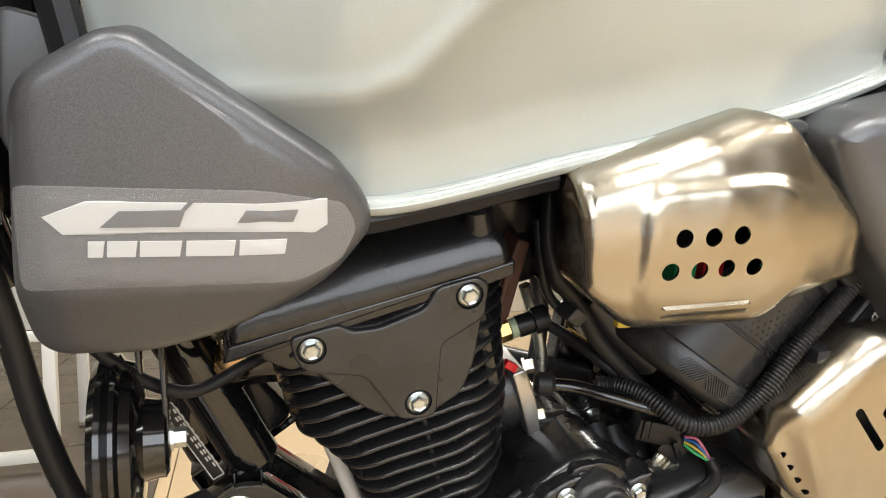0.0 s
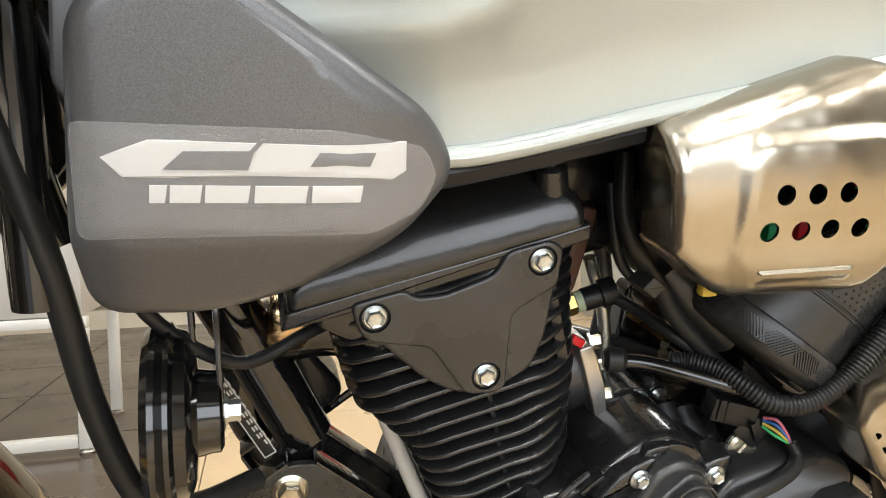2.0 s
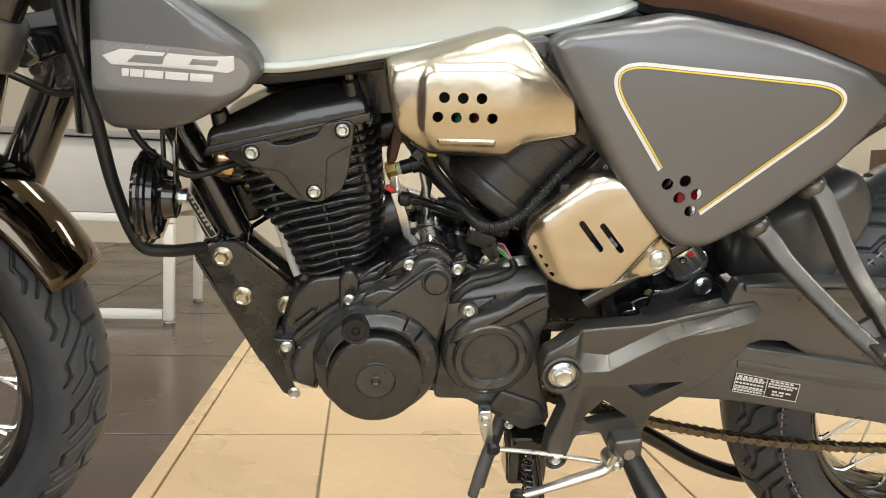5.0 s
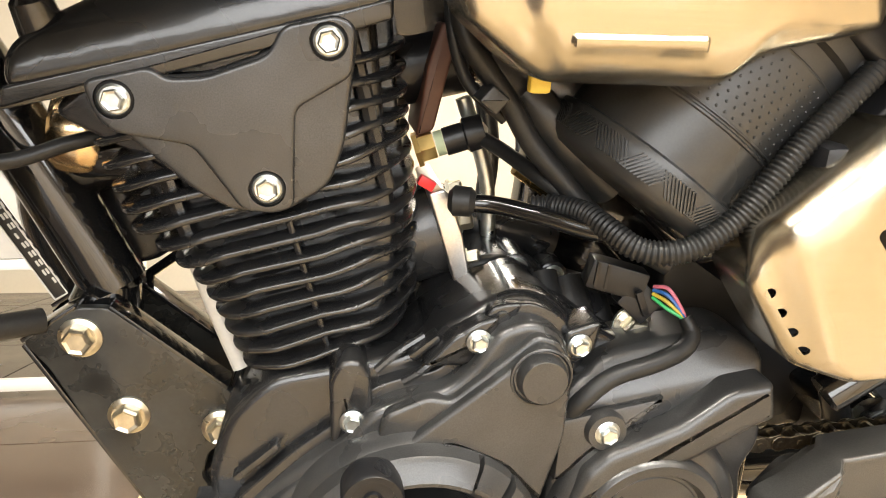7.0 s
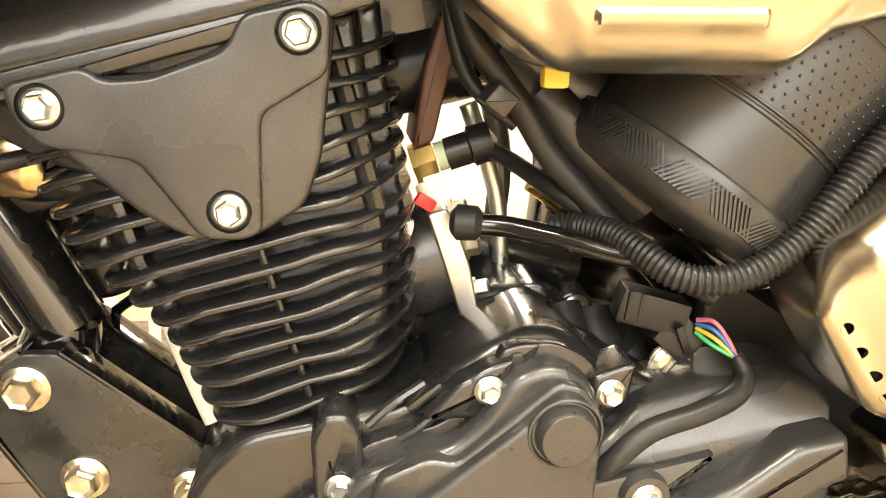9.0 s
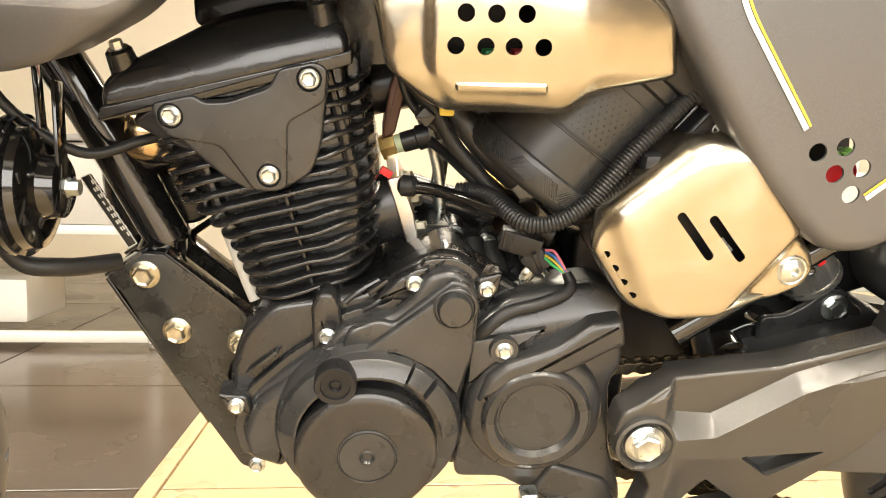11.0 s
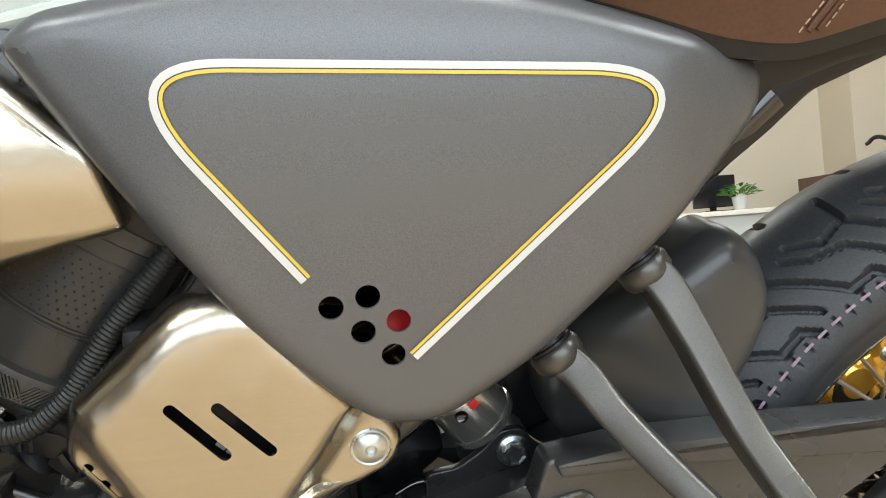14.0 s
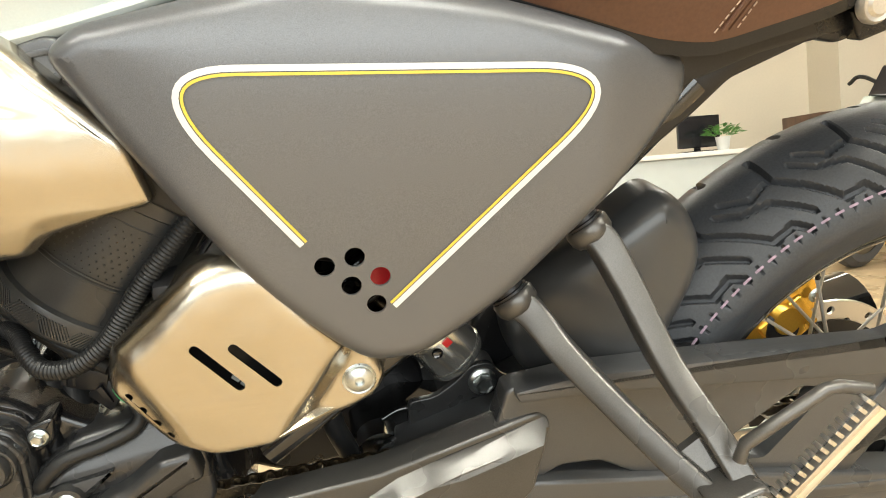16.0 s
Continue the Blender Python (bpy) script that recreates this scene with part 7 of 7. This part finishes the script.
    ax = part("axle_nut", turned([(0, 0.016), (0.004, 0.016), (0.004, 0.0125), (0.016, 0.0125), (0.018, 0.0095), (0.014, 0.009), (0.014, 0)], (REAR.x + 0.006, -0.127, REAR.z - 0.012), n=6), ZINC, sa, "zinc plated axle nut")
    part("axle_washer", turned([(0, 0.023), (0.002, 0.023), (0.002, 0.012)], (REAR.x + 0.006, -0.126, REAR.z - 0.012), n=32), ZINC, sa)
    part("adjuster_screw", tube([(1.09, -0.11, 0.30), (1.135, -0.11, 0.294)], 0.004, 10, smooth=False), ZINC, sa)


swingarm()


def drive():
    n = 44
    R = 0.0127 / (2 * math.sin(math.pi / n))
    c = Vector((REAR.x, -0.082, REAR.z))
    outline = []
    for k in range(n * 4):
        a = math.tau * k / (n * 4)
        r = R + (0.0045 if k % 4 == 2 else 0.001 if k % 4 in (1, 3) else -0.0035)
        outline.append((r * math.cos(a), r * math.sin(a)))
    holes = [disc(math.cos(math.tau * (k + 0.3) / 5) * 0.060, math.sin(math.tau * (k + 0.3) / 5) * 0.060, 0.0135, 20) for k in range(5)]
    holes += [disc(math.cos(math.tau * (k + 0.3) / 5 + 0.42) * 0.070, math.sin(math.tau * (k + 0.3) / 5 + 0.42) * 0.070, 0.003, 10) for k in range(5)] + [disc(0, 0, 0.03, 32)]
    sp = part("rear_sprocket", shell(outline, lambda x, z: -0.003, 0.02, 0.0008, 0.0006, 0.006, holes, wall=0.006), ZINC, bike, "zinc plated rear sprocket with lightening holes")
    sp.matrix_basis = Matrix.Translation(c) @ pose(0, 0, 0, 0, 14, 0)
    part("sprocket_carrier", turned([(-0.014, 0.076), (-0.006, 0.076), (-0.004, 0.05), (0.006, 0.048), (0.010, 0.03), (0.018, 0.026), (0.018, 0.0)], (c.x, c.y + 0.012, c.z), n=40), CASE, bike)
    for k in range(5):
        a = math.tau * (k + 0.3) / 5 + 0.75
        bolt(math.cos(a) * 0.048, -0.0035, math.sin(a) * 0.048, 0.011, sp, ZINC, "sprocket_nut", turn=k * 13)
    # the chain's line: upper run, round the sprocket, lower run
    up0, lo0 = Vector((0.36, c.y, 0.411)), Vector((0.36, c.y, 0.328))
    a_up, a_lo = radians(93), radians(-101)
    pu = c + Vector((math.cos(a_up), 0, math.sin(a_up))) * R
    pl = c + Vector((math.cos(a_lo), 0, math.sin(a_lo))) * R
    crest = Vector((0.60, c.y, 0.421))
    line = [up0 + (crest - up0) * k / 20 for k in range(20)] + [crest + (pu - crest) * k / 20 for k in range(21)]
    line += [c + Vector((math.cos(a), 0, math.sin(a))) * R for a in np.linspace(a_up, a_lo, 60)[1:]]
    for k in range(1, 41):
        p = pl + (lo0 - pl) * k / 40
        line.append(p - Vector((0, 0, 0.030 * math.sin(math.pi * k / 40))))
    lens = np.cumsum([0] + [(b - a).length for a, b in zip(line, line[1:])])
    chain = part("drive_chain", tube([up0 + Vector((0, 0, 0)), up0 + Vector((0.02, 0, 0))], 0.004, 8, smooth=False), CHAIN, bike, "oiled steel drive chain")

    def link_mesh(outer):
        bm = bmesh.new()
        w = 0.0068 if outer else 0.0052
        pts = []
        for cx, s in ((0.00635, 1), (-0.00635, -1)):
            for k in range(7):
                a = -math.pi / 2 + math.pi * k / 6
                pts.append((cx + s * math.cos(a) * 0.0052, s * math.sin(a) * 0.0052))
            pts.append((0, s * 0.0038))
        for s in (-1, 1):
            slab(pts, s * w, s * (w - 0.0014), 0.0003, 1, bm)
        for cx in (-0.00635, 0.00635):
            if outer:
                turned([(-0.0078, 0.0019), (0.0078, 0.0019)], (cx, 0, 0), n=10, bm=bm)
            else:
                turned([(-0.004, 0.0039), (0.004, 0.0039)], (cx, 0, 0), n=10, bm=bm)
        bmesh.ops.recalc_face_normals(bm, faces=bm.faces)
        me = bpy.data.meshes.new("link")
        bm.to_mesh(me)
        bm.free()
        me.materials.append(CHAIN)
        return me

    kinds = (link_mesh(False), link_mesh(True))
    at = lambda s: Vector([np.interp(s, lens, [p[k] for p in line]) for k in range(3)])  # noqa: E731
    s, k = 0.0, 0
    while s + 0.0127 < lens[-1]:
        a, b = at(s), at(s + 0.0127)
        ob = new("link", kinds[k % 2])
        ob.parent = chain
        ob.matrix_basis = Matrix.Translation((a + b) / 2) @ Matrix.Rotation(-math.atan2(b.z - a.z, b.x - a.x), 4, "Y")
        s, k = s + 0.0127, k + 1


drive()


def suspension():
    # shock absorber: chromed body, red coil, lower clevis
    ax0, ax1 = Vector((0.601, -0.018, 0.461)), Vector((0.480, -0.02, 0.612))
    d = (ax1 - ax0).normalized()
    sh = part("shock_absorber", turned([(0, 0.0), (0.0, 0.026), (0.003, 0.0275), (0.006, 0.0275), (0.0065, 0.0262), (0.035, 0.0262), (0.0355, 0.0275), (0.042, 0.0275), (0.045, 0.025), (0.06, 0.02)], ax0 + d * 0.004, d, 48), PLATED, bike, "bright metal shock absorber body with a coil spring", smooth=40)
    pts = []
    s, u = frame_along(d)
    for k in range(97):
        a = math.tau * k / 16
        pts.append(ax0 + d * (0.05 + 0.155 * k / 96) + (s * math.cos(a) + u * math.sin(a)) * 0.034)
    part("coil_spring", tube(pts, 0.0075, 12, 2), GLOSS, sh, "black coil spring")
    part("red_reservoir_cap", turned([(0, 0.0), (0.0, 0.010), (0.004, 0.011), (0.012, 0.011), (0.013, 0.0)], (0.525, -0.118, 0.591), (0, -1, 0), 24), RED, sh, "small red plastic cap")
    bm = bmesh.new()
    bar(bm, (0.582, -0.0445, 0.4905), (0.587, -0.0445, 0.495), 0.006, 0.002, 0.0003)
    part("red_sticker", bm, RED, sh, "small red sticker")
    part("damper_tube", tube([ax0 + d * 0.04, ax0 + d * 0.22], 0.016, 20, smooth=False), PLASTIC, sh)
    part("body_hole", turned([(0, 0.0045), (0.002, 0.0045), (0.001, 0.003), (0.001, 0)], ax0 + d * 0.03 + Vector((-0.006, -0.0255, 0.0)), (-0.2, -1, 0.1), 16), GLOSS, sh)
    part("lower_eye", turned([(-0.02, 0.012), (-0.02, 0.016), (0.02, 0.016), (0.02, 0.012)], (0.617, -0.006, 0.4435), (0, -1, 0), 28), ALU, sh)
    bolt(0.617, -0.0295, 0.4435, 0.0150, sh, ZINC, "shock_bolt", tall=0.009, turn=9)
    part("shock_washer", turned([(0, 0.0125), (0.0015, 0.0125), (0.002, 0.0115), (0.002, 0.0)], (0.617, -0.029, 0.4435), n=28), ZINC, sh)
    cl = rounded([(0.552, 0.432), (0.575, 0.434), (0.594, 0.446), (0.607, 0.460), (0.624, 0.461), (0.634, 0.4475), (0.646, 0.440), (0.646, 0.402), (0.552, 0.388)], 0.006, 4)
    for y0, y1 in ((-0.029, -0.023), (0.029, 0.023)):
        part("clevis", slab(cl, y0, y1, 0.0015), CASE, bike, "dark steel shock clevis")
    part("clevis_weld", tube([(0.556, -0.031, 0.405), (0.575, -0.032, 0.4135), (0.60, -0.031, 0.413), (0.632, -0.031, 0.4095)], 0.003, 8), DARKMETAL, bike, "weld bead")
    part("linkage_block", slab(rounded([(0.50, 0.40), (0.545, 0.425), (0.66, 0.41), (0.66, 0.385), (0.52, 0.37)], 0.008), -0.022, 0.05, 0.004), GLOSS, bike)
    part("drain_hose", tube([(0.484, -0.035, 0.47), (0.488, -0.04, 0.43), (0.50, -0.04, 0.395), (0.503, -0.04, 0.36)], 0.009, 14), RUBBER, bike, "black rubber drain hose")
    part("linkage_lump", turned([(0, 0.02), (0.02, 0.018), (0.024, 0.01), (0.024, 0)], (0.525, -0.02, 0.395), n=24), CHROME, bike)
    part("linkage_lump", turned([(0, 0.013), (0.02, 0.012), (0.024, 0.006), (0.024, 0)], (0.548, -0.02, 0.387), n=24), CHROME, bike)
    part("inner_frame", slab(rounded([(0.385, 0.58), (0.48, 0.60), (0.545, 0.50), (0.575, 0.43), (0.57, 0.36), (0.44, 0.345), (0.385, 0.37)], 0.012), 0.02, 0.07, 0.006), PLASTIC, bike)
    # mudguard in front of the rear wheel
    mud = flowing([(0.636, 0.485), (0.637, 0.530), (0.654, 0.5535), (0.698, 0.5840), (0.722, 0.6030), (0.742, 0.6155), (0.7600, 0.6090), (0.7745, 0.5940), (0.786, 0.5700), (0.785, 0.5487), (0.7742, 0.5253), (0.762, 0.505), (0.743, 0.465), (0.70, 0.445), (0.65, 0.452)], 3)
    part("rear_mudguard", shell(mud, lambda x, z: -0.094 + 0.030 * ((x - 0.735) / 0.085) ** 2 + 0.012 * max(0.0, (z - 0.53) / 0.11) ** 2, 0.008, 0.020, 0.022, 0.030), GUARD, bike, "smooth satin black mudguard before the rear wheel", smooth=60)
    part("inner_guard", slab(rounded([(0.612, 0.470), (0.620, 0.497), (0.640, 0.512), (0.665, 0.515), (0.70, 0.46), (0.61, 0.43)], 0.012), 0.0, 0.08, 0.006), PLASTIC, bike, "black inner guard")
    part("adjuster_rod", tube([(0.655, -0.06, 0.585), (0.672, -0.06, 0.602)], 0.0055, 12, ribs=9, rib=0.0008, smooth=False), ZINC, bike, "threaded steel rod")
    # pillion foot rest bracket
    fr = None
    for pts in ([(0.6735, -0.110, 0.6035), (0.682, -0.118, 0.594), (0.692, -0.135, 0.570), (0.706, -0.170, 0.528), (0.722, -0.210, 0.493), (0.735, -0.238, 0.462)], [(0.6215, -0.106, 0.5545), (0.633, -0.114, 0.544), (0.648, -0.135, 0.524), (0.672, -0.170, 0.499), (0.697, -0.205, 0.475), (0.722, -0.238, 0.455)]):
        bm = bmesh.new()
        path = smooth_path(pts, 8)
        rings = []
        for i, p in enumerate(path):
            dd = (path[min(i + 1, len(path) - 1)] - path[max(i - 1, 0)]).normalized()
            sx = dd.cross(Vector((0, 1, 0))).normalized()
            uy = sx.cross(dd)
            w = 0.0112 - 0.0022 * ramp(i, 6, 26)
            ring = [(math.cos(k * math.tau / 24), math.sin(k * math.tau / 24)) for k in range(24)]
            rings.append([bm.verts.new(p + sx * math.copysign(abs(a) ** 0.32, a) * w + uy * math.copysign(abs(b) ** 0.32, b) * 0.0115) for a, b in ring])
        grid_faces(bm, rings, close_v=True)
        bm.faces.new(rings[0])
        bm.faces.new(rings[-1])
        arm = part("foot_rest_arm", bm, ARMGREY, bike, "dark grey cast pillion foot rest arm", smooth=60)
        p = Vector(pts[0])
        axis = Vector((0.50, -0.30, -0.76))
        part("arm_eye", turned([(-0.004, 0.0), (-0.004, 0.0130), (-0.0035, 0.0150), (-0.0015, 0.0163), (0.006, 0.0160), (0.010, 0.0135), (0.012, 0.0090), (0.0125, 0.0)], p, axis, 36), ARMGREY, arm, "rounded eye of the arm")
        part("arm_mount", turned([(-0.034, 0.0), (-0.034, 0.0118), (-0.006, 0.0122), (-0.0055, 0.0140), (-0.002, 0.0140)], p, axis, 32), PLASTIC, arm, "black round mount")
    bm = bmesh.new()
    web = [(0.700, -0.205, 0.480), (0.722, -0.205, 0.496), (0.733, -0.236, 0.463), (0.722, -0.236, 0.456)]
    rows = [[bm.verts.new((x, y + o, z)) for x, y, z in web] for o in (-0.003, 0.003)]
    grid_faces(bm, rows, close_v=True)
    bm.faces.new(rows[0])
    bm.faces.new(rows[1])
    part("arm_web", bm, ARMGREY, bike, "cast web between the two arms")
    part("foot_rest_joint", slab(rounded([(0.700, 0.470), (0.735, 0.482), (0.750, 0.462), (0.752, 0.440), (0.732, 0.436)], 0.006), -0.252, -0.222, 0.004), ARMGREY, bike, "dark grey foot rest joint")
    part("joint_pin", turned([(0, 0.0085), (0.002, 0.0085), (0.003, 0.007), (0.003, 0)], (0.729, -0.252, 0.468), n=24), MACHINED, bike)
    bm = bmesh.new()
    bar(bm, (0.734, -0.243, 0.438), (0.757, -0.243, 0.460), 0.024, 0.026, 0.004)
    bar(bm, (0.748, -0.249, 0.464), (0.799, -0.253, 0.529), 0.0105, 0.010, 0.003)
    peg = part("pillion_foot_rest", bm, CHROME, bike, "polished folding pillion foot rest", smooth=30)
    part("rest_frame", tube([(0.720, -0.242, 0.496), (0.722, -0.242, 0.507), (0.766, -0.248, 0.5415), (0.774, -0.249, 0.5425), (0.794, -0.250, 0.538)], 0.0042, 10, smooth=False), ARMGREY, peg, "dark cast frame of the foot rest")
    bm = bmesh.new()
    for k in range(13):
        p = Vector((0.7435, -0.252, 0.4735)) + Vector((0.046, -0.004, 0.0600)) * (k / 12)
        bar(bm, p, p + Vector((-0.0055, 0, 0.0045)), 0.0026, 0.007, 0.0004)
    bar(bm, (0.7445, -0.2515, 0.468), (0.794, -0.2555, 0.532), 0.004, 0.007, 0.0005)
    part("toothed_edge", bm, ALU, peg)


suspension()


def foot_controls():
    wing = rounded([(0.389, 0.384), (0.393, 0.403), (0.407, 0.411), (0.430, 0.4285), (0.515, 0.4375), (0.56, 0.450), (0.638, 0.4645), (0.646, 0.458), (0.630, 0.408), (0.590, 0.371), (0.531, 0.322), (0.527, 0.298), (0.526, 0.27), (0.510, 0.255), (0.490, 0.262), (0.474, 0.291), (0.441, 0.287), (0.432, 0.262), (0.420, 0.250), (0.408, 0.258), (0.410, 0.285), (0.424, 0.335), (0.414, 0.354), (0.394, 0.366)], 0.004, 4)
    BAND = ([0.39, 0.407, 0.439, 0.467, 0.529, 0.552, 0.636, 0.66], [0.410, 0.410, 0.399, 0.397, 0.433, 0.441, 0.459, 0.464], [0.380, 0.380, 0.382, 0.384, 0.422, 0.431, 0.446, 0.450])

    def face(x, z):
        up, low = lerp(x, BAND[0], BAND[1]), lerp(x, BAND[0], BAND[2])
        y = -0.1275 - 0.015 * min(1.0, max(0.0, (up - z) / max(0.004, up - low))) * ramp(x, 0.425, 0.436)
        y -= 0.010 * (1 - ramp(x, 0.425, 0.436))
        y += 0.010 * ramp(x, 0.56, 0.65)
        # struts: a flat top edge, then a face that leans back
        y += bend(0.366 - z, 0.16, 0.002) * ramp(x, 0.43, 0.45)
        return y

    fb = part("foot_rest_bracket", shell(wing, face, 0.0038, 0.003, 0.003, 0.022, [rounded([(0.490, 0.366), (0.517, 0.345), (0.559, 0.371)], 0.003, 2), rounded([(0.447, 0.314), (0.467, 0.344), (0.502, 0.317), (0.457, 0.305)], 0.003, 2)], wall=0.016, creases=[[(x, z) for x, z in zip(BAND[0], BAND[1])][2:-2] + [(0.636, 0.4590)], [(x, z) for x, z in zip(BAND[0], BAND[2])][2:-2] + [(0.637, 0.4462)], [(0.436, 0.366), (0.486, 0.366)], [(0.563, 0.366), (0.578, 0.366)]]), DARKMETAL, bike, "dark grey foot rest bracket with struts", smooth=22)
    fb.data.materials[0] = mat("satin_grey_cast_metal", (0.088, 0.085, 0.080), 0.32, 0.6, grain=0.15, size=1200, bump=0.0001, vary=0.1, rvary=0.06)
    part("bracket_back", slab(rounded([(0.40, 0.40), (0.43, 0.423), (0.52, 0.432), (0.60, 0.450), (0.62, 0.41), (0.55, 0.378), (0.46, 0.372), (0.41, 0.36)], 0.005, 3), -0.118, -0.104, 0.003), fb.data.materials[0], fb)
    part("pivot_boss", turned([(-0.01, 0.0245), (0.004, 0.0235), (0.005, 0.021), (-0.001, 0.017), (-0.001, 0.0)], (0.413, -0.138, 0.3775), n=40), fb.data.materials[0], fb, "round boss round the pivot bolt")
    bolt(0.413, -0.139, 0.3775, 0.0195, fb, ZINC, "pivot_bolt", tall=0.010, turn=18)
    part("strut_boss", turned([(-0.012, 0.0155), (0.003, 0.0145), (0.004, 0.012), (0, 0.010), (0, 0)], (0.4205, -0.134, 0.2585), n=32), fb.data.materials[0], fb)
    bolt(0.4205, -0.135, 0.2585, 0.011, fb, ZINC, "bracket_bolt", turn=5)
    # rider's foot rest
    rest = part("foot_rest", tube([(0.507, -0.135, 0.272), (0.524, -0.19, 0.244), (0.545, -0.25, 0.214)], [0.012, 0.016, 0.016], 16), RUBBER, bike, "ribbed black rubber foot rest")
    part("foot_rest_yoke", slab(rounded([(0.484, 0.295), (0.518, 0.300), (0.520, 0.272), (0.502, 0.258), (0.486, 0.268)], 0.005), -0.155, -0.128, 0.004), fb.data.materials[0], fb)
    part("yoke_pin", turned([(0, 0.007), (0.002, 0.007), (0.002, 0)], (0.503, -0.1555, 0.279), n=20), ALU, fb)
    # gear lever and its rod
    lever = part("gear_lever", tube([(0.488, -0.15, 0.277), (0.478, -0.152, 0.256), (0.44, -0.158, 0.245), (0.40, -0.165, 0.236), (0.372, -0.17, 0.232)], [0.010, 0.009, 0.008, 0.006, 0.006], 14, flat=0.7), ALU, bike, "polished aluminium gear lever")
    part("lever_clamp", turned([(-0.012, 0.012), (0.008, 0.011), (0.009, 0.008), (0.009, 0)], (0.488, -0.148, 0.266), n=24), ALU, lever)
    bolt(0.488, -0.158, 0.2645, 0.008, lever, ZINC, "clamp_bolt")
    part("toe_piece", tube([(0.372, -0.165, 0.232), (0.362, -0.215, 0.222)], 0.0085, 14, ribs=8, rib=0.001, smooth=False), RUBBER, lever, "ribbed black rubber toe piece")
    part("gear_rod", tube([(0.352, -0.13, 0.268), (0.40, -0.135, 0.266), (0.475, -0.142, 0.258)], 0.0028, 8), ZINC, lever, "thin steel rod")
    part("rod_joint", turned([(-0.008, 0.0085), (0.012, 0.0085), (0.015, 0.005), (0.015, 0)], (0.345, -0.12, 0.268), n=20), RUBBER, lever)
    part("shift_arm", slab(rounded([(0.325, 0.315), (0.340, 0.316), (0.346, 0.275), (0.335, 0.268), (0.328, 0.29)], 0.003), -0.122, -0.108, 0.002), ZINC, lever, "zinc plated shift arm")
    bolt(0.333, -0.12, 0.303, 0.0095, lever, ZINC, "arm_bolt")
    for y, o in ((-0.05, 0.0), (-0.03, 0.012)):
        part("vent_hose", tube([(0.375 + o, y, 0.29), (0.362 + o, y - 0.01, 0.25), (0.345 + o, y - 0.02, 0.19), (0.338 + o, y - 0.02, 0.15)], 0.0075, 12), mat("grey_rubber_hose", (0.10, 0.10, 0.105), 0.5, grain=0.1), bike, "grey vent hose")
    # side stand, down, with its spring
    bm = bmesh.new()
    box(bm, 0.374, 0.424, -0.10, -0.05, 0.190, 0.262, 0.006)
    part("stand_lug", bm, GLOSS, bike)
    part("side_stand", tube([(0.40, -0.095, 0.235), (0.415, -0.14, 0.14), (0.43, -0.205, -0.055)], [0.012, 0.011, 0.010], 14), GLOSS, bike, "black tubular side stand")
    pts = [(0.392 + 0.006 * math.cos(k * 1.05) + 0.0001 * k, -0.11 - 0.0004 * k + 0.006 * math.sin(k * 1.05), 0.24 - 0.0011 * k) for k in range(90)]
    part("stand_spring", tube(pts, 0.0017, 6, 1), GLOSS, bike, "black coil spring")
    part("lower_frame", tube([(0.44, 0.05, 0.25), (0.54, 0.05, 0.205), (0.638, 0.05, 0.150), (0.709, 0.05, 0.111), (0.79, 0.05, 0.085), (0.90, 0.06, 0.075)], 0.013, 14), GLOSS, bike, "gloss black lower frame tube")
    part("muffler", tube([(0.42, 0.12, 0.25), (0.62, 0.15, 0.235), (0.80, 0.16, 0.27), (1.15, 0.165, 0.36)], [0.022, 0.04, 0.05, 0.048], 24), GLOSS, bike, "black muffler on the far side")
    part("far_engine_cover", turned([(0, 0.09), (0.02, 0.088), (0.035, 0.07), (0.04, 0)], (0.24, 0.08, 0.37), (0, 1, 0), 40), CASE, bike)


foot_controls()


def handlebar():
    part("handlebar", tube([(-0.02, -0.37, 1.055), (-0.07, -0.30, 1.075), (-0.11, -0.15, 1.06), (-0.12, 0, 1.03), (-0.11, 0.15, 1.06), (-0.07, 0.30, 1.075), (-0.02, 0.37, 1.055)], 0.011, 14), GLOSS, bike, "black handlebar")
    for s in (-1, 1):
        g = part("grip", tube([(0.03, s * 0.43, 1.045), (-0.04, s * 0.34, 1.066)], 0.0165, 18, smooth=False), RUBBER, bike, "black rubber handlebar grip")
        part("bar_end", turned([(0, 0.0165), (0.012, 0.0175), (0.018, 0.012), (0.018, 0)], (0.03, s * 0.43, 1.045), (0.7, s * 0.8, -0.2), 24), GLOSS, g)
    g = part("turned_grip", tube([(0.06, -0.262, 1.06), (0.15, -0.222, 0.99), (0.205, -0.199, 0.952)], 0.0155, 18), RUBBER, bike, "black rubber grip")
    part("bar_end", turned([(0, 0.0155), (0.006, 0.016), (0.010, 0.013), (0.010, 0.008), (0.007, 0.007), (0.007, 0.0)], (0.205, -0.199, 0.952), (0.8, 0.33, -0.55), 28), ZINC, g, "bright bar end")
    part("triple_clamp", slab(rounded([(-0.17, 0.935), (-0.09, 0.965), (-0.08, 0.94), (-0.155, 0.905)], 0.008), -0.125, 0.125, 0.006), GLOSS, bike, "black upper fork clamp")


handlebar()
